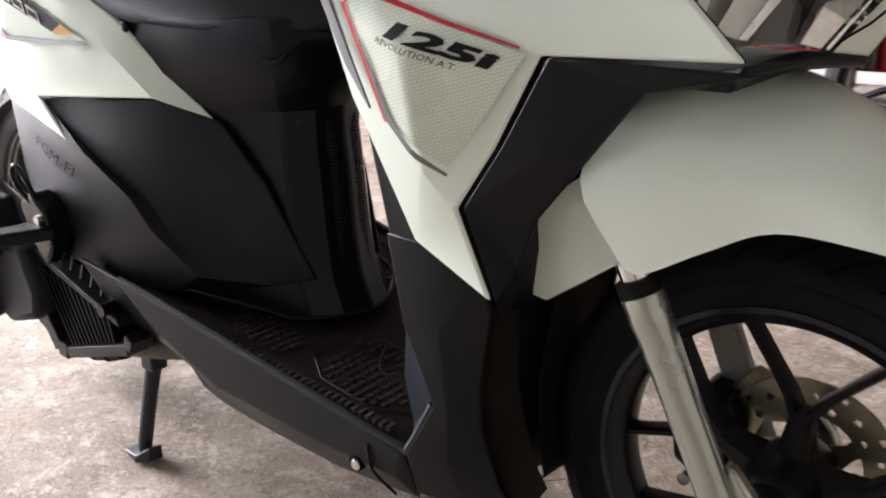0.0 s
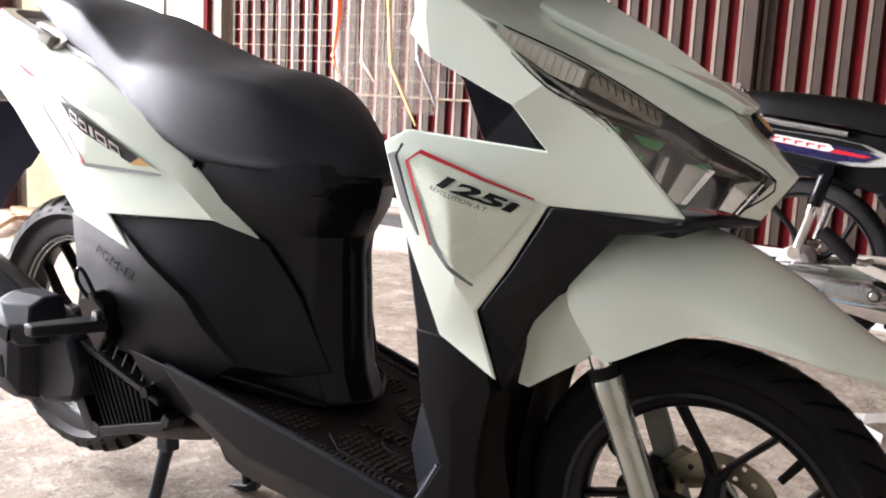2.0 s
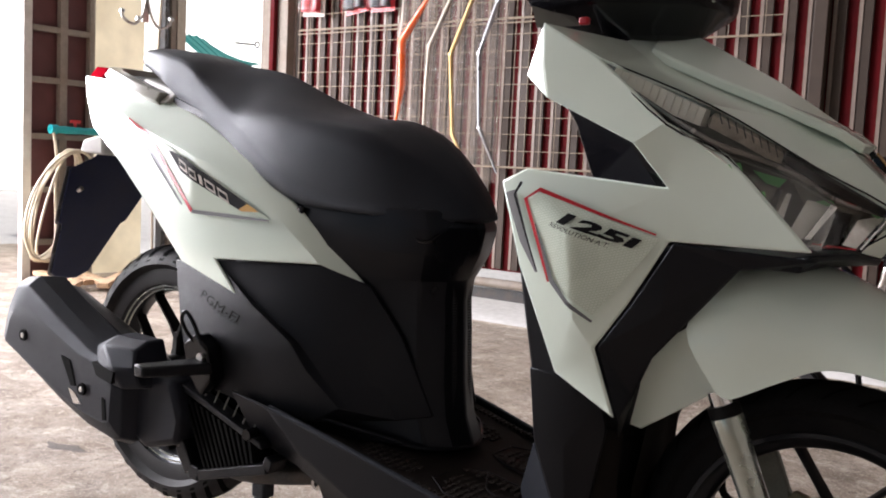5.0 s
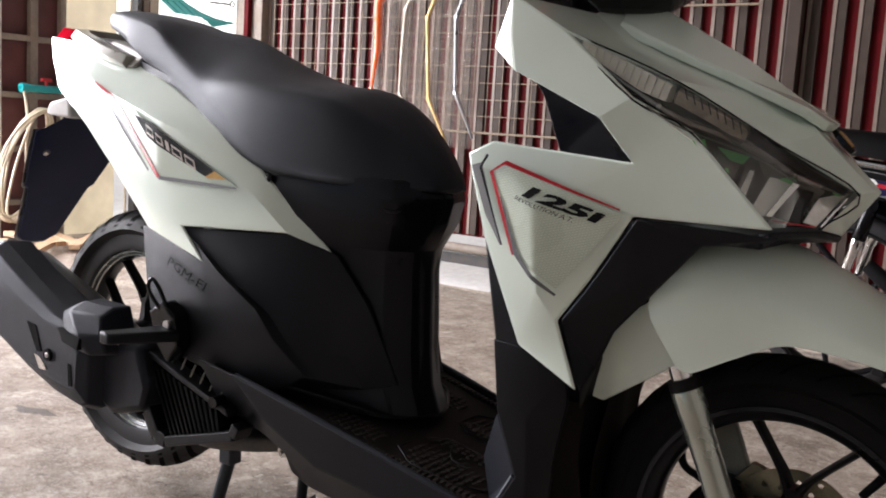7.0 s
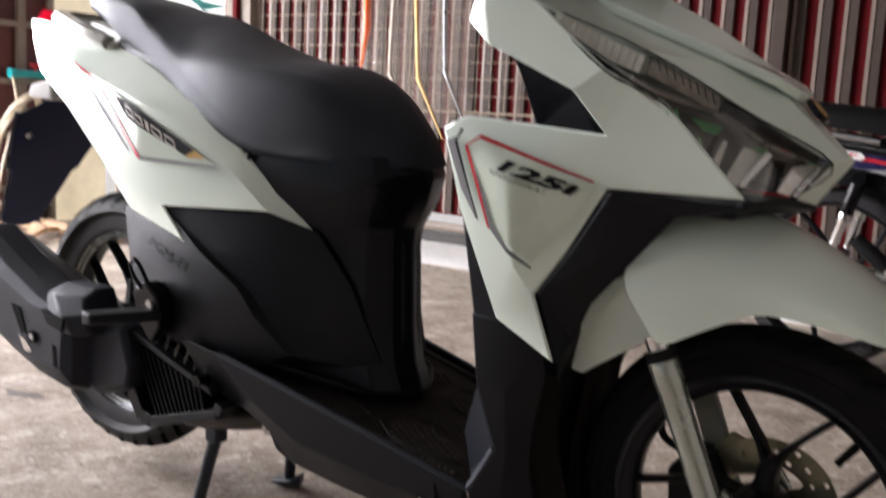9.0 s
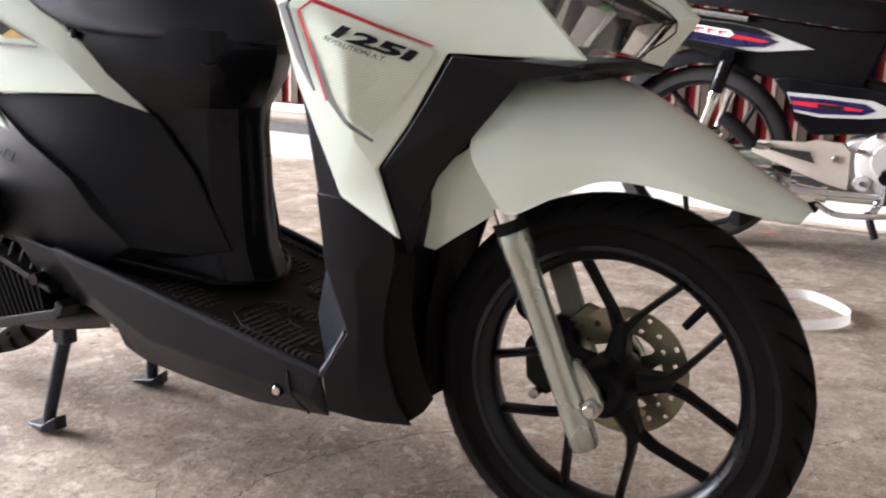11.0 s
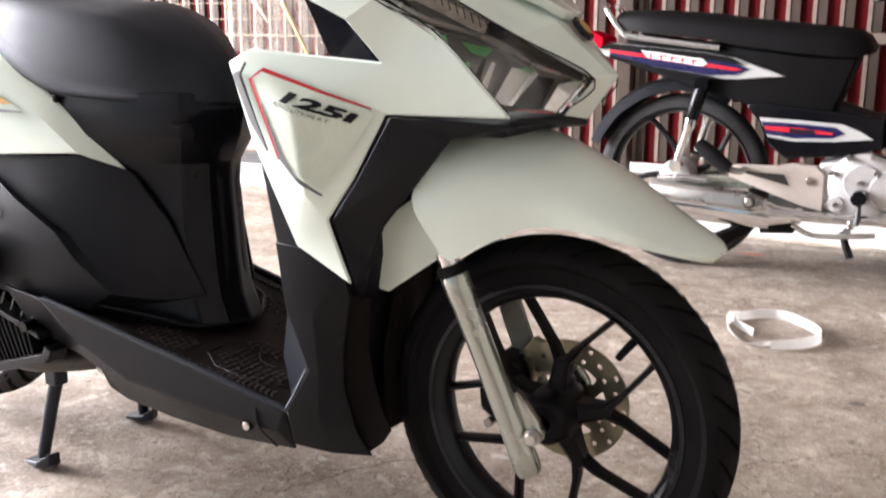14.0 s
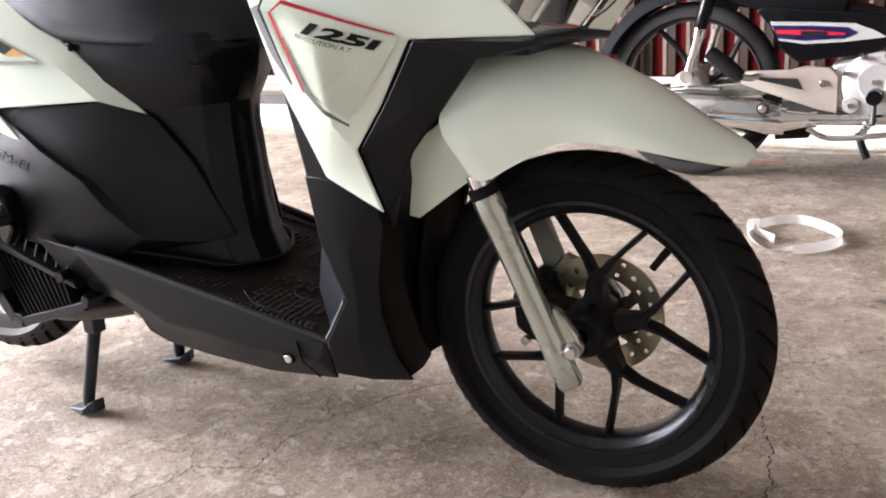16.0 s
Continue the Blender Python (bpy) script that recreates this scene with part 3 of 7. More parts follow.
# added glowing sheet in place of the bright outdoors, no known wall
far = link_mesh("backdrop", box(0.3, 30, 9, (-16, 8, 4.4)), "backdrop_glow", smooth=0)
tagged(far, "glowing white sheet standing in for the bright outdoors", "backdrop", kind="structure")
# unseen ceiling and walls, added to limit sky light and bounce
ceiling = link_mesh("ceiling", box(10.4, 7.9, 0.08, (-1.4, -1.2, 3.9)), "ceiling_sheet", smooth=0)
tagged(ceiling, "unseen plain grey sheet ceiling added to hold back sky light", "ceiling", kind="structure")
wall_e = link_mesh("wall_east", box(0.12, 7.6, 3.9, (3.62, -1.2, 1.93)), "wall_paint", smooth=0)
tagged(wall_e, "unseen plain painted side wall added to bound the room light", "wall", kind="structure")
wall_s = link_mesh("wall_south", box(2.2, 0.12, 3.9, (-5.4, -5.0, 1.93)), "wall_paint", smooth=0)
tagged(wall_s, "unseen plain painted wall added to cut sky light from the front", "wall", kind="structure")
# added to block sky light on the right side
wall_s = link_mesh("wall_south_end", box(3.9, 0.12, 3.9, (1.72, -5.0, 1.93)), "wall_paint", smooth=0)
tagged(wall_s, "unseen plain painted wall added to cut sky light from the front", "wall", kind="structure")
header = link_mesh("wall_south_header", box(4.1, 0.12, 1.2, (-2.28, -5.0, 3.27)), "wall_paint", smooth=0)
tagged(header, "unseen plain painted beam added to cut sky light from the front", "wall", kind="structure")

# ---- the white scooter ----
FRONT_AXLE, REAR_AXLE = (-0.013, 0.0, 0.25), (-1.265, 0.0, 0.296)
scooter = thing("scooter", "white and black motor scooter parked upright on its centre stand", "scooter")


def tyre(center, radius, rim, width, name_parent, knobs, cut):
    """A tyre with a round crown; its slanting tread grooves are painted as dark strips on the rubber."""
    cx, cy, cz = center
    w, h = width / 2, radius - rim
    prof = []
    for i in range(25):
        a = math.pi * (i / 24)
        y = -math.cos(a) * w
        r = rim + h * (math.sin(a) ** 0.55) * (0.97 if 0.25 < abs(math.cos(a)) else 1.0)
        prof.append((min(r, radius), y * (1.0 if abs(math.cos(a)) < 0.98 else 0.72)))
    prof += [(rim - 0.008, w * 0.66), (rim - 0.008, -w * 0.66)]
    ob = part("tyre", revolve(prof, 120, center), "rubber_lit" if cut > 0.2 else "rubber", name_parent, "black treaded rubber tyre", smooth=50)
    # groove shade laid on as thin near-black strips, nothing is cut
    bm = bmesh.new()
    for s in range(knobs):
        a0 = 2 * math.pi * s / knobs
        for sgn in (-1, 1):
            rows = []
            for u in range(6):
                f = u / 5
                t = 0.10 + (0.84 if cut > 0.2 else 0.76) * f
                ang = a0 + (0.5 if sgn > 0 else 0) * 2 * math.pi / knobs + 0.16 * f ** 1.5
                th = math.asin(min(1, t))
                y = sgn * t * w
                r = rim + h * (math.cos(th) ** 0.55) if t < 0.97 else rim + h * 0.5
                half = cut * math.pi / knobs * (1.2 - (0.2 if cut > 0.2 else 0.5) * f)
                rr = min(r, radius) + 0.0004
                rows.append([(cx + rr * math.cos(ang - half), cy + y, cz + rr * math.sin(ang - half)),
                             (cx + rr * math.cos(ang + half), cy + y, cz + rr * math.sin(ang + half))])
            add_mesh(bm, [p for row in rows for p in row], [(2 * i, 2 * i + 1, 2 * i + 3, 2 * i + 2) for i in range(5)])
    bmesh.ops.solidify(bm, geom=bm.faces, thickness=0.001)
    tagged(part("tread", bm, "groove", ob, smooth=30), kind="stuff")
    return ob


def rim_of(center, r, w, parent, lips):
    """A dished alloy rim with two lips."""
    half = [(r + 0.004, -w + 0.004), (r + 0.002, -w), (r - 0.004, -w), (r - 0.006, -w + 0.004), (r - 0.010, -w + 0.0065), (r - 0.0145, -w + 0.011), (r - 0.018, -w + 0.0145), (r - 0.020, -w + 0.020)]
    p = half + [(q, -y) for q, y in reversed(half)] + [(r + 0.001, w * 0.5), (r + 0.001, -w * 0.5)]
    ob = part("rim", revolve(p, 96, center), "rim_black", parent, "black cast alloy rim", smooth=42)
    # light glinting on the lips is drawn as thin silver rings
    for rr, yy in lips:
        part("lip_ring", revolve([(rr - 0.0012, yy - 0.0012), (rr + 0.0012, yy - 0.0012), (rr + 0.0012, yy + 0.0012), (rr - 0.0012, yy + 0.0012)], 96, center), "silver_paint", ob, "silver ring painted as the glint on the rim lip")
    return ob


def spoke(center, arm, parent):
    """A short arm from the hub that forks into two legs to the rim."""
    def bar(stations):
        rings = []
        for r, a, w, t in stations:
            d, n = Vector((math.cos(a), 0, math.sin(a))), Vector((-math.sin(a), 0, math.cos(a)))
            q, y = Vector(center) + d * r, Vector((0, t, 0))
            rings.append([q + n * w - y * 0.6, q + n * w * 0.5 - y, q - n * w * 0.5 - y, q - n * w - y * 0.6, q - n * w + y, q + n * w + y])
        return loft(rings)
    root = part("spoke", bar([(0.030, arm, 0.016, 0.020), (0.052, arm, 0.0125, 0.015), (0.074, arm, 0.0105, 0.012), (0.082, arm, 0.008, 0.011)]), "black_alloy", parent, smooth=30)
    for s in (-1, 1):
        part("spoke_leg", bar([(0.072, arm + s * 0.05, 0.0066, 0.0118), (0.0973, arm + s * 0.17, 0.0052, 0.0112), (0.1204, arm + s * 0.277, 0.0045, 0.0105), (0.160, arm + s * 0.385, 0.0047, 0.010), (0.169, arm + s * 0.40, 0.0068, 0.010)]), "black_alloy", root, smooth=30)
    return root


def wheel(name, label, center, tyre_r, tyre_w, spin, parent, knobs, lips=(), cut=0.16):
    w = new(name)
    w.parent = parent
    w["label"] = label
    w.empty_display_size = 0.05
    tyre(center, tyre_r, 0.188, tyre_w, w, knobs, cut)
    rim_of(center, 0.184, 0.030, w, lips)
    for i in range(5):
        spoke(center, spin + i * 2 * math.pi / 5, w)
    hub = [(0.012, -0.052), (0.026, -0.052), (0.032, -0.046), (0.036, -0.030), (0.039, -0.018), (0.039, 0.018), (0.036, 0.030), (0.032, 0.046), (0.026, 0.052), (0.012, 0.052)]
    part("hub", revolve(hub, 40, center), "black_alloy", w, smooth=40)
    return w


front_wheel = wheel("front_wheel", "front wheel with black five spoke alloy rim", FRONT_AXLE, 0.248, 0.080, radians(12), scooter, 34)
rear_wheel = wheel("rear_wheel", "rear wheel with black five spoke alloy rim", REAR_AXLE, 0.258, 0.094, radians(23), scooter, 34, ((0.1845, -0.0305), (0.1755, -0.0246), (0.1690, -0.0184)), 0.32)


def brake_disc():
    """A ring drilled with rows of round holes, on a thin carrier."""
    bm = bmesh.new()
    cx, cy, cz = FRONT_AXLE
    y, n, m, r0, r1 = 0.050, 288, 22, 0.054, 0.088
    drill = [(0.062 + 0.0092 * (k % 3), 2 * math.pi * (k + 0.35 * (k % 3)) / 30) for k in range(30)]
    def solid(i, s):
        r, a = r0 + (r1 - r0) * (i + 0.5) / m, 2 * math.pi * (s + 0.5) / n
        p = Vector((r * math.cos(a), r * math.sin(a)))
        return all((p - Vector((hr * math.cos(ha), hr * math.sin(ha)))).length > 0.0037 for hr, ha in drill)
    keep = [[solid(i, s) for s in range(n)] for i in range(m)]
    vs = [[[bm.verts.new((cx + r * math.cos(2 * math.pi * s / n), cy + yy, cz + r * math.sin(2 * math.pi * s / n))) for s in range(n)] for r in (r0 + (r1 - r0) * i / m for i in range(m + 1))] for yy in (y - 0.0018, y + 0.0018)]
    f, b = vs
    for i in range(m):
        for s in range(n):
            if not keep[i][s]:
                continue
            t = (s + 1) % n
            bm.faces.new((f[i][s], f[i][t], f[i + 1][t], f[i + 1][s]))
            bm.faces.new((b[i][s], b[i + 1][s], b[i + 1][t], b[i][t]))
            for open_side, p, q in ((i == 0 or not keep[i - 1][s], (i, s), (i, t)), (i == m - 1 or not keep[i + 1][s], (i + 1, s), (i + 1, t)), (not keep[i][s - 1], (i, s), (i + 1, s)), (not keep[i][t], (i, t), (i + 1, t))):
                if open_side:
                    bm.faces.new((f[p[0]][p[1]], f[q[0]][q[1]], b[q[0]][q[1]], b[p[0]][p[1]]))
    bmesh.ops.delete(bm, geom=[v for v in bm.verts if not v.link_faces], context="VERTS")
    return bm


part("brake_disc", brake_disc(), "disc_steel", front_wheel, "drilled steel brake disc", smooth=25)
dx, dy, dz = FRONT_AXLE
for i in range(5):
    a = 2 * math.pi * i / 5 + 0.3
    rings = []
    for r, wd in ((0.03, 0.013), (0.046, 0.008), (0.060, 0.011)):
        d, nn = Vector((math.cos(a + r * 5), 0, math.sin(a + r * 5))), Vector((-math.sin(a + r * 5), 0, math.cos(a + r * 5)))
        q = Vector((dx, dy + 0.050, dz)) + d * r
        rings.append([q + nn * wd + Vector((0, 0.0016, 0)), q - nn * wd + Vector((0, 0.0016, 0)), q - nn * wd - Vector((0, 0.0016, 0)), q + nn * wd - Vector((0, 0.0016, 0))])
    part("disc_carrier", loft(rings), "disc_steel", front_wheel, smooth=25)
part("valve_stem", tube([(0.098, -0.002, 0.375), (0.088, -0.012, 0.362), (0.076, -0.014, 0.346)], [0.006, 0.0055, 0.005], 10, 4), "rubber", front_wheel)
part("bolt", rod((-0.006, -0.108, 0.25), (-0.006, -0.085, 0.25), 0.0085, 6), "bare_metal", front_wheel, "bright axle nut", bevel=0.001)
part("washer", rod((-0.006, -0.100, 0.25), (-0.006, -0.086, 0.25), 0.0115, 20), "bare_metal", front_wheel)

# fork: two legs with chrome stanchions
for sgn in (1, -1):
    leg = new("fork_leg")
    leg.parent = scooter
    leg["label"] = "silver painted fork leg"
    y = -0.09 * sgn
    axis = Vector((0.108, 0.013 * sgn, -0.259)).normalized()
    top = Vector((-0.119 if sgn > 0 else -0.170, y - 0.014 * sgn, 0.456))
    rings = [(0.0, 0.0180), (0.004, 0.0196), (0.030, 0.0196), (0.040, 0.0182), (0.10, 0.0172), (0.17, 0.0168), (0.215, 0.0172), (0.25, 0.0180), (0.276, 0.0180), (0.282, 0.0158)]
    bm = tube([top + axis * d for d, _ in rings], [r for _, r in rings], 28, 0)
    # far leg takes a darker silver than the near one
    part("lower_tube", bm, "silver_paint" if sgn > 0 else "far_silver", leg, smooth=40)
    part("axle_lug", prism([(-0.036, 0.306), (-0.028, 0.302), (-0.002, 0.270), (0.005, 0.256), (0.004, 0.243), (-0.006, 0.237), (-0.022, 0.240)], y - 0.004, y + 0.012), "silver_paint", leg, bevel=0.004)
    part("dust_seal", tube([top - axis * 0.012, top + axis * 0.002], 0.0198, 24, 0), "rubber", leg)
    part("stanchion", tube([top - axis * 0.03, top], 0.0140, 24, 0), "chrome", leg, "bright chrome stanchion")
part("stem", tube([(-0.19, 0, 0.60), (-0.25, 0, 0.74)], 0.022, 16, 0), "dark_steel", scooter)
part("fork_bridge", box(0.05, 0.22, 0.03, (-0.188, 0, 0.59)), "dark_steel", scooter, bevel=0.004)

# caliper and hose on the far side of the wheel
caliper = part("brake_caliper", prism([(-0.145, 0.215), (-0.150, 0.270), (-0.120, 0.305), (-0.085, 0.300), (-0.072, 0.268), (-0.088, 0.225), (-0.115, 0.195)], 0.030, 0.088), "black_alloy", scooter, "black brake caliper", bevel=0.006)
part("mount", prism([(-0.168, 0.440), (-0.134, 0.440), (-0.102, 0.364), (-0.076, 0.300), (-0.092, 0.286), (-0.114, 0.300), (-0.136, 0.356)], 0.072, 0.086), "far_silver", caliper, "silver cast caliper mount on the fork leg", bevel=0.003)
part("bracket", prism([(-0.075, 0.33), (-0.030, 0.315), (-0.020, 0.285), (-0.07, 0.27), (-0.10, 0.30)], 0.060, 0.072), "disc_steel", caliper, bevel=0.002)
part("pin", rod((-0.128, 0.02, 0.20), (-0.128, 0.09, 0.20), 0.007), "bare_metal", caliper)
part("brake_hose", tube([(-0.14, 0.055, 0.29), (-0.168, 0.05, 0.31), (-0.165, 0.05, 0.36), (-0.14, 0.06, 0.42), (-0.15, 0.06, 0.55)], 0.0055, 10), "rubber", scooter)

# front mudguard: crown over the wheel with deep cheeks, and a rear flap
def mudguard():
    stations = [  # cheek edge, cheek bulge, shoulder, crest
        ((-0.124, -0.130, 0.484), (-0.166, -0.131, 0.556), (-0.146, -0.076, 0.624), (-0.100, 0.0, 0.642)),
        ((-0.106, -0.127, 0.481), (-0.120, -0.128, 0.560), (-0.098, -0.072, 0.628), (-0.072, 0.0, 0.642)),
        ((-0.059, -0.117, 0.506), (-0.070, -0.116, 0.562), (-0.048, -0.066, 0.620), (-0.030, 0.0, 0.634)),
        ((-0.008, -0.104, 0.528), (-0.014, -0.102, 0.566), (0.000, -0.060, 0.606), (0.012, 0.0, 0.618)),
        ((0.061, -0.092, 0.523), (0.060, -0.090, 0.548), (0.068, -0.054, 0.577), (0.074, 0.0, 0.584)),
        ((0.125, -0.077, 0.509), (0.126, -0.076, 0.522), (0.132, -0.046, 0.538), (0.136, 0.0, 0.543)),
        ((0.176, -0.050, 0.496), (0.180, -0.050, 0.503), (0.184, -0.030, 0.512), (0.188, 0.0, 0.515)),
        ((0.192, -0.028, 0.491), (0.196, -0.027, 0.496), (0.199, -0.016, 0.501), (0.202, 0.0, 0.503)),
    ]
    rows = []
    for st in stations:
        half = [Vector(p) for p in st]
        full = half + [Vector((p.x, -p.y, p.z)) for p in reversed(half[:-1])]
        rows.append(full)
    cols = [smooth_path([r[i] for r in rows], 5) for i in range(7)]
    bm = loft([smooth_path([c[k] for c in cols], 4) for k in range(len(cols[0]))], closed=False, caps=False)
    bmesh.ops.recalc_face_normals(bm, faces=bm.faces)
    bmesh.ops.solidify(bm, geom=bm.faces, thickness=0.003)
    return bm


front_guard = part("front_mudguard", mudguard(), "white_paint", scooter, "white front mudguard", smooth=60)
flap = {"a": (-0.168, -0.092, 0.560), "b": (-0.138, -0.080, 0.478), "c": (-0.198, -0.074, 0.436), "d": (-0.244, -0.064, 0.404), "e": (-0.284, -0.064, 0.411), "f": (-0.276, -0.074, 0.460), "g": (-0.226, -0.088, 0.52)}
part("rear_flap", shell(flap, ["a b c g", "c d f g", "d e f"], 0.004), "white_paint", front_guard, smooth=40, bevel=0.0015)
part("rear_flap", shell({"a": (-0.172, -0.086, 0.556), "b": (-0.172, 0.086, 0.556), "c": (-0.262, 0.060, 0.42), "d": (-0.262, -0.060, 0.42)}, ["a b c d"], 0.004, 1, (0.6, 0, 0.6)), "matte_black", front_guard)

# front cowl: white flank panels
COWL = {
    "a": (-0.389, -0.210, 0.722), "b": (-0.357, -0.205, 0.739), "c": (-0.188, -0.166, 0.724), "d": (-0.226, -0.185, 0.774), "p": (-0.193, -0.168, 0.800),
    "e": (-0.125, -0.148, 0.765), "f": (-0.026, -0.140, 0.661), "g": (-0.178, -0.174, 0.662), "n": (-0.228, -0.170, 0.580), "h": (-0.264, -0.178, 0.524),
    "i": (-0.236, -0.168, 0.439), "j": (-0.319, -0.172, 0.483), "k": (-0.366, -0.197, 0.620), "hl": (-0.386, -0.170, 0.856), "ht": (-0.366, -0.168, 0.922), "h2": (-0.344, -0.190, 0.827), "s": (-0.283, -0.172, 0.876), "hm": (-0.352, -0.189, 0.868), "m": (-0.285, -0.212, 0.668), "q": (-0.285, -0.196, 0.560),
}
COWL_FACES = ["a b m", "b c m", "c g m", "c f g", "c e f", "c p e", "c d p", "hl ht hm", "hl hm h2", "ht s hm", "hm s p", "hm p d h2", "g n m", "n q m", "n h q", "h i j", "h j q", "j k q", "k m q", "k a m"]
white_cowls = []
for sgn in (1, -1):
    white_cowls.append(part("front_cowl", shell(COWL, COWL_FACES, 0.006, sgn), "white_paint", scooter, "white faceted front cowl panel", smooth=24, bevel=0.004))

# white headlight hood with a raised centre
HOOD = {
    "ht": (-0.366, -0.168, 0.922), "s": (-0.283, -0.172, 0.876),
    "v": (-0.302, -0.062, 0.911), "w": (-0.250, -0.074, 0.873), "u1": (-0.153, -0.140, 0.823), "x": (-0.097, -0.064, 0.812), "u2": (-0.043, -0.092, 0.757), "y": (-0.012, -0.040, 0.772), "u3": (0.040, -0.040, 0.706),
    "n": (0.050, -0.012, 0.709), "c1": (-0.235, 0.0, 0.906), "c0": (-0.300, 0.0, 0.93), "c2": (-0.095, 0.0, 0.836), "c3": (-0.038, 0.0, 0.794), "c4": (-0.010, 0.0, 0.772), "c5": (0.056, 0.0, 0.708), "nb": (0.018, 0.0, 0.654), "hb": (0.006, -0.050, 0.662), "xx": (-0.045, -0.054, 0.781),
}
HOOD_FACES = ["ht v w s", "s w u1", "w x u1", "u1 x xx u2", "xx y u2", "u2 y u3", "y c4 c5 n", "y n u3", "v c0 c1 w", "w c1 c2 x", "x c2 c3 xx", "xx c3 c4 y", "u3 n nb hb", "n c5 nb"]
hood = new("headlight_hood")
hood.parent = scooter
hood["label"] = "white pointed headlight hood"
for sgn in (1, -1):
    part("hood_half", shell(HOOD, HOOD_FACES, 0.005, sgn, (-0.5, 0.6, -0.6)), "white_paint", hood, smooth=16, bevel=0.003)
PLATE = {"a": (-0.268, -0.054, 0.901), "b": (-0.234, -0.064, 0.885), "c": (-0.173, -0.064, 0.860), "d": (-0.096, -0.060, 0.830), "e": (-0.026, -0.045, 0.800), "f": (-0.004, -0.030, 0.785), "g": (0.000, 0.0, 0.784), "h": (-0.036, 0.0, 0.806), "i": (-0.122, 0.0, 0.864), "k": (-0.226, 0.0, 0.921), "l": (-0.282, 0.0, 0.930)}
for sgn in (1, -1):
    part("centre_plate", shell(PLATE, ["a b k l", "b c i k", "c d i", "d e h i", "e f g h"], 0.013, sgn, (-0.55, 0.25, -0.8)), "white_paint", hood, "raised white centre plate", smooth=14, bevel=0.0025)
emblem = prism([(0.0, 0.0), (0.010, 0.011), (0.024, 0.013), (0.036, 0.006), (0.036, -0.006), (0.024, -0.013), (0.010, -0.011)], -0.004, 0.003)
emblem.transform(Matrix.Translation((-0.004, -0.006, 0.778)) @ Matrix.Rotation(radians(46), 4, "Y") @ Matrix.Rotation(radians(90), 4, "X"))
part("emblem", emblem, "gloss_black", hood, "small dark nose emblem", smooth=20, bevel=0.001)
emblem = prism([(0.006, 0.0), (0.013, 0.006), (0.022, 0.007), (0.030, 0.003), (0.030, -0.003), (0.022, -0.007), (0.013, -0.006)], 0.003, 0.0048)
emblem.transform(Matrix.Translation((-0.004, -0.006, 0.778)) @ Matrix.Rotation(radians(46), 4, "Y") @ Matrix.Rotation(radians(90), 4, "X"))
part("emblem", emblem, "gold_decal", hood, "gold face of the emblem", smooth=0)

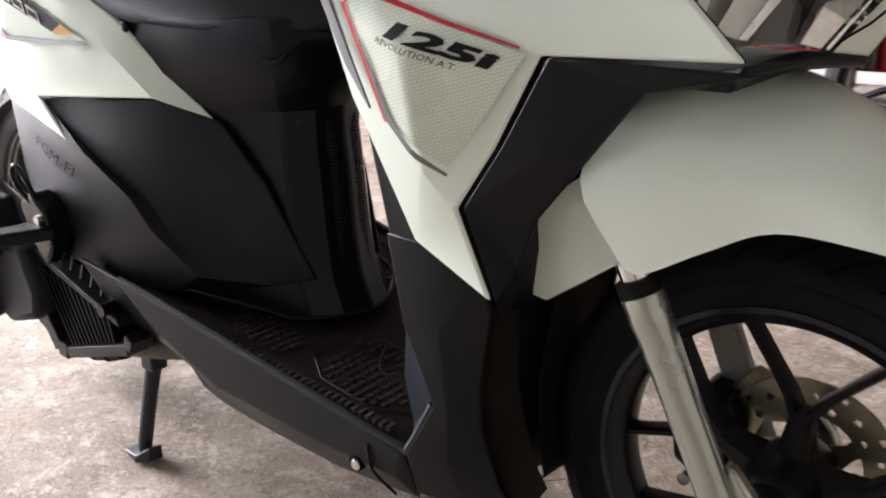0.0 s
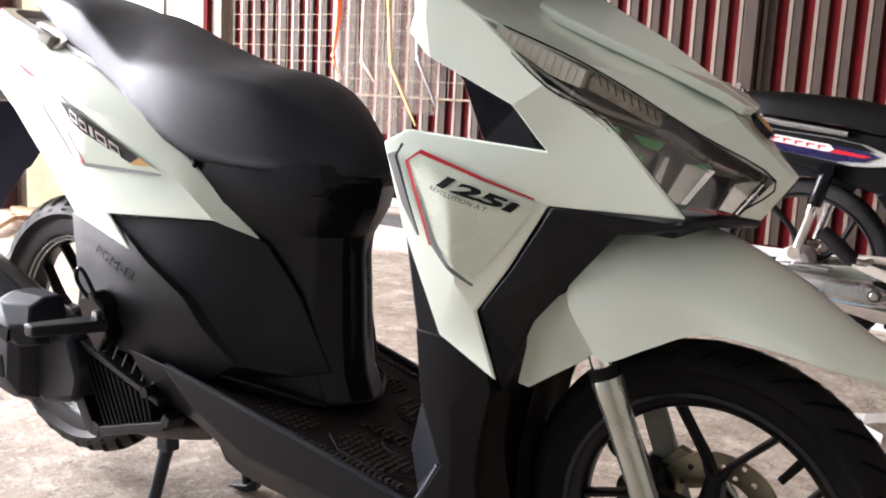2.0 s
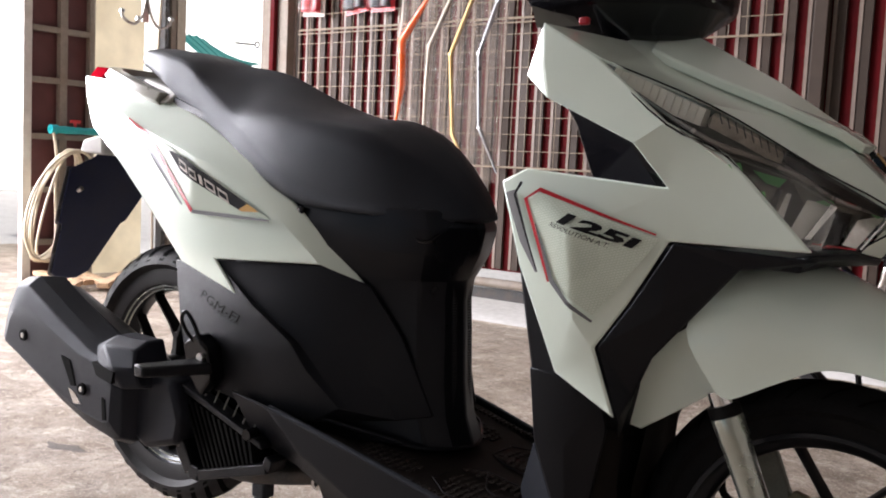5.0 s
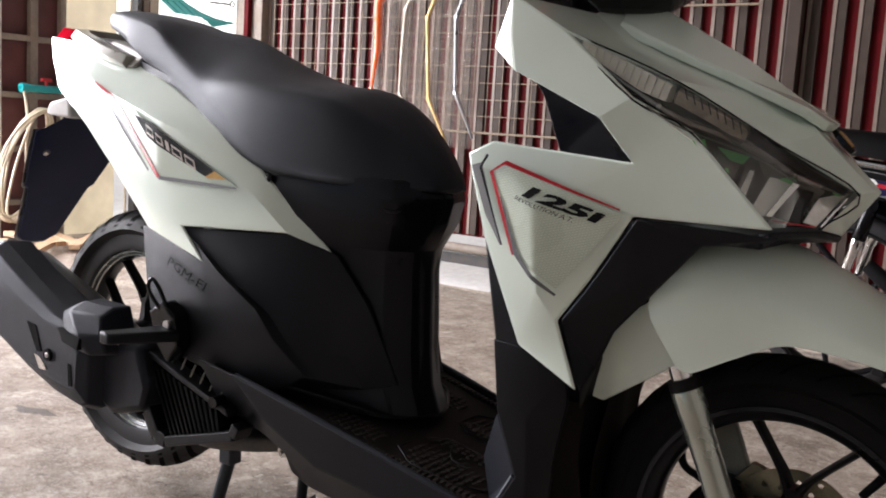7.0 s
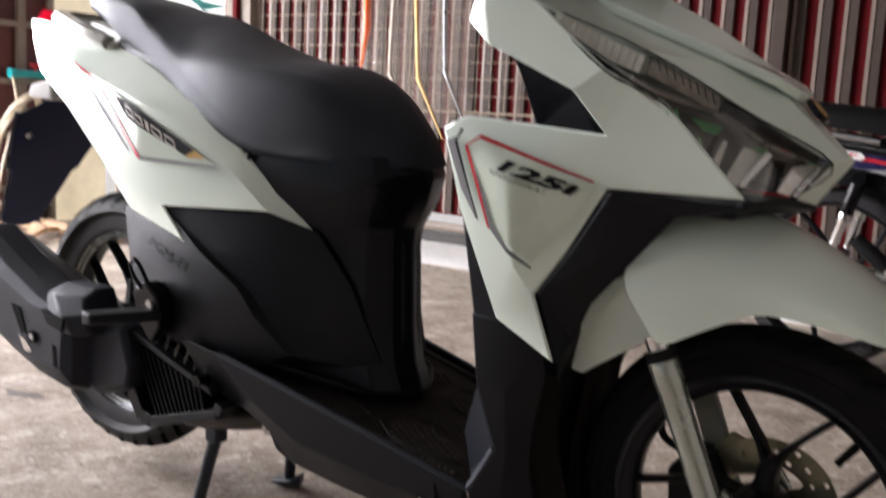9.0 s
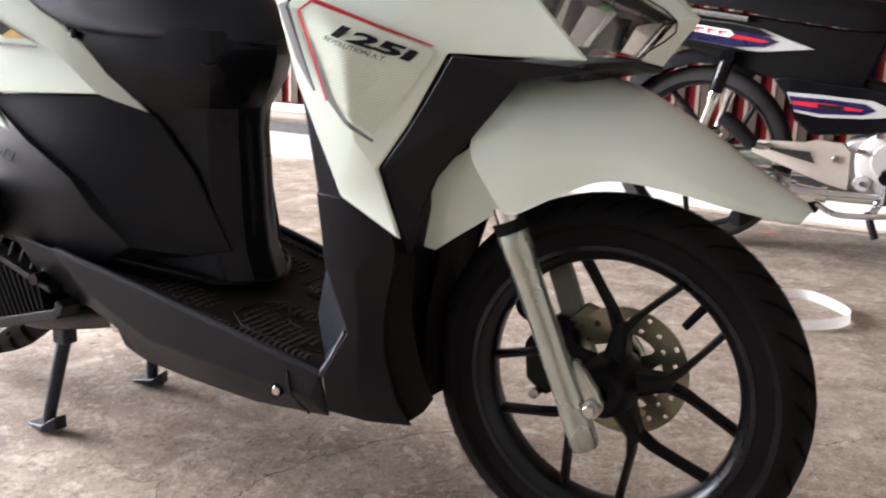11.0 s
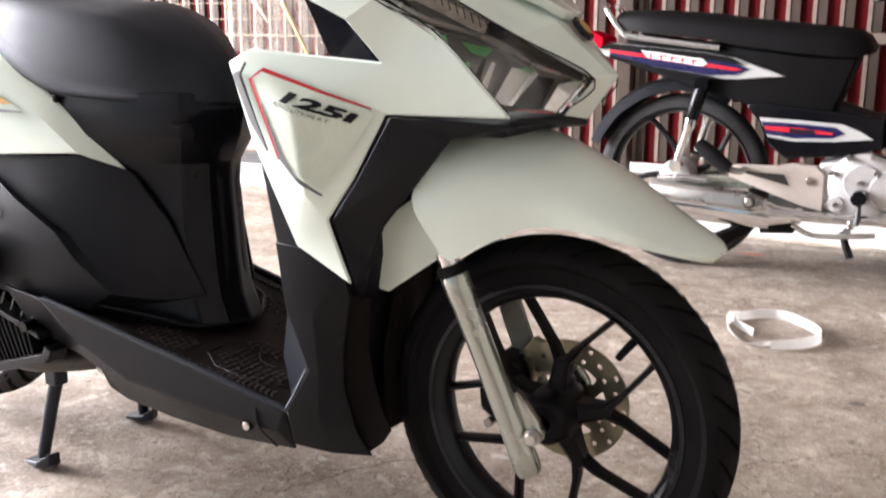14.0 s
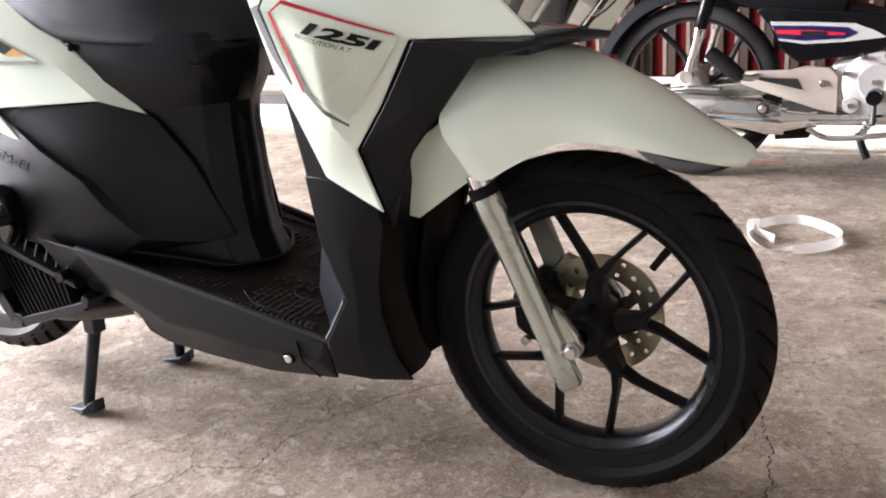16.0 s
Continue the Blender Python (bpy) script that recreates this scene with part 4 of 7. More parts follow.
# headlight: clear lens over mirror bowls, dark housing, and the slim upper strip
for sgn in (1, -1):
    lamp = new("headlight")
    lamp.parent = scooter
    lamp["label"] = "clear headlight with mirror bowls and slim upper strip"
    lens = {"s": (-0.283, -0.171, 0.875), "u1": (-0.153, -0.141, 0.821), "u2": (-0.043, -0.093, 0.755), "u3": (0.040, -0.042, 0.704), "hb": (0.002, -0.060, 0.664), "l4": (-0.030, -0.128, 0.664), "l2": (-0.125, -0.147, 0.764), "l1": (-0.193, -0.167, 0.799)}
    part("lens", shell(lens, ["s u1 l1", "u1 u2 l2 l1", "u2 u3 hb", "u2 hb l4 l2"], 0.003, sgn, (-0.6, 0.6, -0.2)), "lamp_glass", lamp, smooth=30).visible_shadow = False
    inner = {k: (p[0] - 0.040, p[1] * 0.74, p[2] + 0.0) for k, p in lens.items()}
    part("housing", shell(inner, ["s u1 l1", "u1 u2 l2 l1", "u2 u3 hb", "u2 hb l4 l2"], 0.004, sgn, (-0.6, 0.6, -0.2)), "lamp_inner", lamp, "grey brown lamp housing", smooth=30)

    def facet(name, pts, mat, label="", thick=0.0025):
        keys = "abcdefgh"[:len(pts)]
        return part(name, shell(dict(zip(keys, pts)), [" ".join(keys)], thick, sgn, (-0.6, 0.6, -0.2)), mat, lamp, label, smooth=0)

    # two stepped mirror bowls; bright and dark reflections are painted as pale and black facets
    facet("bowl", [(-0.059, -0.118, 0.680), (-0.049, -0.089, 0.718), (-0.028, -0.071, 0.714), (-0.046, -0.109, 0.674)], "reflector", "stepped bowl painted pale for its mirror reflection")
    facet("bowl_lip", [(-0.025, -0.079, 0.715), (-0.019, -0.076, 0.711), (-0.037, -0.112, 0.674), (-0.042, -0.116, 0.675)], "chrome")
    facet("bowl_wall", [(-0.021, -0.064, 0.699), (-0.008, -0.050, 0.702), (-0.008, -0.065, 0.673), (-0.028, -0.083, 0.674)], "lamp_inner")
    facet("bowl", [(0.001, -0.061, 0.698), (0.025, -0.035, 0.705), (0.004, -0.074, 0.666), (-0.008, -0.084, 0.670)], "reflector", "stepped bowl painted pale for its mirror reflection")
    facet("bowl_wall", [(-0.024, -0.072, 0.708), (-0.006, -0.058, 0.704), (-0.012, -0.086, 0.670), (-0.036, -0.106, 0.674)], "gloss_black")
    facet("bowl_wall", [(-0.111, -0.117, 0.745), (-0.078, -0.092, 0.736), (-0.079, -0.117, 0.690), (-0.108, -0.127, 0.721)], "lamp_inner")
    facet("fin", [(-0.073, -0.130, 0.692), (-0.067, -0.107, 0.725), (-0.063, -0.105, 0.724), (-0.066, -0.128, 0.685)], "reflector")
    facet("fin", [(-0.084, -0.126, 0.700), (-0.078, -0.108, 0.730), (-0.073, -0.108, 0.728), (-0.076, -0.128, 0.694)], "gloss_black")
    facet("tip_reflector", [(-0.150, -0.160, 0.772), (-0.128, -0.140, 0.764), (-0.120, -0.148, 0.752)], "reflector")
    # green reflections painted as thin patches
    for pts in ([(-0.123, -0.150, 0.754), (-0.113, -0.139, 0.757), (-0.106, -0.142, 0.740), (-0.116, -0.148, 0.746)], [(-0.092, -0.137, 0.724), (-0.086, -0.130, 0.726), (-0.083, -0.132, 0.718), (-0.089, -0.138, 0.716)],
                [(-0.105, -0.116, 0.749), (-0.074, -0.091, 0.740), (-0.078, -0.102, 0.731), (-0.090, -0.113, 0.735)], [(-0.040, -0.090, 0.717), (-0.027, -0.075, 0.720), (-0.023, -0.074, 0.715), (-0.029, -0.081, 0.712)],
                [(0.012, -0.050, 0.705), (0.018, -0.043, 0.709), (0.025, -0.039, 0.703), (0.018, -0.046, 0.701)]):
        facet("green_film", pts, "green_tint", "green patch painted for a reflection in the lamp", 0.001)
    part("trim_line", tube([(x, y * sgn, z) for x, y, z in ((-0.029, -0.084, 0.724), (-0.002, -0.065, 0.714))], 0.0010, 6, 0), "red_decal", lamp, "thin red line")
    part("trim_line", tube([(x, y * sgn, z) for x, y, z in ((-0.034, -0.112, 0.670), (0.004, -0.076, 0.665))], 0.0008, 6, 0), "red_decal", lamp, "thin red line")
    part("trim_line", tube([(x, y * sgn, z) for x, y, z in ((0.030, -0.043, 0.704), (0.010, -0.078, 0.666))], 0.0014, 6, 0), "chrome", lamp)

    def strip_of(line, up, down):
        rows = []
        for q in smooth_path([(x, y * sgn, z) for x, y, z in line], 6):
            rows.append([q + Vector((0.002, 0.006 * sgn, up)), q + Vector((0.004, -0.006 * sgn, up * 0.5)), q + Vector((0.000, -0.006 * sgn, -down)), q + Vector((-0.01, 0.012 * sgn, 0))])
        return loft(rows)

    step_rows = []
    for i in range(12):
        for f, depth in ((i / 12, 0.0018), ((i + 0.94) / 12, 0.0)):
            q = Vector((-0.268, -0.167, 0.862)).lerp(Vector((-0.160, -0.145, 0.806)), f)
            up, low = 0.004 + 0.006 * f, 0.011 - 0.002 * f + 0.005 * math.sin(math.pi * f)
            step_rows.append([(q.x + 0.003, (q.y + depth + 0.005) * sgn, q.z + up), (q.x - 0.001, (q.y + depth - 0.001) * sgn, q.z - low), (q.x - 0.001, (q.y + 0.02) * sgn, q.z - low), (q.x + 0.003, (q.y + 0.02) * sgn, q.z + up)])
    part("light_strip", loft(step_rows), "strip_white", lamp, "pale stepped light strip", smooth=0)
    part("light_strip", strip_of([(-0.152, -0.136, 0.806), (-0.110, -0.118, 0.784), (-0.078, -0.100, 0.765)], 0.008, 0.010), "strip_dim", lamp, "dim ribbed end of the light strip", smooth=0)
    for i in range(9):
        f = i / 8
        q = Vector((-0.148, -0.138, 0.808)).lerp(Vector((-0.082, -0.106, 0.768)), f) + Vector((0.008, -0.003, 0))
        part("strip_rib", tube([(q.x - 0.001, q.y * sgn, q.z + 0.005), (q.x + 0.003, q.y * sgn, q.z - 0.008)], 0.0009, 6, 0), "dark_steel", lamp)
    # shadow below the strip drawn as a black sliver
    part("strip_shadow", strip_of([(-0.076, -0.098, 0.764), (-0.030, -0.074, 0.736), (0.024, -0.044, 0.706)], 0.007, 0.004), "gloss_black", lamp, smooth=0)
    part("divider", tube([(x, y * sgn, z) for x, y, z in ((-0.270, -0.170, 0.856), (-0.190, -0.160, 0.806), (-0.139, -0.149, 0.777), (-0.100, -0.124, 0.762), (-0.062, -0.100, 0.746), (-0.022, -0.078, 0.720), (0.026, -0.044, 0.703))], [0.0015, 0.0025, 0.0042, 0.0048, 0.0044, 0.003, 0.0015], 10, 4), "lamp_inner", lamp, "grey polished divider")
    part("divider_edge", tube([(x, y * sgn, z) for x, y, z in ((-0.176, -0.166, 0.790), (-0.139, -0.155, 0.769), (-0.094, -0.126, 0.752), (-0.058, -0.105, 0.737), (-0.020, -0.082, 0.713))], 0.0011, 8, 4), "grey_plastic", lamp)
    part("bezel", tube([(x, y * sgn, z) for x, y, z in ((-0.290, -0.170, 0.877), (-0.193, -0.168, 0.797), (-0.125, -0.148, 0.762), (-0.030, -0.128, 0.660))], 0.0012, 8, 4), "gloss_black", lamp)
    part("bezel", tube([(x, y * sgn, z) for x, y, z in ((-0.290, -0.170, 0.878), (-0.153, -0.141, 0.822), (-0.043, -0.093, 0.756), (0.040, -0.042, 0.704), (0.003, -0.058, 0.662))], 0.0011, 8, 4), "gloss_black", lamp)
part("nose_bridge", shell({"a": (-0.03, -0.13, 0.658), "b": (0.002, -0.06, 0.660), "c": (0.018, 0, 0.652), "d": (0.002, 0.06, 0.660), "e": (-0.03, 0.13, 0.658), "f": (-0.09, 0.11, 0.645), "g": (-0.06, 0, 0.642), "h": (-0.09, -0.11, 0.645)}, ["a b c g h", "c d e f g"], 0.008, 1, (-0.3, 0, -1)), "matte_black", scooter, "black lower lip under the lamps", smooth=25, bevel=0.003)

# black filler added to darken the gap under the cowl, no known part
part("lip_tray", box(0.17, 0.25, 0.016, (-0.125, 0.0, 0.644)), "matte_black", scooter, bevel=0.004)

# black under-cowl between white panel and wheel
UNDER = {
    "f": (-0.020, -0.130, 0.652), "g": (-0.176, -0.166, 0.660), "n": (-0.226, -0.163, 0.580), "h": (-0.262, -0.171, 0.524), "i": (-0.234, -0.162, 0.437),
    "q0": (-0.04, -0.115, 0.640), "q1": (-0.105, -0.138, 0.634), "q2": (-0.164, -0.136, 0.564), "q3": (-0.206, -0.136, 0.514), "q4": (-0.228, -0.134, 0.462), "q5": (-0.246, -0.130, 0.405), "m": (-0.190, -0.158, 0.575),
}
for sgn in (1, -1):
    part("under_cowl", shell(UNDER, ["f q0 q1", "f q1 g", "g q1 m", "g m n", "q1 q2 m", "n m h", "m q2 q3", "m q3 h", "h q3 q4 i", "i q4 q5"], 0.006, sgn), "matte_black", scooter, "black faceted under cowl", smooth=14, bevel=0.003)

# leg shield, inner wheel arch and steering cover
shield = [[(-0.392, -0.17, 0.700), (-0.30, -0.18, 0.690), (-0.215, -0.13, 0.660), (-0.17, 0, 0.66)],
          [(-0.384, -0.172, 0.630), (-0.29, -0.17, 0.610), (-0.24, -0.125, 0.590), (-0.19, 0, 0.60)],
          [(-0.356, -0.168, 0.480), (-0.29, -0.165, 0.475), (-0.262, -0.146, 0.455), (-0.225, 0, 0.47)],
          [(-0.340, -0.150, 0.390), (-0.300, -0.146, 0.380), (-0.280, -0.110, 0.380), (-0.250, -0.0, 0.38)],
          [(-0.322, -0.142, 0.310), (-0.300, -0.140, 0.305), (-0.288, -0.106, 0.300), (-0.262, -0.0, 0.30)],
          [(-0.340, -0.144, 0.238), (-0.310, -0.136, 0.230), (-0.288, -0.100, 0.215), (-0.268, -0.0, 0.21)],
          [(-0.350, -0.130, 0.190), (-0.318, -0.120, 0.186), (-0.292, -0.085, 0.184), (-0.272, -0.0, 0.18)]]
rows = []
for r in shield:
    half = [Vector(p) for p in r]
    rows.append(half + [Vector((p.x, -p.y, p.z)) for p in reversed(half[:-1])])
bm = loft(rows, closed=True, caps=True)
leg_shield = part("leg_shield", bm, "matte_black", scooter, "matte black leg shield", smooth=18, bevel=0.004)
FLANK = {
    "s0": (-0.357, -0.170, 0.484), "s1": (-0.350, -0.161, 0.388), "s2": (-0.318, -0.157, 0.303), "s3": (-0.352, -0.164, 0.240), "k": (-0.356, -0.145, 0.181), "p": (-0.300, -0.131, 0.174), "tip": (-0.246, -0.110, 0.173),
    "f0": (-0.262, -0.149, 0.456), "f1": (-0.261, -0.133, 0.410), "f2": (-0.272, -0.129, 0.366), "f3": (-0.279, -0.128, 0.325), "f4": (-0.281, -0.127, 0.275), "f5": (-0.265, -0.120, 0.208),
    "c0": (-0.305, -0.168, 0.480), "c1": (-0.306, -0.158, 0.386), "c2": (-0.302, -0.154, 0.303), "c3": (-0.306, -0.152, 0.236),
}
for sgn in (1, -1):
    part("shield_flank", shell(FLANK, ["s0 c0 c1 s1", "s1 c1 c2 s2", "s2 c2 c3 s3", "s3 c3 p k", "c0 f0 f1 c1", "c1 f1 f2", "c1 f2 f3 c2", "c2 f3 f4", "c2 f4 c3", "c3 f4 f5", "c3 f5 tip p"], 0.005, sgn), "matte_black", leg_shield, smooth=24, bevel=0.002)
arch = [[(-0.176, y, 0.66), (-0.205, y, 0.58), (-0.232, y, 0.50), (-0.252, y, 0.41), (-0.262, y, 0.32), (-0.262, y, 0.24), (-0.256, y, 0.208), (-0.266, y, 0.186)] for y in (-0.125, -0.09, -0.04, 0.0, 0.04, 0.09, 0.125)]
for r, k in zip(arch, (0.0, 0.012, 0.006, 0.0, 0.006, 0.012, 0.0)):
    for i, p in enumerate(r):
        r[i] = (p[0] + 0.012 - k * 0.4, p[1] * (0.42 if i < 4 else 0.55), p[2])
bm = loft(arch, closed=False, caps=False)
bmesh.ops.solidify(bm, geom=bm.faces, thickness=0.004)
part("inner_arch", bm, "dusty_black", scooter, "dusty black inner wheel arch", smooth=40)
left = [(-0.276, -0.124, 0.412), (-0.286, -0.120, 0.365), (-0.290, -0.118, 0.325), (-0.290, -0.114, 0.270), (-0.274, -0.108, 0.200), (-0.258, -0.104, 0.172)]
right = [(-0.254, -0.095, 0.402), (-0.258, -0.092, 0.365), (-0.262, -0.090, 0.333), (-0.256, -0.088, 0.285), (-0.240, -0.090, 0.235), (-0.222, -0.094, 0.212)]
for sgn in (1, -1):
    bm = loft([[(a[0], a[1] * sgn, a[2]), ((a[0] + b[0]) / 2 + 0.006, (a[1] + b[1]) / 2 * sgn, (a[2] + b[2]) / 2), (b[0], b[1] * sgn, b[2])] for a, b in zip(left, right)], closed=False, caps=False)
    bmesh.ops.solidify(bm, geom=bm.faces, thickness=0.003)
    part("arch_flank", bm, "dusty_black", scooter, "dusty brown black arch flank", smooth=40)
core = [[(-0.335, -0.05, 0.70), (-0.19, -0.14, 0.70), (-0.10, -0.11, 0.69), (-0.10, 0.11, 0.69), (-0.19, 0.14, 0.70), (-0.335, 0.05, 0.70)],
        [(-0.350, -0.10, 0.80), (-0.235, -0.165, 0.775), (-0.14, -0.11, 0.75), (-0.14, 0.11, 0.75), (-0.235, 0.165, 0.775), (-0.350, 0.10, 0.80)],
        [(-0.365, -0.14, 0.85), (-0.27, -0.15, 0.85), (-0.20, -0.09, 0.83), (-0.20, 0.09, 0.83), (-0.27, 0.15, 0.85), (-0.365, 0.14, 0.85)],
        [(-0.355, -0.11, 0.885), (-0.31, -0.11, 0.878), (-0.26, -0.05, 0.872), (-0.26, 0.05, 0.872), (-0.31, 0.11, 0.878), (-0.355, 0.11, 0.885)]]
part("steering_cover", loft(core), "gloss_black", scooter, "gloss black inner cover", smooth=20, bevel=0.006)

# handlebar cluster above the hood
bars = new("handlebar")
bars.parent = scooter
bars["label"] = "black handlebar cover with meter"
mrows = []
for f, (x0, x1, z0, z1, hw) in enumerate(((-0.375, -0.25, 0.912, 0.914, 0.06), (-0.43, -0.205, 0.955, 0.955, 0.135), (-0.445, -0.205, 1.03, 1.02, 0.17), (-0.445, -0.27, 1.10, 1.07, 0.15), (-0.40, -0.32, 1.13, 1.11, 0.10))):
    mrows.append([(x0, -hw * 0.8, z0), ((x0 + x1) / 2, -hw, (z0 + z1) / 2), (x1, -hw * 0.55, z1), (x1 + 0.02, 0, z1), (x1, hw * 0.55, z1), ((x0 + x1) / 2, hw, (z0 + z1) / 2), (x0, hw * 0.8, z0)])
part("meter_cover", loft(mrows), "gloss_black", bars, "gloss black meter cover", smooth=30, bevel=0.008)
for sgn in (1, -1):
    part("bar", tube([(-0.42, 0.10 * sgn, 1.03), (-0.45, 0.18 * sgn, 1.05), (-0.50, 0.22 * sgn, 1.06)], 0.013, 14), "dark_steel", bars)
    part("brake_cylinder", box(0.05, 0.05, 0.035, (-0.435, -0.140 * sgn, 1.000)), "dark_steel", bars, bevel=0.005)
part("lever", loft([[(-0.362, -0.166, 0.995), (-0.345, -0.162, 0.992), (-0.345, -0.150, 0.992), (-0.362, -0.154, 0.995)], [(-0.366, -0.153, 0.966), (-0.350, -0.152, 0.964), (-0.350, -0.138, 0.964), (-0.366, -0.140, 0.966)]]), "silver_paint", bars, "silver lever end", smooth=0, bevel=0.002)
part("switch", box(0.014, 0.010, 0.010, (-0.333, -0.122, 0.929)), "red_decal", bars, "small red switch", bevel=0.003)
part("visor_strip", shell({"a": (-0.236, -0.110, 1.004), "b": (-0.222, -0.102, 1.003), "c": (-0.202, -0.079, 0.964), "d": (-0.206, -0.080, 0.962), "e": (-0.229, -0.099, 0.984)}, ["a b c d e"], 0.003, 1, (-0.6, 0.6, 0)), "white_paint", bars, "pale visor strip", smooth=0)
part("visor_edge", tube([(-0.210, -0.094, 1.002), (-0.200, -0.079, 0.990), (-0.194, -0.046, 0.957)], 0.0022, 8, 3), "silver_paint", bars, "bright visor edge")
part("inner_lip", shell({"a": (-0.386, -0.166, 0.944), "b": (-0.376, -0.167, 0.916), "c": (-0.334, -0.132, 0.922), "d": (-0.345, -0.130, 0.934), "e": (-0.366, -0.150, 0.938)}, ["a b c d e"], 0.004, 1, (0, 0.8, 0)), "grey_plastic", bars, "grey inner lip", smooth=0)

# footboard and side skirts
SKIRT = {
    "a": (-0.888, -0.203, 0.362), "b": (-0.805, -0.202, 0.349), "c": (-0.622, -0.188, 0.307), "d": (-0.476, -0.174, 0.270), "e": (-0.356, -0.163, 0.238),
    "k": (-0.356, -0.142, 0.172), "l": (-0.483, -0.140, 0.163), "m": (-0.596, -0.140, 0.170), "n": (-0.691, -0.142, 0.182), "o": (-0.722, -0.150, 0.200), "o2": (-0.728, -0.160, 0.232), "s": (-0.765, -0.172, 0.258), "t": (-0.850, -0.186, 0.292), "u": (-0.872, -0.198, 0.336),
    "f1": (-0.640, -0.187, 0.240), "f2": (-0.483, -0.176, 0.218), "f3": (-0.740, -0.197, 0.292), "f4": (-0.370, -0.163, 0.205),
}
SKIRT_FACES = ["a b t u", "b f3 s t", "b c f3", "c f1 f3", "f3 f1 o2 s", "f1 n o o2", "c d f2 f1", "f1 f2 l m", "f1 m n", "d e f4 f2", "f2 f4 k l", "e f4 k"]
for sgn in (1, -1):
    sk = part("side_skirt", shell(SKIRT, SKIRT_FACES, 0.006, sgn), "matte_black", scooter, "matte black lower side skirt", smooth=22, bevel=0.003)
    # edge painted lighter where its upper face catches light
    part("edge_trim", tube([(x, y * sgn, z) for x, y, z in ((-0.80, -0.200, 0.350), (-0.622, -0.186, 0.309), (-0.476, -0.172, 0.272), (-0.368, -0.160, 0.243), (-0.352, -0.158, 0.246), (-0.322, -0.152, 0.302))], 0.0046, 8, 4), "lit_edge_stand_black", sk)
    # shade of the screw hole painted as a black disc
    part("recess", rod((-0.423, -0.1700 * sgn, 0.205), (-0.423, -0.150 * sgn, 0.205), 0.0095, 18), "groove", sk)
    part("screw", rod((-0.421, -0.1730 * sgn, 0.205), (-0.421, -0.150 * sgn, 0.205), 0.0065, 16), "bare_metal", sk, "bright screw head", bevel=0.001)
    part("seam", tube([(x, y * sgn, z) for x, y, z in ((-0.405, -0.168, 0.236), (-0.398, -0.1685, 0.205), (-0.376, -0.157, 0.178))], 0.0018, 6, 3), "gloss_black", sk)
    part("kick_panel", shell({"a": (-0.356, -0.150, 0.380), "b": (-0.322, -0.151, 0.302), "c": (-0.350, -0.156, 0.246), "d": (-0.390, -0.120, 0.304), "e": (-0.372, -0.128, 0.252)}, ["a b d", "b c e d"], 0.004, sgn, (0.6, 0.4, 0)), "lit_edge_stand_black", sk, "lighter grey inner edge of the leg shield", smooth=12, bevel=0.0015)
board = [[(-0.80, -0.195, 0.343), (-0.62, -0.182, 0.300), (-0.476, -0.168, 0.263), (-0.362, -0.157, 0.232), (-0.330, -0.150, 0.26)],
         [(-0.80, -0.13, 0.318), (-0.62, -0.13, 0.288), (-0.476, -0.13, 0.260), (-0.362, -0.13, 0.238), (-0.322, -0.12, 0.29)],
         [(-0.80, 0.0, 0.318), (-0.62, 0.0, 0.292), (-0.476, 0.0, 0.268), (-0.362, 0.0, 0.25), (-0.322, 0, 0.30)]]
rows = board + [[(x, -y, z) for x, y, z in r] for r in reversed(board[:-1])]
bm = loft(rows, closed=False, caps=False)
bmesh.ops.solidify(bm, geom=bm.faces, thickness=0.006)
footboard = part("footboard", bm, "floor_plastic", scooter, "dusty dark footboard with raised tread", smooth=40)


def board_z(x, y):
    t = (x + 0.362) / (-0.80 + 0.362)
    edge = max(0.0, (abs(y) - 0.13) / 0.05)
    return 0.2385 + 0.081 * t + 0.006 * edge + (0.010 if abs(y) < 0.05 else 0.004)


for sgn in (1, -1):
    bm = bmesh.new()
    for cx, cy, lx, ly in ((-0.470, -0.080, 0.066, 0.050), (-0.625, -0.112, 0.050, 0.030)):
        for i in range(-7, 8):
            for j in range(-5, 6):
                dx, dy = i * 0.0115, j * 0.0125 + (0.006 if i % 2 else 0)
                if abs(dx) > lx or abs(dy) > ly or abs(dx) / lx + abs(dy) / ly > 1.5:
                    continue
                box(0.0062, 0.0075, 0.0024, (cx + dx, (cy + dy) * sgn, board_z(cx + dx, cy + dy)), None, bm)
    tagged(part("tread", bm, "floor_plastic", footboard, "raised tread studs", smooth=0), kind="stuff")
    ring = [(-0.470 + dx, (-0.080 + dy) * sgn) for dx, dy in ((0.076, 0.028), (0.038, 0.057), (-0.038, 0.057), (-0.076, 0.028), (-0.076, -0.028), (-0.038, -0.054), (0.038, -0.054), (0.076, -0.028), (0.076, 0.028))]
    part("tread_edge", tube([(x, y, board_z(x, y)) for x, y in ring], 0.0013, 6, 0), "matte_black", footboard)
for sgn in (1, -1):
    bm = bmesh.new()
    for i in range(42):
        x = -0.385 - i * 0.0095
        box(0.005, 0.011, 0.005, (x, (-0.150 - 0.036 * i / 42) * sgn, board_z(x, 0.15) + 0.005), None, bm)
    tagged(part("edge_tread", bm, "floor_plastic", footboard, smooth=0), kind="stuff")
part("lid_seam", tube([(-0.50, -0.03, board_z(-0.5, 0) + 0.003), (-0.475, -0.07, board_z(-0.475, 0.07) + 0.003), (-0.445, -0.072, board_z(-0.445, 0.07) + 0.001)], 0.0014, 6, 4), "matte_black", footboard)

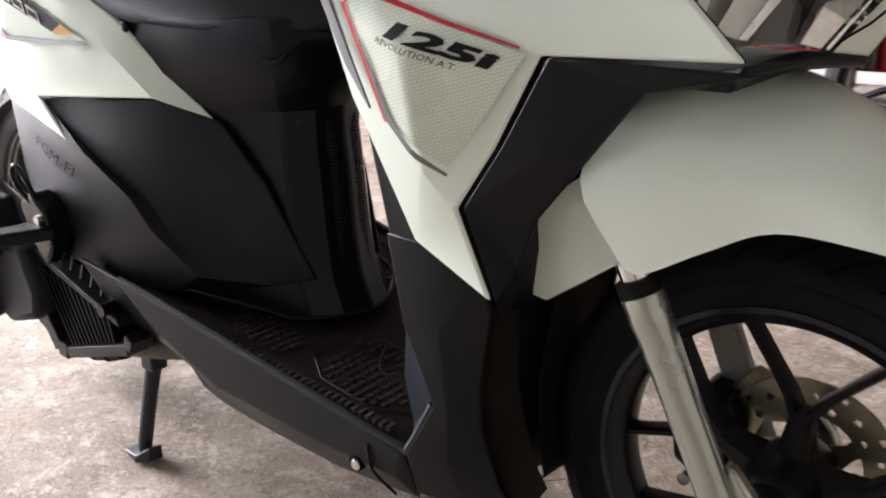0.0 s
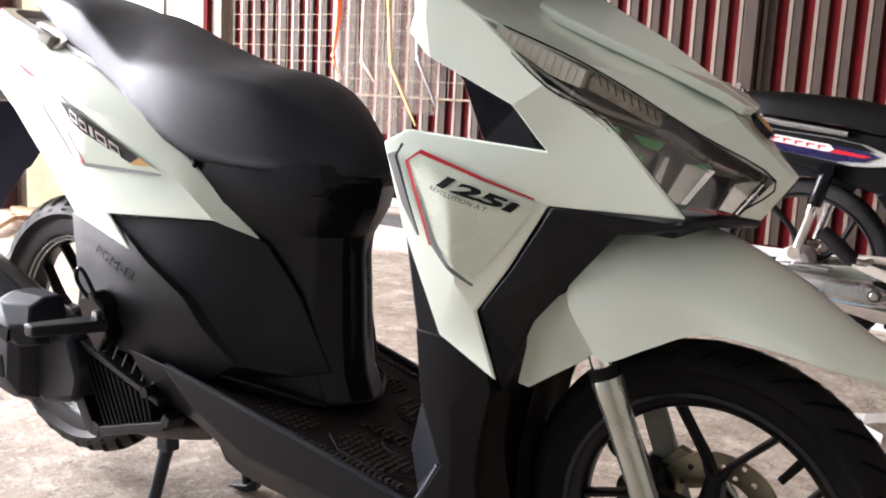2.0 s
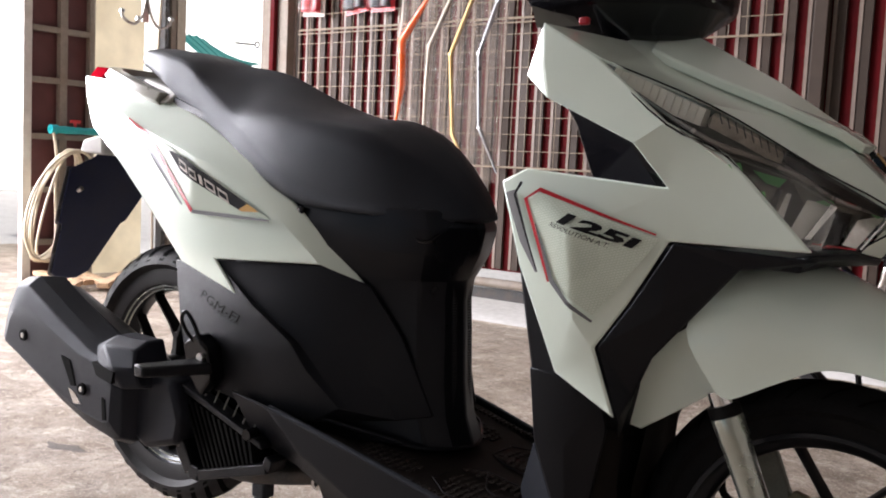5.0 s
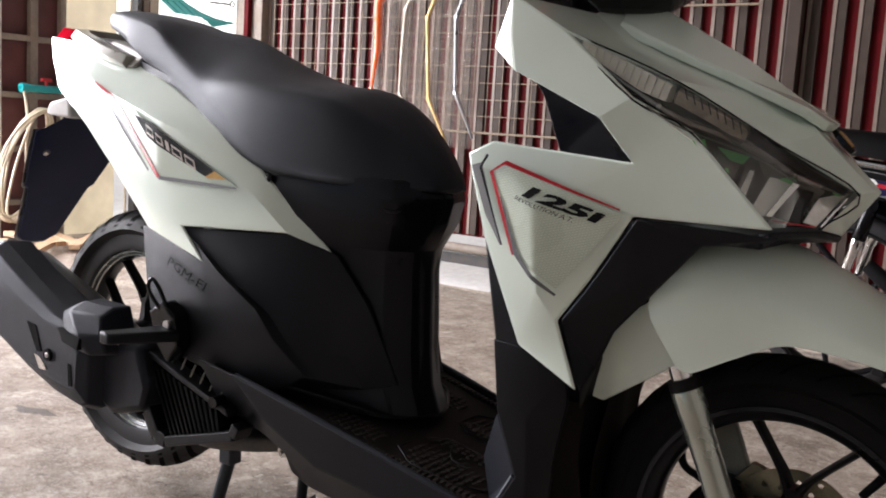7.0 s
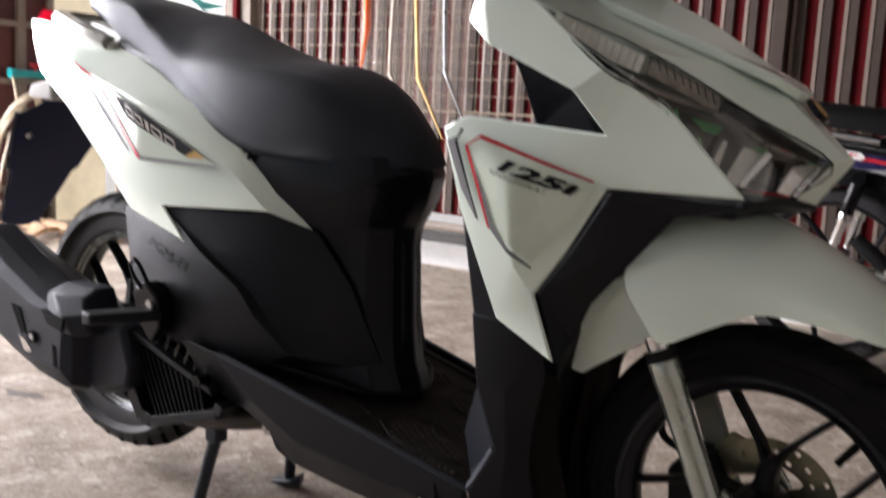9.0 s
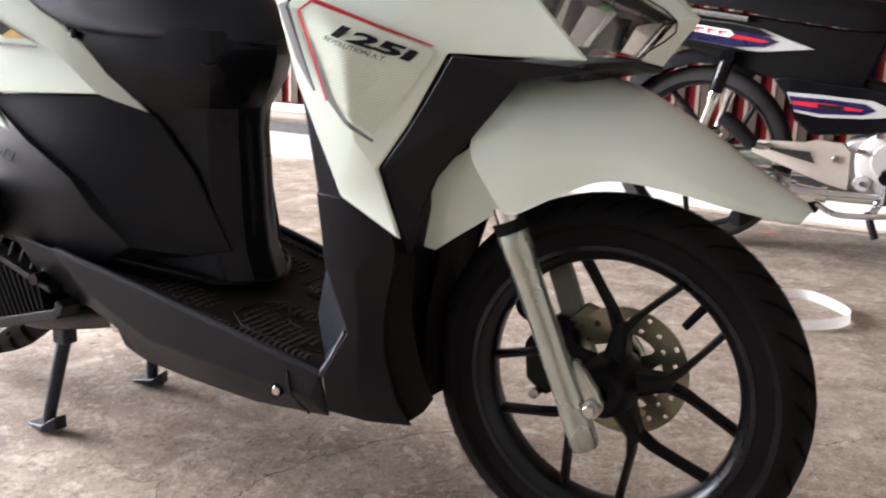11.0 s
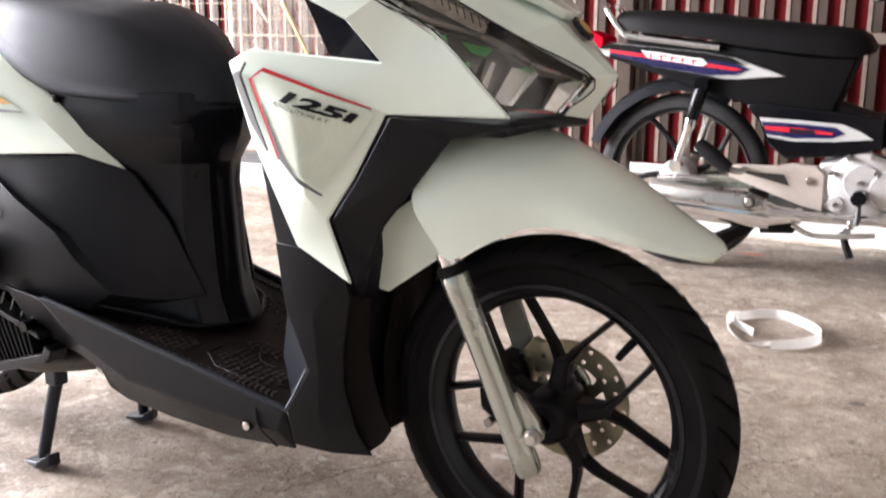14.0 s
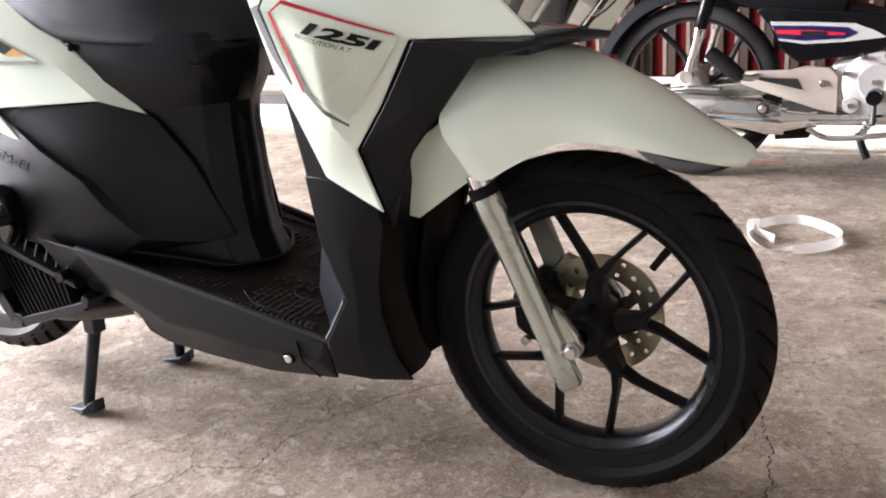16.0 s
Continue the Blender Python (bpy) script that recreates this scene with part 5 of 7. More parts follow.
# body under the seat: rounded front, widening to the back
levels = [(0.30, -0.548, 0.088, 0.160), (0.345, -0.566, 0.086, 0.161), (0.40, -0.573, 0.084, 0.162), (0.48, -0.577, 0.082, 0.158), (0.525, -0.580, 0.080, 0.150), (0.558, -0.577, 0.084, 0.142), (0.602, -0.556, 0.108, 0.142), (0.640, -0.547, 0.110, 0.142), (0.67, -0.558, 0.104, 0.135)]
rows = []
for z, xf, w1, w2 in levels:
    half = [Vector((xf, 0, z)), Vector((xf - 0.012, -w1 * 0.45, z)), Vector((xf - 0.040, -w1 * 0.82, z)), Vector((xf - 0.085, -w1, z)), Vector((-0.72, -(w1 + w2) / 2 + 0.005, z)), Vector((-0.84, -w2 + 0.004, z)), Vector((-0.95, -w2 + 0.012, z)), Vector((-1.0, -0.10, z)), Vector((-1.0, 0, z))]
    rows.append(half + [Vector((p.x, -p.y, p.z)) for p in reversed(half[1:-1])])
body = part("body_cover", loft(rows), "satin_black", scooter, "black body cover under the seat", smooth=22, bevel=0.004)
for sgn in (1, -1):
    if sgn == 1:
        part("hook", tube([(-0.618, -0.090 * sgn, 0.638), (-0.606, -0.094 * sgn, 0.624), (-0.590, -0.088 * sgn, 0.622), (-0.580, -0.078 * sgn, 0.632)], 0.0035, 8, 4), "gloss_black", body)
    part("latch", box(0.018, 0.008, 0.008, (-0.605, -0.086 * sgn, 0.632)), "gloss_black", body, bevel=0.002)
bm = bmesh.new()
for i in range(52):
    z = 0.330 + i * 0.0043
    box(0.008, 0.05, 0.0022, (-0.5775 - 0.055 * (z - 0.33), 0.0, z), None, bm)
tagged(part("ribbed_strip", bm, "matte_black", body, "fine ribbed front strip", smooth=0), kind="stuff")
part("base_lip", tube([(-0.85, -0.178, 0.352), (-0.74, -0.155, 0.338), (-0.64, -0.112, 0.318), (-0.59, -0.082, 0.305), (-0.552, 0, 0.300), (-0.59, 0.082, 0.305), (-0.64, 0.112, 0.318), (-0.85, 0.178, 0.352)], 0.003, 10, 5), "satin_black", body)

# black lower side covers
LOWER = {
    "a": (-1.085, -0.160, 0.550), "A0": (-0.955, -0.179, 0.563), "P": (-0.862, -0.187, 0.503), "N1": (-0.785, -0.179, 0.455), "N2": (-0.752, -0.172, 0.412), "N3": (-0.702, -0.150, 0.358),
    "k": (-1.062, -0.168, 0.462), "L1": (-0.935, -0.189, 0.462), "L2": (-0.805, -0.184, 0.408), "m": (-0.969, -0.194, 0.408), "j": (-1.030, -0.172, 0.352), "i": (-0.936, -0.190, 0.349), "i2": (-0.829, -0.184, 0.334), "R": (-0.745, -0.160, 0.330),
    "S0": (-0.852, -0.176, 0.494), "S1": (-0.774, -0.160, 0.446), "S2": (-0.738, -0.153, 0.404), "S3": (-0.690, -0.136, 0.356), "B": (-0.752, -0.144, 0.572), "C1": (-0.687, -0.113, 0.468), "C2": (-0.661, -0.100, 0.389), "C3": (-0.636, -0.090, 0.340),
    "tip": (-0.689, -0.103, 0.545), "D1": (-0.634, -0.086, 0.469), "E1": (-0.588, -0.060, 0.350), "G1": (-0.815, -0.160, 0.535), "G2": (-0.722, -0.134, 0.455), "G3": (-0.690, -0.118, 0.392),
}
LOWER_FACES = ["a A0 P L1", "a L1 k", "P N1 L2 L1", "N1 N2 N3 L2", "k L1 m", "L1 L2 m", "k m j", "m i j", "m L2 i", "L2 i2 i", "L2 N3 R i2", "P S0 S1 N1", "N1 S1 S2 N2", "N2 S2 S3 N3", "A0 G1 S0", "A0 S0 P", "A0 B G1", "B C1 G2 G1", "G1 G2 S1 S0", "G2 G3 S2 S1", "G3 C2 S3 S2", "G2 C1 C2 G3",
               "S3 C2 C3", "N3 S3 C3", "N3 C3 R", "B tip D1 C1", "C1 D1 C2", "D1 E1 C3", "D1 C3 C2"]
lower_covers = []
for sgn in (1, -1):
    lower_covers.append(part("lower_side_cover", shell(LOWER, LOWER_FACES, 0.005, sgn), "matte_black", scooter, "black lower side cover", smooth=16, bevel=0.0025))
part("rib", loft([[(-0.990, -0.199, 0.414), (-0.950, -0.200, 0.420), (-0.950, -0.186, 0.420), (-0.990, -0.186, 0.414)], [(-0.990, -0.195, 0.405), (-0.950, -0.196, 0.410), (-0.950, -0.186, 0.410), (-0.990, -0.186, 0.405)]]), "matte_black", lower_covers[0], bevel=0.0015)

# white side covers with the tail
SIDE = {
    "t1": (-1.533, -0.050, 0.886), "t2": (-1.506, -0.064, 0.838), "t3": (-1.466, -0.076, 0.780), "t4": (-1.321, -0.112, 0.712), "t5": (-1.168, -0.152, 0.629), "t6": (-1.050, -0.176, 0.551), "lo": (-0.900, -0.186, 0.513),
    "A": (-0.953, -0.187, 0.566), "B": (-0.756, -0.147, 0.574), "tip": (-0.697, -0.106, 0.546), "s1": (-0.823, -0.142, 0.668), "s2": (-0.916, -0.140, 0.728), "s3": (-1.060, -0.122, 0.790), "s4": (-1.180, -0.102, 0.832), "q2": (-0.915, -0.158, 0.704), "q3": (-1.045, -0.149, 0.762), "q4": (-1.190, -0.128, 0.812), "s5": (-1.372, -0.086, 0.870), "ct": (-1.395, -0.104, 0.842),
    "c1": (-1.237, -0.154, 0.788), "c2": (-1.016, -0.184, 0.637), "c3": (-0.838, -0.162, 0.644), "mid": (-1.02, -0.178, 0.730),
}
SIDE_FACES = ["t1 s5 ct", "s5 c1 ct", "t1 ct t2", "ct c1 t2", "s5 s4 q4", "s5 q4 c1", "s4 s3 q3 q4", "q4 q3 mid c1", "s3 s2 q2 q3", "q3 q2 mid", "s2 s1 q2", "q2 s1 c3 mid", "mid c3 c2", "mid c2 c1", "t2 c1 t3", "c1 t4 t3", "c1 c2 t5 t4", "c2 A t6 t5", "c2 c3 B A", "c3 s1 B", "s1 tip B", "t6 A lo"]
side_covers = []
for sgn in (1, -1):
    side_covers.append(part("side_cover", shell(SIDE, SIDE_FACES, 0.006, sgn), "white_paint", scooter, "white faceted rear side cover", smooth=24, bevel=0.003))
    part("screw", rod((-0.812, -0.141 * sgn, 0.656), (-0.812, -0.13 * sgn, 0.656), 0.003, 14), "bare_metal", side_covers[-1])
    part("clip", box(0.012, 0.006, 0.014, (-0.810, -0.137 * sgn, 0.656)), "matte_black", side_covers[-1], bevel=0.003)
    part("inner_strip", shell({"a": (-1.372, -0.085, 0.869), "b": (-1.180, -0.101, 0.831), "c": (-1.060, -0.121, 0.789), "d": (-0.916, -0.139, 0.727), "e": (-0.916, -0.118, 0.726), "f": (-1.060, -0.095, 0.790), "g": (-1.180, -0.070, 0.836), "h": (-1.36, -0.045, 0.882)}, ["a b g h", "b c f g", "c d e f"], 0.004, sgn, (0, 0, -1)), "white_paint", side_covers[-1], "white inner edge beside the seat", smooth=20)

# tail: grab rail, lamp, under tray
tray = loft([[(-1.50, -0.055, 0.845), (-1.50, -0.045, 0.885), (-1.50, 0.045, 0.885), (-1.50, 0.055, 0.845)],
             [(-1.32, -0.09, 0.74), (-1.34, -0.07, 0.88), (-1.34, 0.07, 0.88), (-1.32, 0.09, 0.74)],
             [(-1.15, -0.13, 0.66), (-1.15, -0.11, 0.83), (-1.15, 0.11, 0.83), (-1.15, 0.13, 0.66)],
             [(-0.98, -0.15, 0.58), (-0.98, -0.12, 0.78), (-0.98, 0.12, 0.78), (-0.98, 0.15, 0.58)]])
part("under_tray", tray, "matte_black", scooter, "black under tray", smooth=30)
grab = [(-1.195, -0.108, 0.832), (-1.25, -0.108, 0.846), (-1.33, -0.094, 0.868), (-1.41, -0.064, 0.886), (-1.44, 0, 0.890), (-1.41, 0.064, 0.886), (-1.33, 0.094, 0.868), (-1.25, 0.108, 0.846), (-1.195, 0.108, 0.832)]
line = smooth_path(grab, 4)
rows = []
for i, q in enumerate(line):
    d = (line[min(i + 1, len(line) - 1)] - line[max(i - 1, 0)]).normalized()
    n = d.cross(Vector((0, 0, 1))).normalized()
    rows.append([q + n * 0.018 + Vector((0, 0, -0.006)), q + n * 0.014 + Vector((0, 0, 0.010)), q - n * 0.010 + Vector((0, 0, 0.012)), q - n * 0.02 + Vector((0, 0, -0.004)), q - n * 0.012 + Vector((0, 0, -0.012)), q + n * 0.012 + Vector((0, 0, -0.012))])
part("grab_rail", loft(rows), "grab_silver", scooter, "grey grab rail behind the seat", smooth=35, bevel=0.002)
part("rail_mount", loft([[(-1.30, -0.10, 0.83), (-1.30, -0.075, 0.875), (-1.30, 0.075, 0.875), (-1.30, 0.10, 0.83)], [(-1.17, -0.125, 0.822), (-1.17, -0.09, 0.85), (-1.17, 0.09, 0.85), (-1.17, 0.125, 0.822)]]), "grab_silver", scooter, bevel=0.005)
part("tail_lamp", loft([[(-1.540, -0.036, 0.876), (-1.535, -0.034, 0.893), (-1.535, 0.034, 0.893), (-1.540, 0.036, 0.876)], [(-1.50, -0.056, 0.872), (-1.49, -0.052, 0.903), (-1.49, 0.052, 0.903), (-1.50, 0.056, 0.872)], [(-1.445, -0.066, 0.880), (-1.445, -0.058, 0.898), (-1.445, 0.058, 0.898), (-1.445, 0.066, 0.880)]]), "red_lens", scooter, "red tail lamp lens", smooth=30, bevel=0.004)

# seat
st = [  # x, crest z, roll y z, crease y z, edge y z
    (-1.330, 0.912, 0.045, 0.910, 0.050, 0.908, 0.050, 0.899), (-1.308, 0.934, 0.058, 0.930, 0.068, 0.924, 0.066, 0.898), (-1.22, 0.927, 0.076, 0.919, 0.088, 0.911, 0.096, 0.868), (-1.142, 0.910, 0.086, 0.899, 0.098, 0.890, 0.105, 0.822),
    (-1.085, 0.900, 0.098, 0.861, 0.107, 0.848, 0.113, 0.792), (-1.00, 0.887, 0.117, 0.812, 0.124, 0.799, 0.129, 0.756), (-0.940, 0.868, 0.131, 0.801, 0.137, 0.768, 0.140, 0.722), (-0.87, 0.836, 0.137, 0.797, 0.147, 0.726, 0.146, 0.690),
    (-0.81, 0.814, 0.133, 0.792, 0.143, 0.692, 0.142, 0.666), (-0.75, 0.807, 0.122, 0.785, 0.132, 0.672, 0.131, 0.660), (-0.70, 0.804, 0.108, 0.775, 0.120, 0.668, 0.119, 0.656), (-0.655, 0.788, 0.090, 0.752, 0.105, 0.666, 0.104, 0.654),
    (-0.616, 0.762, 0.062, 0.732, 0.088, 0.664, 0.086, 0.653), (-0.578, 0.725, 0.044, 0.702, 0.065, 0.662, 0.064, 0.653), (-0.556, 0.692, 0.029, 0.680, 0.043, 0.661, 0.042, 0.654), (-0.547, 0.668, 0.016, 0.664, 0.023, 0.660, 0.022, 0.656),
]
lines = [smooth_path([(q[0], 0.0, q[1]) for q in st], 4)] + [smooth_path([(q[0], -q[k], q[k + 1]) for q in st], 4) for k in (2, 4, 6)]
rows = []
for crest, roll, crease, edge in zip(*lines):
    swell = Vector((0, -0.02, 0.05)) * abs(roll.y)
    over = [crest.lerp(roll, f) + swell * math.sin(math.pi * f) for f in (0.3, 0.6, 0.85)]
    wall = [roll.lerp(crease, f) + Vector((0, -0.006, 0.002)) * math.sin(math.pi * f) * min(1.0, 12 * (roll - crease).length) for f in (0.3, 0.65, 0.9)]
    side = [crease.lerp(edge, f) + Vector((0, -0.003, 0)) * math.sin(math.pi * f) for f in (0.10, 0.4, 0.75)]
    a = [Vector((edge.x, edge.y * 0.3, edge.z - 0.004)), edge] + list(reversed(side)) + [crease] + list(reversed(wall)) + [roll] + list(reversed(over)) + [crest]
    rows.append(a + [Vector((p.x, -p.y, p.z)) for p in reversed(a[:-1])])
seat = part("seat", loft(rows), "seat_vinyl", scooter, "black stepped vinyl seat", smooth=75)
# rear mudguard with the plate behind it
def flap(rows, back, thick):
    """A leaning flap; rows give height and half width, and it runs backwards as it falls."""
    rings = []
    for z, h in rows:
        x = -1.475 - (0.72 - z) * 0.62 - max(0.0, 0.66 - z) * 0.09 - back
        rings.append([(x, -h, z), (x, h, z), (x - thick, h, z - 0.002), (x - thick, -h, z - 0.002)])
    return loft(rings)


rear_guard = part("rear_mudguard", flap([(0.738, 0.050), (0.719, 0.062), (0.693, 0.107), (0.62, 0.092), (0.577, 0.081), (0.571, 0.071), (0.458, 0.046), (0.443, 0.024)], 0.0, 0.006), "navy_plastic", scooter, "navy black rear mudguard flap", smooth=20, bevel=0.0015)
part("plate", flap([(0.697, 0.111), (0.62, 0.097), (0.577, 0.086), (0.571, 0.077), (0.458, 0.051), (0.441, 0.027)], 0.0085, 0.002), "grey_rod", rear_guard, "blank metal plate backing", smooth=0)
part("screw", rod((-1.512, -0.076, 0.647), (-1.500, -0.076, 0.652), 0.0045, 10), "bare_metal", rear_guard)
part("indicator", loft([[(-1.505, -0.08, 0.728), (-1.495, -0.08, 0.752), (-1.495, -0.03, 0.76), (-1.505, -0.03, 0.728)], [(-1.43, -0.075, 0.722), (-1.44, -0.07, 0.765), (-1.44, -0.03, 0.77), (-1.43, -0.03, 0.722)]]), "paper", rear_guard, "pale indicator lens", bevel=0.006)
inner_guard = [[(REAR_AXLE[0] + r * math.cos(a), y, REAR_AXLE[2] + r * math.sin(a)) for a in (radians(q) for q in range(-20, 61, 10))] for y, r in ((-0.06, 0.272), (-0.045, 0.284), (0.045, 0.284), (0.06, 0.272))]
bm = loft(inner_guard, closed=False, caps=False)
bmesh.ops.solidify(bm, geom=bm.faces, thickness=0.003)
part("inner_mudguard", bm, "matte_black", scooter, smooth=40)

# muffler with its faceted cover
muffler = new("muffler")
muffler.parent = scooter
muffler["label"] = "black faceted exhaust muffler"
outline = [(-1.490, 0.372), (-1.470, 0.440), (-1.440, 0.486), (-1.400, 0.492), (-1.300, 0.440), (-1.200, 0.392), (-1.120, 0.372), (-1.092, 0.330), (-1.098, 0.236), (-1.115, 0.228), (-1.195, 0.242), (-1.280, 0.272), (-1.370, 0.314)]
rows = []
for y, sc, dz in ((-0.160, 0.80, 0.0), (-0.175, 0.96, 0.0), (-0.225, 1.0, 0.0), (-0.252, 0.90, -0.002), (-0.262, 0.66, -0.004)):
    mx, mz = -1.28, 0.355
    rows.append([(mx + (x - mx) * (0.55 + 0.45 * sc), y, mz + (z - mz) * sc + dz) for x, z in outline])
part("cover", loft(rows), "muffler_black", muffler, "matte black muffler cover", smooth=16, bevel=0.005)
part("canister", tube([(-1.50, -0.150, 0.425), (-1.44, -0.150, 0.412), (-1.15, -0.150, 0.310), (-1.09, -0.150, 0.290)], [0.040, 0.056, 0.056, 0.035], 20, 0), "dark_steel", muffler, "dark muffler can", smooth=50)
part("cap", loft([[(-1.200, -0.236, 0.392), (-1.190, -0.246, 0.374), (-1.150, -0.268, 0.366), (-1.130, -0.262, 0.340), (-1.130, -0.19, 0.340), (-1.200, -0.19, 0.392)],
                  [(-1.150, -0.230, 0.416), (-1.144, -0.262, 0.404), (-1.100, -0.276, 0.372), (-1.080, -0.268, 0.338), (-1.080, -0.19, 0.330), (-1.150, -0.19, 0.416)],
                  [(-1.085, -0.215, 0.412), (-1.078, -0.246, 0.402), (-1.062, -0.258, 0.372), (-1.056, -0.250, 0.342), (-1.056, -0.18, 0.330), (-1.085, -0.18, 0.412)]]), "muffler_black", muffler, "raised black cap", smooth=14, bevel=0.004)
# shade in the hollow painted as a black plate on the cap
part("recess", loft([[(-1.165, -0.2695, 0.372), (-1.150, -0.2705, 0.350), (-1.100, -0.2765, 0.345), (-1.092, -0.2775, 0.366)], [(-1.165, -0.250, 0.372), (-1.150, -0.250, 0.350), (-1.100, -0.250, 0.345), (-1.092, -0.250, 0.366)]]), "groove", muffler, smooth=0)
part("front_cover", prism([(-1.10, 0.352), (-1.01, 0.362), (-0.985, 0.30), (-1.0, 0.25), (-1.075, 0.228), (-1.102, 0.240)], -0.225, -0.12), "muffler_black", muffler, smooth=20, bevel=0.010)
for x, z, y in ((-1.392, 0.384, -0.264), (-1.201, 0.316, -0.2655)):
    part("bolt", rod((x, y - 0.002, z), (x, y + 0.02, z), 0.0048, 20), "bare_metal", muffler, bevel=0.001)
    part("bolt_well", revolve([(0.0050, -0.001), (0.0105, -0.001), (0.012, 0.008), (0.0050, 0.008)], 20, (x, y, z)), "groove", muffler)
# slots painted as black plates, and one bright one, laid on the cover
part("slot", loft([[(-1.268, -0.2635, 0.366), (-1.240, -0.2635, 0.362), (-1.222, -0.2635, 0.318), (-1.236, -0.2635, 0.316)], [(-1.268, -0.25, 0.366), (-1.240, -0.25, 0.362), (-1.222, -0.25, 0.318), (-1.236, -0.25, 0.316)]]), "groove", muffler, smooth=0)
part("slot", loft([[(-1.245, -0.2632, 0.312), (-1.225, -0.2632, 0.306), (-1.206, -0.2632, 0.288), (-1.228, -0.2632, 0.286)], [(-1.245, -0.25, 0.312), (-1.225, -0.25, 0.306), (-1.206, -0.25, 0.288), (-1.228, -0.25, 0.286)]]), "bare_metal", muffler, "bright plate drawn for the gap beside the bolt", smooth=0)
part("slot", loft([[(-1.145, -0.2632, 0.312), (-1.136, -0.2632, 0.310), (-1.132, -0.2632, 0.274), (-1.142, -0.2632, 0.272)], [(-1.145, -0.245, 0.312), (-1.136, -0.245, 0.310), (-1.132, -0.245, 0.274), (-1.142, -0.245, 0.272)]]), "groove", muffler, smooth=0)
part("tail_pipe", tube([(-1.47, -0.17, 0.43), (-1.52, -0.17, 0.445)], 0.018, 16, 0), "dark_steel", muffler)
part("exhaust_pipe", tube([(-0.70, -0.06, 0.245), (-0.76, -0.10, 0.232), (-0.85, -0.125, 0.215), (-0.95, -0.135, 0.205), (-1.03, -0.145, 0.24), (-1.06, -0.15, 0.27)], 0.019, 16), "dark_steel", scooter, "dark exhaust pipe")

# engine, swing arm and radiator cover
part("engine", loft([[(-1.20, -0.06, 0.20), (-1.20, -0.06, 0.33), (-1.20, 0.12, 0.33), (-1.20, 0.12, 0.20)], [(-1.0, -0.10, 0.17), (-1.0, -0.10, 0.38), (-1.0, 0.13, 0.38), (-1.0, 0.13, 0.17)], [(-0.80, -0.11, 0.20), (-0.80, -0.11, 0.36), (-0.80, 0.12, 0.36), (-0.80, 0.12, 0.20)], [(-0.72, -0.07, 0.23), (-0.72, -0.07, 0.32), (-0.72, 0.08, 0.32), (-0.72, 0.08, 0.23)]]), "dark_steel", scooter, "dark engine block", smooth=20, bevel=0.012)
part("belt_case", prism([(-1.38, 0.22), (-1.40, 0.28), (-1.33, 0.34), (-1.0, 0.36), (-0.85, 0.33), (-0.84, 0.24), (-1.0, 0.19), (-1.28, 0.19)], 0.10, 0.19), "dark_steel", scooter, smooth=20, bevel=0.015)
part("swing_arm", prism([(-1.31, 0.245), (-1.30, 0.285), (-1.10, 0.36), (-1.02, 0.38), (-1.0, 0.34), (-1.10, 0.30)], -0.115, -0.085), "bare_metal", scooter, "bright swing arm", smooth=20, bevel=0.006)
part("damper", tube([(-1.24, 0.13, 0.36), (-1.16, 0.13, 0.60)], 0.02, 14, 0), "dark_steel", scooter)
rad = new("radiator_cover")
rad.parent = scooter
rad["label"] = "black slatted radiator cover"
ry = -0.205
frame_line = [(-1.045, 0.378), (-1.035, 0.31), (-1.010, 0.245), (-0.985, 0.205), (-0.960, 0.203), (-0.800, 0.250), (-0.792, 0.268), (-0.818, 0.30), (-0.84, 0.345)]
for a, b in zip(frame_line[:-3], frame_line[1:-2]):
    w = 0.020 if a[0] < -0.97 else 0.014
    d = Vector((b[0] - a[0], 0, b[1] - a[1]))
    n = Vector((-d.z, 0, d.x)).normalized() * w
    q0, q1 = Vector((a[0], ry, a[1])), Vector((b[0], ry, b[1]))
    part("frame_bar", loft([[q0 - n * 0.5, q0 + n * 0.7, q0 + n * 0.7 + Vector((0, 0.035, 0)), q0 - n * 0.5 + Vector((0, 0.035, 0))], [q1 - n * 0.5, q1 + n * 0.7, q1 + n * 0.7 + Vector((0, 0.035, 0)), q1 - n * 0.5 + Vector((0, 0.035, 0))]]), "matte_black", rad, smooth=0, bevel=0.002)
part("backing", prism([(-1.03, 0.37), (-1.0, 0.22), (-0.80, 0.262), (-0.84, 0.35)], -0.165, -0.13), "gloss_black", rad, smooth=0)
part("frame_bar", loft([[(-1.01, ry, 0.352), (-1.005, ry, 0.340), (-1.005, ry + 0.03, 0.340), (-1.01, ry + 0.03, 0.352)], [(-0.815, ry, 0.292), (-0.81, ry, 0.280), (-0.81, ry + 0.03, 0.280), (-0.815, ry + 0.03, 0.292)]]), "matte_black", rad, smooth=0, bevel=0.002)
for i in range(12):
    f = (i + 0.5) / 12
    x0, z0 = -1.010 + 0.175 * f, 0.335 - 0.050 * f
    x1, z1 = x0 + 0.055 * (1 - f) + 0.006, 0.214 + 0.040 * f
    part("slat", loft([[(x0 - 0.003, ry + 0.003, z0), (x0 + 0.003, ry + 0.003, z0), (x0 + 0.003, ry + 0.03, z0), (x0 - 0.003, ry + 0.03, z0)], [(x1 - 0.003, ry + 0.003, z1), (x1 + 0.003, ry + 0.003, z1), (x1 + 0.003, ry + 0.03, z1), (x1 - 0.003, ry + 0.03, z1)]]), "groove", rad, smooth=0)
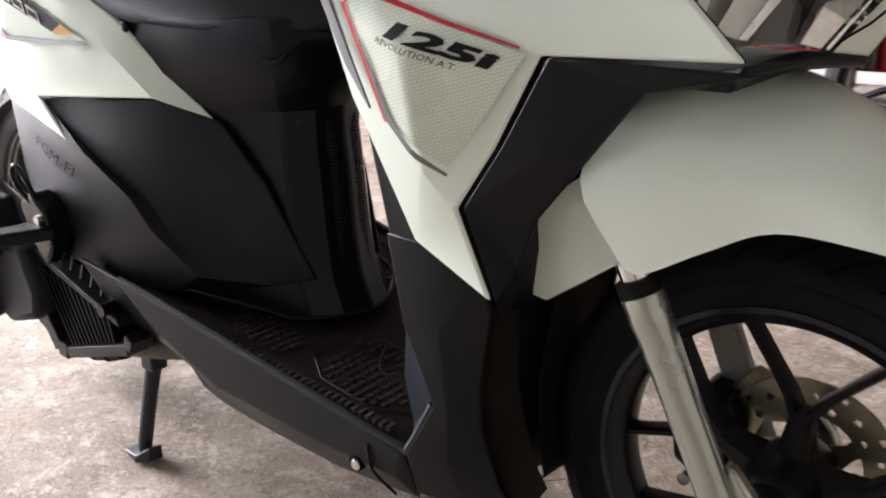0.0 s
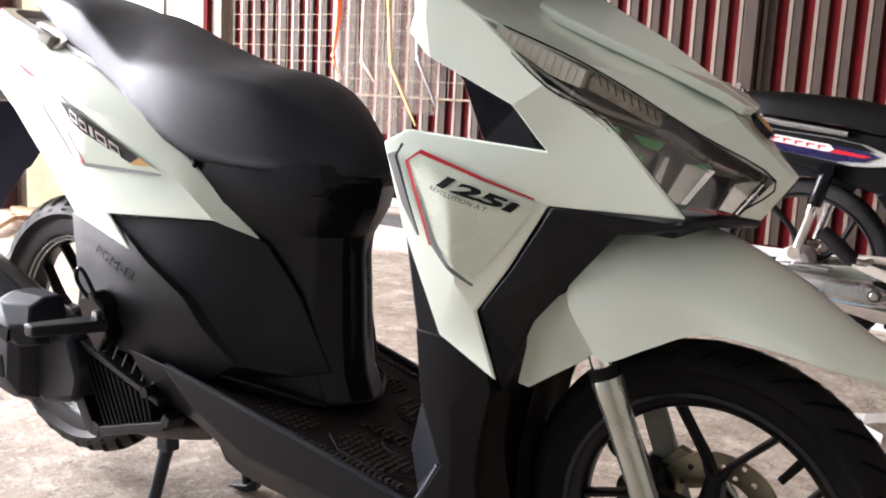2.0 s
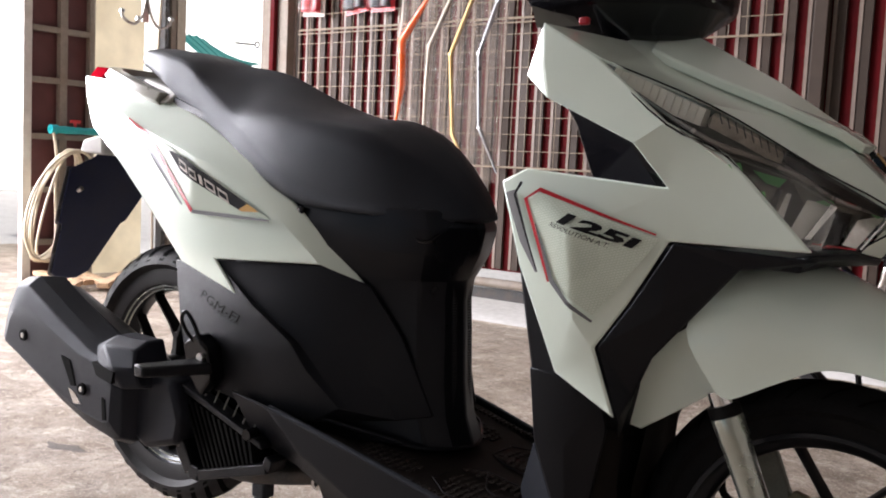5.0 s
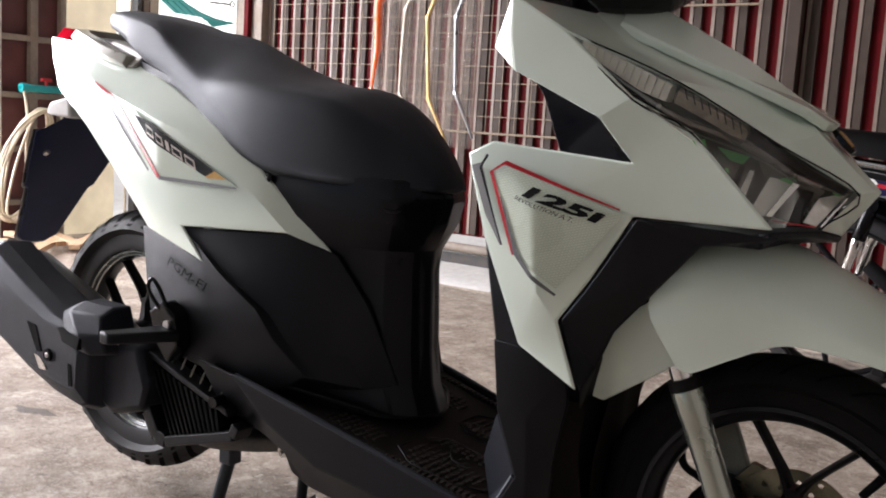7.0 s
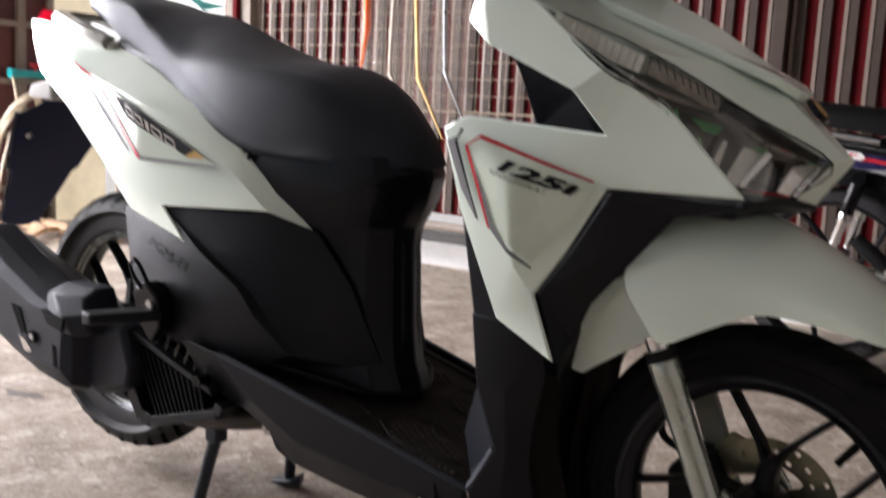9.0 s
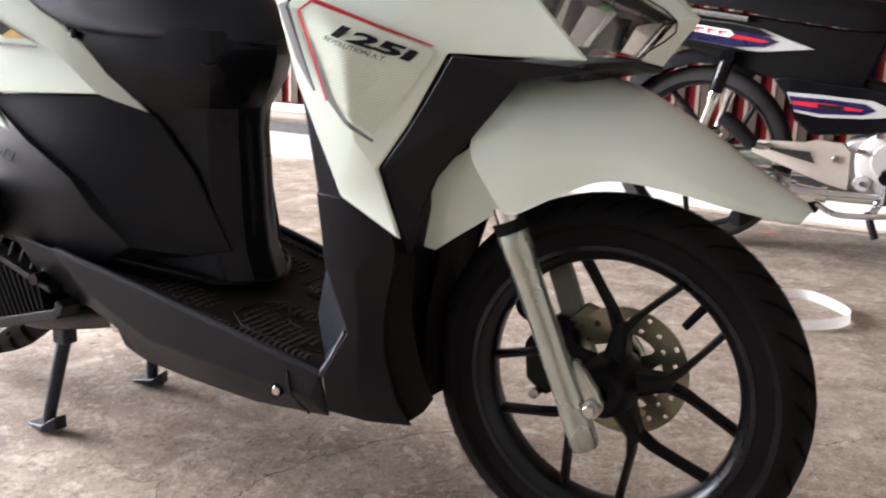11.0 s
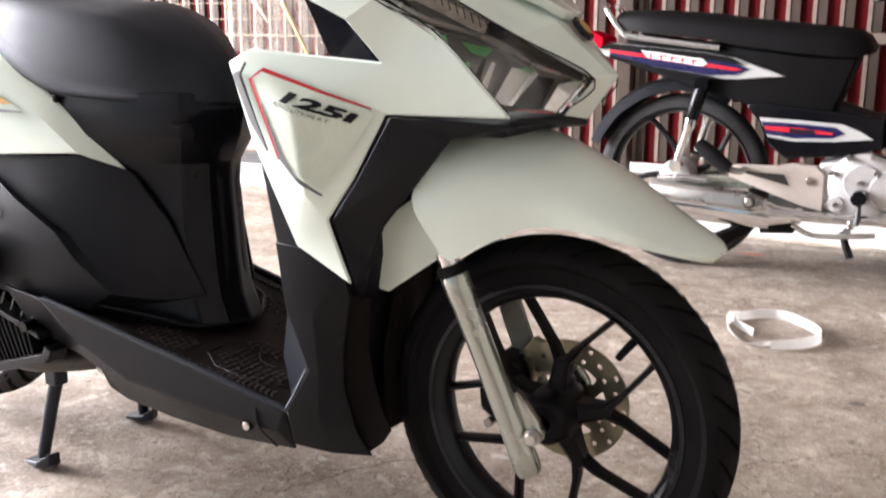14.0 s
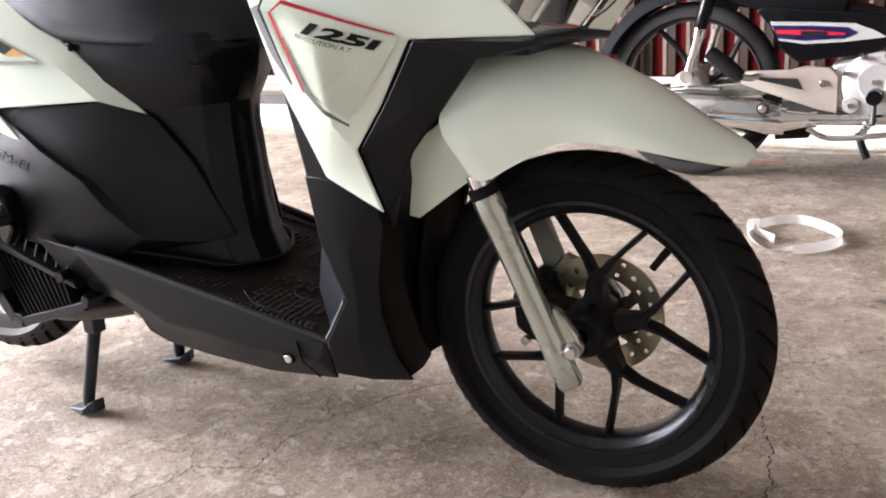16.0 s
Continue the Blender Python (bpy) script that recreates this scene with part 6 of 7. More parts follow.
for i in range(7):
    f = i / 6
    top, low = Vector((-0.972, -0.192, 0.368)).lerp(Vector((-0.835, -0.192, 0.321)), f), Vector((-0.988, -0.192, 0.338)).lerp(Vector((-0.855, -0.192, 0.281)), f)
    w, d = Vector((0.0013, 0, 0)), Vector((0, 0.002, 0))
    part("slat", loft([[top - w, top + w, top + w + d, top - w + d], [low - w, low + w, low + w + d, low - w + d]]), "grey_plastic", rad, "pale thin slat", smooth=0)
part("drain_plug", rod((-0.838, -0.212, 0.300), (-0.838, -0.19, 0.300), 0.009, 16), "gloss_black", rad)

# passenger peg with its bracket and wire hook
peg = new("foot_peg")
peg.parent = scooter
peg["label"] = "black folding passenger foot peg"
part("bar", loft([[(-0.945, -0.215, 0.408), (-0.915, -0.215, 0.402), (-0.915, -0.215, 0.384), (-0.945, -0.215, 0.382)], [(-0.965, -0.330, 0.411), (-0.942, -0.330, 0.407), (-0.942, -0.330, 0.391), (-0.965, -0.330, 0.390)]]), "matte_black", peg, bevel=0.004)
part("bracket", prism([(-0.985, 0.425), (-0.955, 0.445), (-0.925, 0.425), (-0.915, 0.375), (-0.94, 0.345), (-0.965, 0.37)], -0.222, -0.19), "gloss_black", peg, bevel=0.004)
part("hook", tube([(-0.950, -0.215, 0.420), (-0.972, -0.225, 0.448), (-0.984, -0.225, 0.468), (-0.975, -0.222, 0.478), (-0.955, -0.22, 0.455), (-0.935, -0.218, 0.415)], 0.0034, 10), "gloss_black", peg, "black wire hook")
part("bolt", rod((-0.935, -0.228, 0.41), (-0.935, -0.21, 0.41), 0.007, 12), "bare_metal", peg)

# centre stand
stand = new("centre_stand")
stand.parent = scooter
stand["label"] = "black steel centre stand"
for sgn in (1, -1):
    part("leg", tube([(-0.905, -0.085 * sgn, 0.20), (-0.912, -0.098 * sgn, 0.17), (-0.940, -0.116 * sgn, 0.035), (-0.942, -0.118 * sgn, 0.012)], [0.012, 0.012, 0.011, 0.010], 14, 4), "lit_edge_stand_black", stand)
    part("foot", loft([[(-0.985, -0.130 * sgn, 0.0), (-0.985, -0.130 * sgn, 0.004), (-0.975, -0.10 * sgn, 0.006), (-0.975, -0.10 * sgn, 0.0)], [(-0.94, -0.140 * sgn, 0.0), (-0.94, -0.138 * sgn, 0.012), (-0.93, -0.10 * sgn, 0.014), (-0.93, -0.10 * sgn, 0.0)], [(-0.915, -0.13 * sgn, 0.006), (-0.915, -0.13 * sgn, 0.03), (-0.91, -0.11 * sgn, 0.03), (-0.91, -0.11 * sgn, 0.006)]]), "lit_edge_stand_black", stand, bevel=0.002)
    part("sleeve", box(0.03, 0.028, 0.045, (-0.913, -0.100 * sgn, 0.175)), "lit_edge_stand_black", stand, bevel=0.004)
part("cross_bar", tube([(-0.905, -0.10, 0.205), (-0.905, 0.10, 0.205)], 0.013, 14, 0), "lit_edge_stand_black", stand)
part("hanger", prism([(-0.93, 0.20), (-0.89, 0.19), (-0.83, 0.24), (-0.84, 0.27), (-0.90, 0.25)], -0.09, 0.09), "lit_edge_stand_black", stand, bevel=0.006)
part("bush", revolve([(0.004, -0.012), (0.010, -0.012), (0.010, 0.02), (0.004, 0.02)], 18, (-0.755, -0.125, 0.222)), "bare_metal", stand)

# ---- decals on the scooter ----
from mathutils.bvhtree import BVHTree


def tree_of(ob):
    me = ob.data
    return BVHTree.FromPolygons([v.co for v in me.vertices], [p.vertices for p in me.polygons])


cowl_tree, side_tree, low_tree = tree_of(white_cowls[0]), tree_of(side_covers[0]), tree_of(lower_covers[0])


def decal(bm, tree, mat, parent, label, lift=0.006, name="decal"):
    return part(name, drape(bm, tree, lift), mat, parent, label, smooth=30)


def text_on(body, size, center, slope, shear, stretch, tree, mat, parent, label, lift, bold=0.0):
    bm = text_mesh(body, size, bold)
    c, s = math.cos(slope), math.sin(slope)
    for v in bm.verts:
        x, z = v.co.x * stretch + v.co.y * shear, v.co.y
        v.co = Vector((center[0] + x * c - z * s, 0, center[1] + x * s + z * c))
    return part("lettering", drape(bm, tree, lift, 0.02), mat, parent, label, smooth=30)


cw = white_cowls[0]
decal(flat([[(-0.345, 0.700), (-0.330, 0.712), (-0.185, 0.664), (-0.262, 0.566), (-0.314, 0.604)]]), cowl_tree, "light_decal", cw, "pale patterned field", 0.0052)
decal(band([(-0.3705, 0.710), (-0.352, 0.650), (-0.334, 0.612)], [0.017, 0.013, 0.004]), cowl_tree, "grey_print", cw, "grey stripe", 0.0064)
decal(band([(-0.356, 0.722), (-0.3640, 0.706), (-0.3475, 0.655), (-0.333, 0.612)], [0.004, 0.0035, 0.003, 0.002]), cowl_tree, "ink", cw, "black stripe", 0.0072)
decal(band([(-0.316, 0.602), (-0.348, 0.702), (-0.331, 0.714), (-0.190, 0.669)], [0.0045, 0.005, 0.005, 0.002]), cowl_tree, "red_decal", cw, "red stripe", 0.0062)
decal(band([(-0.334, 0.672), (-0.312, 0.604), (-0.290, 0.579), (-0.262, 0.558)], [0.002, 0.007, 0.006, 0.003]), cowl_tree, "grey_decal", cw, "grey stripe", 0.0066)
text_on("125i", 0.0190, (-0.2575, 0.6700), radians(-16), 0.65, 3.1, cowl_tree, "ink", cw, "black engine size lettering 125i", 0.007, 0.0009)
text_on("REVOLUTION A.T.", 0.0082, (-0.2765, 0.6625), radians(-17), 0.4, 1.12, cowl_tree, "ink", cw, "small black lettering", 0.007)
sc = side_covers[0]
decal(flat([[(-1.156, 0.762), (-1.091, 0.745), (-0.850, 0.640), (-1.011, 0.641)]]), side_tree, "light_decal", sc, "pale patterned field", 0.0042)
decal(band([(-1.237, 0.794), (-1.158, 0.765), (-1.117, 0.731), (-1.011, 0.641)], [0.003, 0.0065, 0.007, 0.007]), side_tree, "red_decal", sc, "red stripe", 0.0054)
decal(band([(-1.224, 0.781), (-1.166, 0.754), (-1.128, 0.722), (-1.041, 0.651)], [0.003, 0.005, 0.008, 0.003]), side_tree, "grey_print", sc, "grey stripe", 0.0050)
decal(band([(-1.224, 0.776), (-1.166, 0.748), (-1.128, 0.716), (-1.041, 0.649)], [0.002, 0.003, 0.003, 0.002]), side_tree, "ink", sc, "black pinstripe", 0.0056)
decal(band([(-1.011, 0.640), (-0.93, 0.638), (-0.846, 0.636)], [0.006, 0.006, 0.003]), side_tree, "grey_print", sc, "grey stripe", 0.0056)
decal(flat([[(-1.091, 0.740), (-1.036, 0.727), (-0.897, 0.662), (-0.868, 0.648), (-0.904, 0.647), (-1.049, 0.705)]]), side_tree, "ink", sc, "black name plate", 0.0062)
decal(flat([[(-0.910, 0.650), (-0.892, 0.660), (-0.868, 0.648), (-0.904, 0.647)]]), side_tree, "gold_decal", sc, "gold plate end", 0.0066)
at = -1.054
for length in (0.023, 0.018, 0.008, 0.023, 0.023):
    for grow, mat, lift in ((0.0, "packet_card", 0.0070), (0.0030, "ink", 0.0076)):
        block = []
        for dx, up in ((grow * 0.9, -0.0068 + grow), (length - grow * 0.9, -0.0068 + grow), (length - grow * 0.9, 0.0062 - grow), (grow * 0.9, 0.0062 - grow)):
            x = at + dx - up * 0.45
            block.append((x, 0.7135 - (x + 1.040) * 0.447 + up))
        if length > 0.01 or not grow:
            decal(flat([block]), side_tree, mat, sc, "", lift, "plate_bar")
    at += length + 0.0065
text_on("PGM-FI", 0.0215, (-0.938, 0.489), radians(-16), 0.25, 1.7, low_tree, "groove", lower_covers[0], "raised lettering PGM-FI", 0.003)
text_on("FUEL INJECTION", 0.009, (-0.925, 0.478), radians(-16), 0.25, 1.2, low_tree, "groove", lower_covers[0], "small raised lettering", 0.003)

# ---- the second motorcycle, by the gate ----
moped = thing("motorcycle", "dark underbone motorcycle with white, blue and red stripes by the gate", "motorcycle", (0, 0, 0))
MY = 1.97
RX, FX = -0.374, 0.84


def moped_wheel(name, x):
    w = new(name)
    w.parent = moped
    w["label"] = "narrow motorcycle wheel with black rim"
    c = (x, MY, 0.283)
    prof = [(0.283 - 0.045 * (1 - math.sin(a) ** 0.6), -math.cos(a) * 0.034) for a in (math.pi * i / 14 for i in range(15))] + [(0.236, 0.026), (0.236, -0.026)]
    part("tyre", revolve(prof, 80, c), "dusty_rubber", w, smooth=45)
    part("rim", revolve([(0.240, -0.024), (0.229, -0.026), (0.221, -0.012), (0.221, 0.012), (0.229, 0.026), (0.240, 0.024)], 80, c), "black_alloy", w)
    part("hub", revolve([(0.01, -0.06), (0.055, -0.06), (0.062, -0.05), (0.062, 0.05), (0.055, 0.06), (0.01, 0.06)], 36, c), "gate_cream", w, "pale drum hub")
    for i in range(5):
        a = 2 * math.pi * i / 5 + 0.5
        pts = [(x + r * math.cos(a + b), MY, 0.283 + r * math.sin(a + b)) for r, b in ((0.05, 0.0), (0.12, 0.10), (0.226, 0.34))]
        part("spoke", tube(pts, [0.014, 0.010, 0.009], 8, 4), "black_alloy", w)
    return w


moped_wheel("rear_wheel", RX)
moped_wheel("front_wheel", FX)
rows = []
for x, zt, zb, hw in ((-0.600, 0.815, 0.775, 0.075), (-0.58, 0.828, 0.765, 0.10), (-0.45, 0.828, 0.752, 0.118), (-0.27, 0.816, 0.735, 0.124), (-0.19, 0.804, 0.718, 0.125), (-0.05, 0.790, 0.702, 0.124), (0.08, 0.778, 0.690, 0.116), (0.14, 0.768, 0.690, 0.105), (0.165, 0.752, 0.696, 0.09), (0.176, 0.735, 0.706, 0.06)):
    rows.append([(x, MY - hw, zb), (x, MY - hw * 1.02, (zt + zb) / 2), (x, MY - hw * 0.8, zt - 0.008), (x, MY, zt), (x, MY + hw * 0.8, zt - 0.008), (x, MY + hw * 1.02, (zt + zb) / 2), (x, MY + hw, zb)])
part("seat", loft(rows), "bike_vinyl", moped, "long black vinyl seat", smooth=50)
for sgn in (-1, 1):
    part("grab_rail", tube([(-0.640, MY + 0.05 * sgn, 0.842), (-0.625, MY + 0.09 * sgn, 0.825), (-0.565, MY + 0.105 * sgn, 0.755), (-0.53, MY + 0.108 * sgn, 0.744), (-0.252, MY + 0.112 * sgn, 0.712)], 0.010, 12, 5), "chrome", moped, "bright grab rail")
    y0, y1 = MY + 0.115 * sgn, MY + 0.09 * sgn
    tail = part("tail_cover", prism([(-0.655, 0.700), (-0.600, 0.724), (-0.30, 0.698), (-0.20, 0.682), (-0.150, 0.664), (-0.050, 0.631), (-0.19, 0.618), (-0.285, 0.617), (-0.45, 0.638), (-0.600, 0.676)], min(y0, y1), max(y0, y1)), "silver_decal", moped, "silver white tail cover with blue and red stripes", smooth=20, bevel=0.004)
    yy = MY + 0.118 * sgn
    def stripe(pts, mat, lift, label):
        bm = prism(pts, yy + lift * sgn, yy + (lift - 0.004) * sgn)
        part("stripe", bm, mat, tail, label, smooth=0)
    stripe([(-0.60, 0.712), (-0.30, 0.688), (-0.215, 0.672), (-0.160, 0.650), (-0.20, 0.632), (-0.285, 0.630), (-0.45, 0.652), (-0.60, 0.686)], "blue_decal", 0.002, "blue stripe")
    stripe([(-0.60, 0.704), (-0.30, 0.668), (-0.20, 0.653), (-0.18, 0.648), (-0.20, 0.644), (-0.30, 0.655), (-0.60, 0.694)], "red_decal", 0.004, "red stripe")
    stripe([(-0.648, 0.704), (-0.600, 0.723), (-0.30, 0.697), (-0.215, 0.684), (-0.175, 0.663), (-0.215, 0.668), (-0.30, 0.678), (-0.60, 0.706)], "bike_vinyl", 0.0055, "dark upper edge")
    stripe([(-0.60, 0.676), (-0.45, 0.638), (-0.285, 0.617), (-0.225, 0.6172), (-0.285, 0.628), (-0.45, 0.651), (-0.60, 0.687)], "bike_vinyl", 0.0058, "dark lower edge")
    stripe([(-0.495, 0.702), (-0.30, 0.678), (-0.285, 0.664), (-0.30, 0.656), (-0.475, 0.680)], "paper", 0.0065, "pale name field")
    for i in range(5):
        x0, z0 = -0.468 + i * 0.034, 0.6935 - i * 0.0044
        stripe([(x0, z0), (x0 + 0.026, z0 - 0.0034), (x0 + 0.024, z0 - 0.0074), (x0 - 0.002, z0 - 0.004)], "red_decal", 0.008, "")
        stripe([(x0 + 0.002, z0 - 0.0045), (x0 + 0.008, z0 - 0.0052), (x0 + 0.006, z0 - 0.0130), (x0, z0 - 0.0122)], "red_decal", 0.0082, "")
    y0, y1 = MY + 0.125 * sgn, MY + 0.085 * sgn
    side = part("side_cover", prism([(-0.160, 0.543), (-0.126, 0.553), (-0.015, 0.541), (0.096, 0.532), (0.23, 0.520), (0.235, 0.430), (0.14, 0.405), (-0.031, 0.386), (-0.086, 0.425), (-0.115, 0.49)], min(y0, y1), max(y0, y1)), "gloss_black", moped, "black side cover with striped panel", bevel=0.006)
    tail, yy = side, MY + 0.128 * sgn
    stripe([(-0.116, 0.508), (0.009, 0.504), (0.12, 0.498), (0.17, 0.479), (0.206, 0.458), (0.095, 0.446), (-0.016, 0.441), (-0.088, 0.452)], "silver_decal", 0.002, "white stripe")
    stripe([(-0.108, 0.497), (0.009, 0.494), (0.101, 0.488), (0.130, 0.471), (0.095, 0.456), (-0.017, 0.451), (-0.092, 0.459)], "blue_decal", 0.004, "blue stripe")
    stripe([(-0.098, 0.484), (0.0, 0.482), (0.098, 0.472), (0.094, 0.466), (-0.017, 0.467), (-0.095, 0.473)], "red_decal", 0.006, "red stripe")
    stripe([(-0.025, 0.480), (0.045, 0.477), (0.045, 0.467), (-0.025, 0.468)], "ink", 0.008, "small dark bar")
    shock = new("shock_absorber")
    shock.parent = moped
    shock["label"] = "bright chrome rear shock absorber"
    top, low = Vector((-0.297, MY + 0.115 * sgn, 0.600)), Vector((-0.362, MY + 0.125 * sgn, 0.345))
    d = low - top
    part("upper_tube", tube([top, top + d * 0.08, top + d * 0.40, top + d * 0.44], [0.018, 0.022, 0.022, 0.017], 16, 0), "gloss_black", shock)
    part("lower_tube", tube([top + d * 0.40, top + d * 0.52, top + d * 0.56, low], [0.019, 0.019, 0.015, 0.014], 16, 0), "chrome", shock)
    part("eye", rod(low - Vector((0, 0.02, 0)), low + Vector((0, 0.02, 0)), 0.020, 20), "chrome", shock)
    part("cap", rod(top - Vector((0, 0.02, 0)), top + Vector((0, 0.02, 0)), 0.022, 20), "gloss_black", shock)
    part("swing_arm", loft([[(-0.40, MY + 0.10 * sgn, 0.262), (-0.40, MY + 0.10 * sgn, 0.305), (-0.40, MY + 0.075 * sgn, 0.305), (-0.40, MY + 0.075 * sgn, 0.262)], [(0.06, MY + 0.10 * sgn, 0.30), (0.06, MY + 0.10 * sgn, 0.345), (0.06, MY + 0.075 * sgn, 0.345), (0.06, MY + 0.075 * sgn, 0.30)]]), "silver_paint", moped, bevel=0.005)
part("centre_frame", loft([[(-0.56, MY - 0.09, 0.66), (-0.56, MY - 0.08, 0.74), (-0.56, MY + 0.08, 0.74), (-0.56, MY + 0.09, 0.66)], [(-0.25, MY - 0.10, 0.565), (-0.25, MY - 0.10, 0.72), (-0.25, MY + 0.10, 0.72), (-0.25, MY + 0.10, 0.565)], [(0.0, MY - 0.10, 0.50), (0.0, MY - 0.11, 0.69), (0.0, MY + 0.11, 0.69), (0.0, MY + 0.10, 0.50)], [(0.06, MY - 0.085, 0.46), (0.140, MY - 0.09, 0.688), (0.140, MY + 0.09, 0.688), (0.06, MY + 0.085, 0.46)], [(0.09, MY - 0.075, 0.44), (0.088, MY - 0.08, 0.556), (0.088, MY + 0.08, 0.556), (0.09, MY + 0.075, 0.44)], [(0.19, MY - 0.07, 0.43), (0.19, MY - 0.075, 0.522), (0.19, MY + 0.075, 0.522), (0.19, MY + 0.07, 0.43)], [(0.33, MY - 0.065, 0.42), (0.33, MY - 0.065, 0.52), (0.33, MY + 0.065, 0.52), (0.33, MY + 0.065, 0.42)], [(0.48, MY - 0.065, 0.50), (0.46, MY - 0.065, 0.60), (0.46, MY + 0.065, 0.60), (0.48, MY + 0.065, 0.50)], [(0.62, MY - 0.06, 0.72), (0.57, MY - 0.06, 0.80), (0.57, MY + 0.06, 0.80), (0.62, MY + 0.06, 0.72)]]), "bike_vinyl", moped, "dark step through frame cover", smooth=35, bevel=0.008)
part("leg_shield", loft([[(0.36, MY - 0.17, 0.30), (0.40, MY - 0.10, 0.30), (0.40, MY + 0.10, 0.30), (0.36, MY + 0.17, 0.30)], [(0.40, MY - 0.19, 0.48), (0.47, MY - 0.09, 0.48), (0.47, MY + 0.09, 0.48), (0.40, MY + 0.19, 0.48)], [(0.52, MY - 0.16, 0.72), (0.60, MY - 0.07, 0.74), (0.60, MY + 0.07, 0.74), (0.52, MY + 0.16, 0.72)]]), "matte_black", moped, "dark leg shield", smooth=30, bevel=0.006)
guard = [[(RX + r * math.cos(a), MY + y, 0.283 + r * math.sin(a)) for a in (radians(q) for q in range(60, 168, 9))] for y, r in ((-0.062, 0.292), (-0.056, 0.326), (0.0, 0.338), (0.056, 0.326), (0.062, 0.292))]
bm = loft(guard, closed=False, caps=False)
bmesh.ops.solidify(bm, geom=bm.faces, thickness=0.004)
part("rear_mudguard", bm, "matte_black", moped, smooth=40)
part("tail_lamp", loft([[(-0.720, MY - 0.05, 0.735), (-0.705, MY - 0.045, 0.765), (-0.705, MY + 0.045, 0.765), (-0.720, MY + 0.05, 0.735)], [(-0.645, MY - 0.075, 0.690), (-0.640, MY - 0.07, 0.74), (-0.640, MY + 0.07, 0.74), (-0.645, MY + 0.075, 0.690)]]), "red_lens", moped, "red tail lamp", bevel=0.006)
engine = part("engine", loft([[(0.06, MY - 0.10, 0.25), (0.06, MY - 0.10, 0.38), (0.06, MY + 0.10, 0.38), (0.06, MY + 0.10, 0.25)], [(0.15, MY - 0.11, 0.22), (0.15, MY - 0.11, 0.405), (0.15, MY + 0.11, 0.405), (0.15, MY + 0.11, 0.22)], [(0.31, MY - 0.11, 0.22), (0.31, MY - 0.11, 0.37), (0.31, MY + 0.11, 0.37), (0.31, MY + 0.11, 0.22)], [(0.37, MY - 0.06, 0.26), (0.37, MY - 0.06, 0.35), (0.37, MY + 0.06, 0.35), (0.37, MY + 0.06, 0.26)]]), "cast_alloy", moped, "silver engine", smooth=25, bevel=0.012)
for (x, z), r, t in (((0.188, 0.322), 0.096, 0.016), ((0.265, 0.312), 0.066, 0.030), ((0.122, 0.262), 0.026, 0.024), ((0.190, 0.330), 0.062, 0.024)):
    part("crank_cover", revolve([(0.0, -t), (r * 0.82, -t), (r, -t * 0.3), (r, 0.02), (0.0, 0.02)], 36, (x, MY - 0.112, z)), "cast_alloy", engine, smooth=40)
for x, z in ((0.225, 0.362), (0.30, 0.35), (0.30, 0.275), (0.232, 0.262), (0.122, 0.262), (0.104, 0.355), (0.150, 0.402), (0.182, 0.331), (0.212, 0.408)):
    part("bolt", rod((x, MY - 0.146, z), (x, MY - 0.11, z), 0.008, 10), "bare_metal", engine)
kick = part("kick_lever", rod((0.187, MY - 0.19, 0.292), (0.187, MY - 0.11, 0.292), 0.022, 18), "gloss_black", moped, "black kick start lever", bevel=0.003)
part("arm", tube([(0.187, MY - 0.17, 0.285), (0.189, MY - 0.18, 0.24), (0.188, MY - 0.19, 0.215)], 0.008, 10, 4), "dark_steel", kick)
case = part("frame_plate", prism([(-0.200, 0.356), (-0.048, 0.361), (-0.017, 0.372), (0.056, 0.369), (0.081, 0.346), (0.082, 0.235), (0.025, 0.246), (-0.197, 0.321)], MY - 0.118, MY - 0.085), "pale_frame", moped, "pale cream frame plate", bevel=0.006)
# dark of the cut-out painted as a plate, nothing is cut
part("opening", prism([(-0.178, 0.341), (-0.032, 0.338), (-0.014, 0.304)], MY - 0.1195, MY - 0.112), "dark_steel", case, "dark triangular plate painted in for an opening", smooth=0)
part("bolt", rod((0.042, MY - 0.128, 0.324), (0.042, MY - 0.115, 0.324), 0.011, 16), "bare_metal", case, bevel=0.002)
muff = part("muffler", tube([(-0.66, MY - 0.15, 0.252), (-0.64, MY - 0.15, 0.250), (-0.376, MY - 0.15, 0.228), (-0.075, MY - 0.15, 0.214), (-0.070, MY - 0.15, 0.2145), (0.016, MY - 0.15, 0.220)], [0.034, 0.044, 0.044, 0.042, 0.036, 0.020], 24, 4), "chrome", moped, "bright chrome muffler")
part("heat_guard", loft([[(-0.43, MY - 0.175, 0.304), (-0.43, MY - 0.190, 0.285), (-0.43, MY - 0.195, 0.262), (-0.43, MY - 0.165, 0.262)], [(-0.286, MY - 0.175, 0.294), (-0.286, MY - 0.195, 0.280), (-0.286, MY - 0.200, 0.246), (-0.286, MY - 0.165, 0.246)], [(-0.131, MY - 0.175, 0.290), (-0.131, MY - 0.195, 0.278), (-0.131, MY - 0.200, 0.240), (-0.131, MY - 0.165, 0.240)], [(-0.067, MY - 0.175, 0.271), (-0.067, MY - 0.192, 0.264), (-0.066, MY - 0.196, 0.243), (-0.066, MY - 0.165, 0.243)]]), "bare_metal", muff, "brushed silver heat guard", smooth=40, bevel=0.004)
part("clamp", tube([(0.016, MY - 0.15, 0.220), (0.034, MY - 0.15, 0.220)], 0.024, 18, 0), "chrome", muff)
part("bolt", rod((-0.114, MY - 0.208, 0.259), (-0.114, MY - 0.19, 0.259), 0.012, 16), "bare_metal", muff, bevel=0.002)
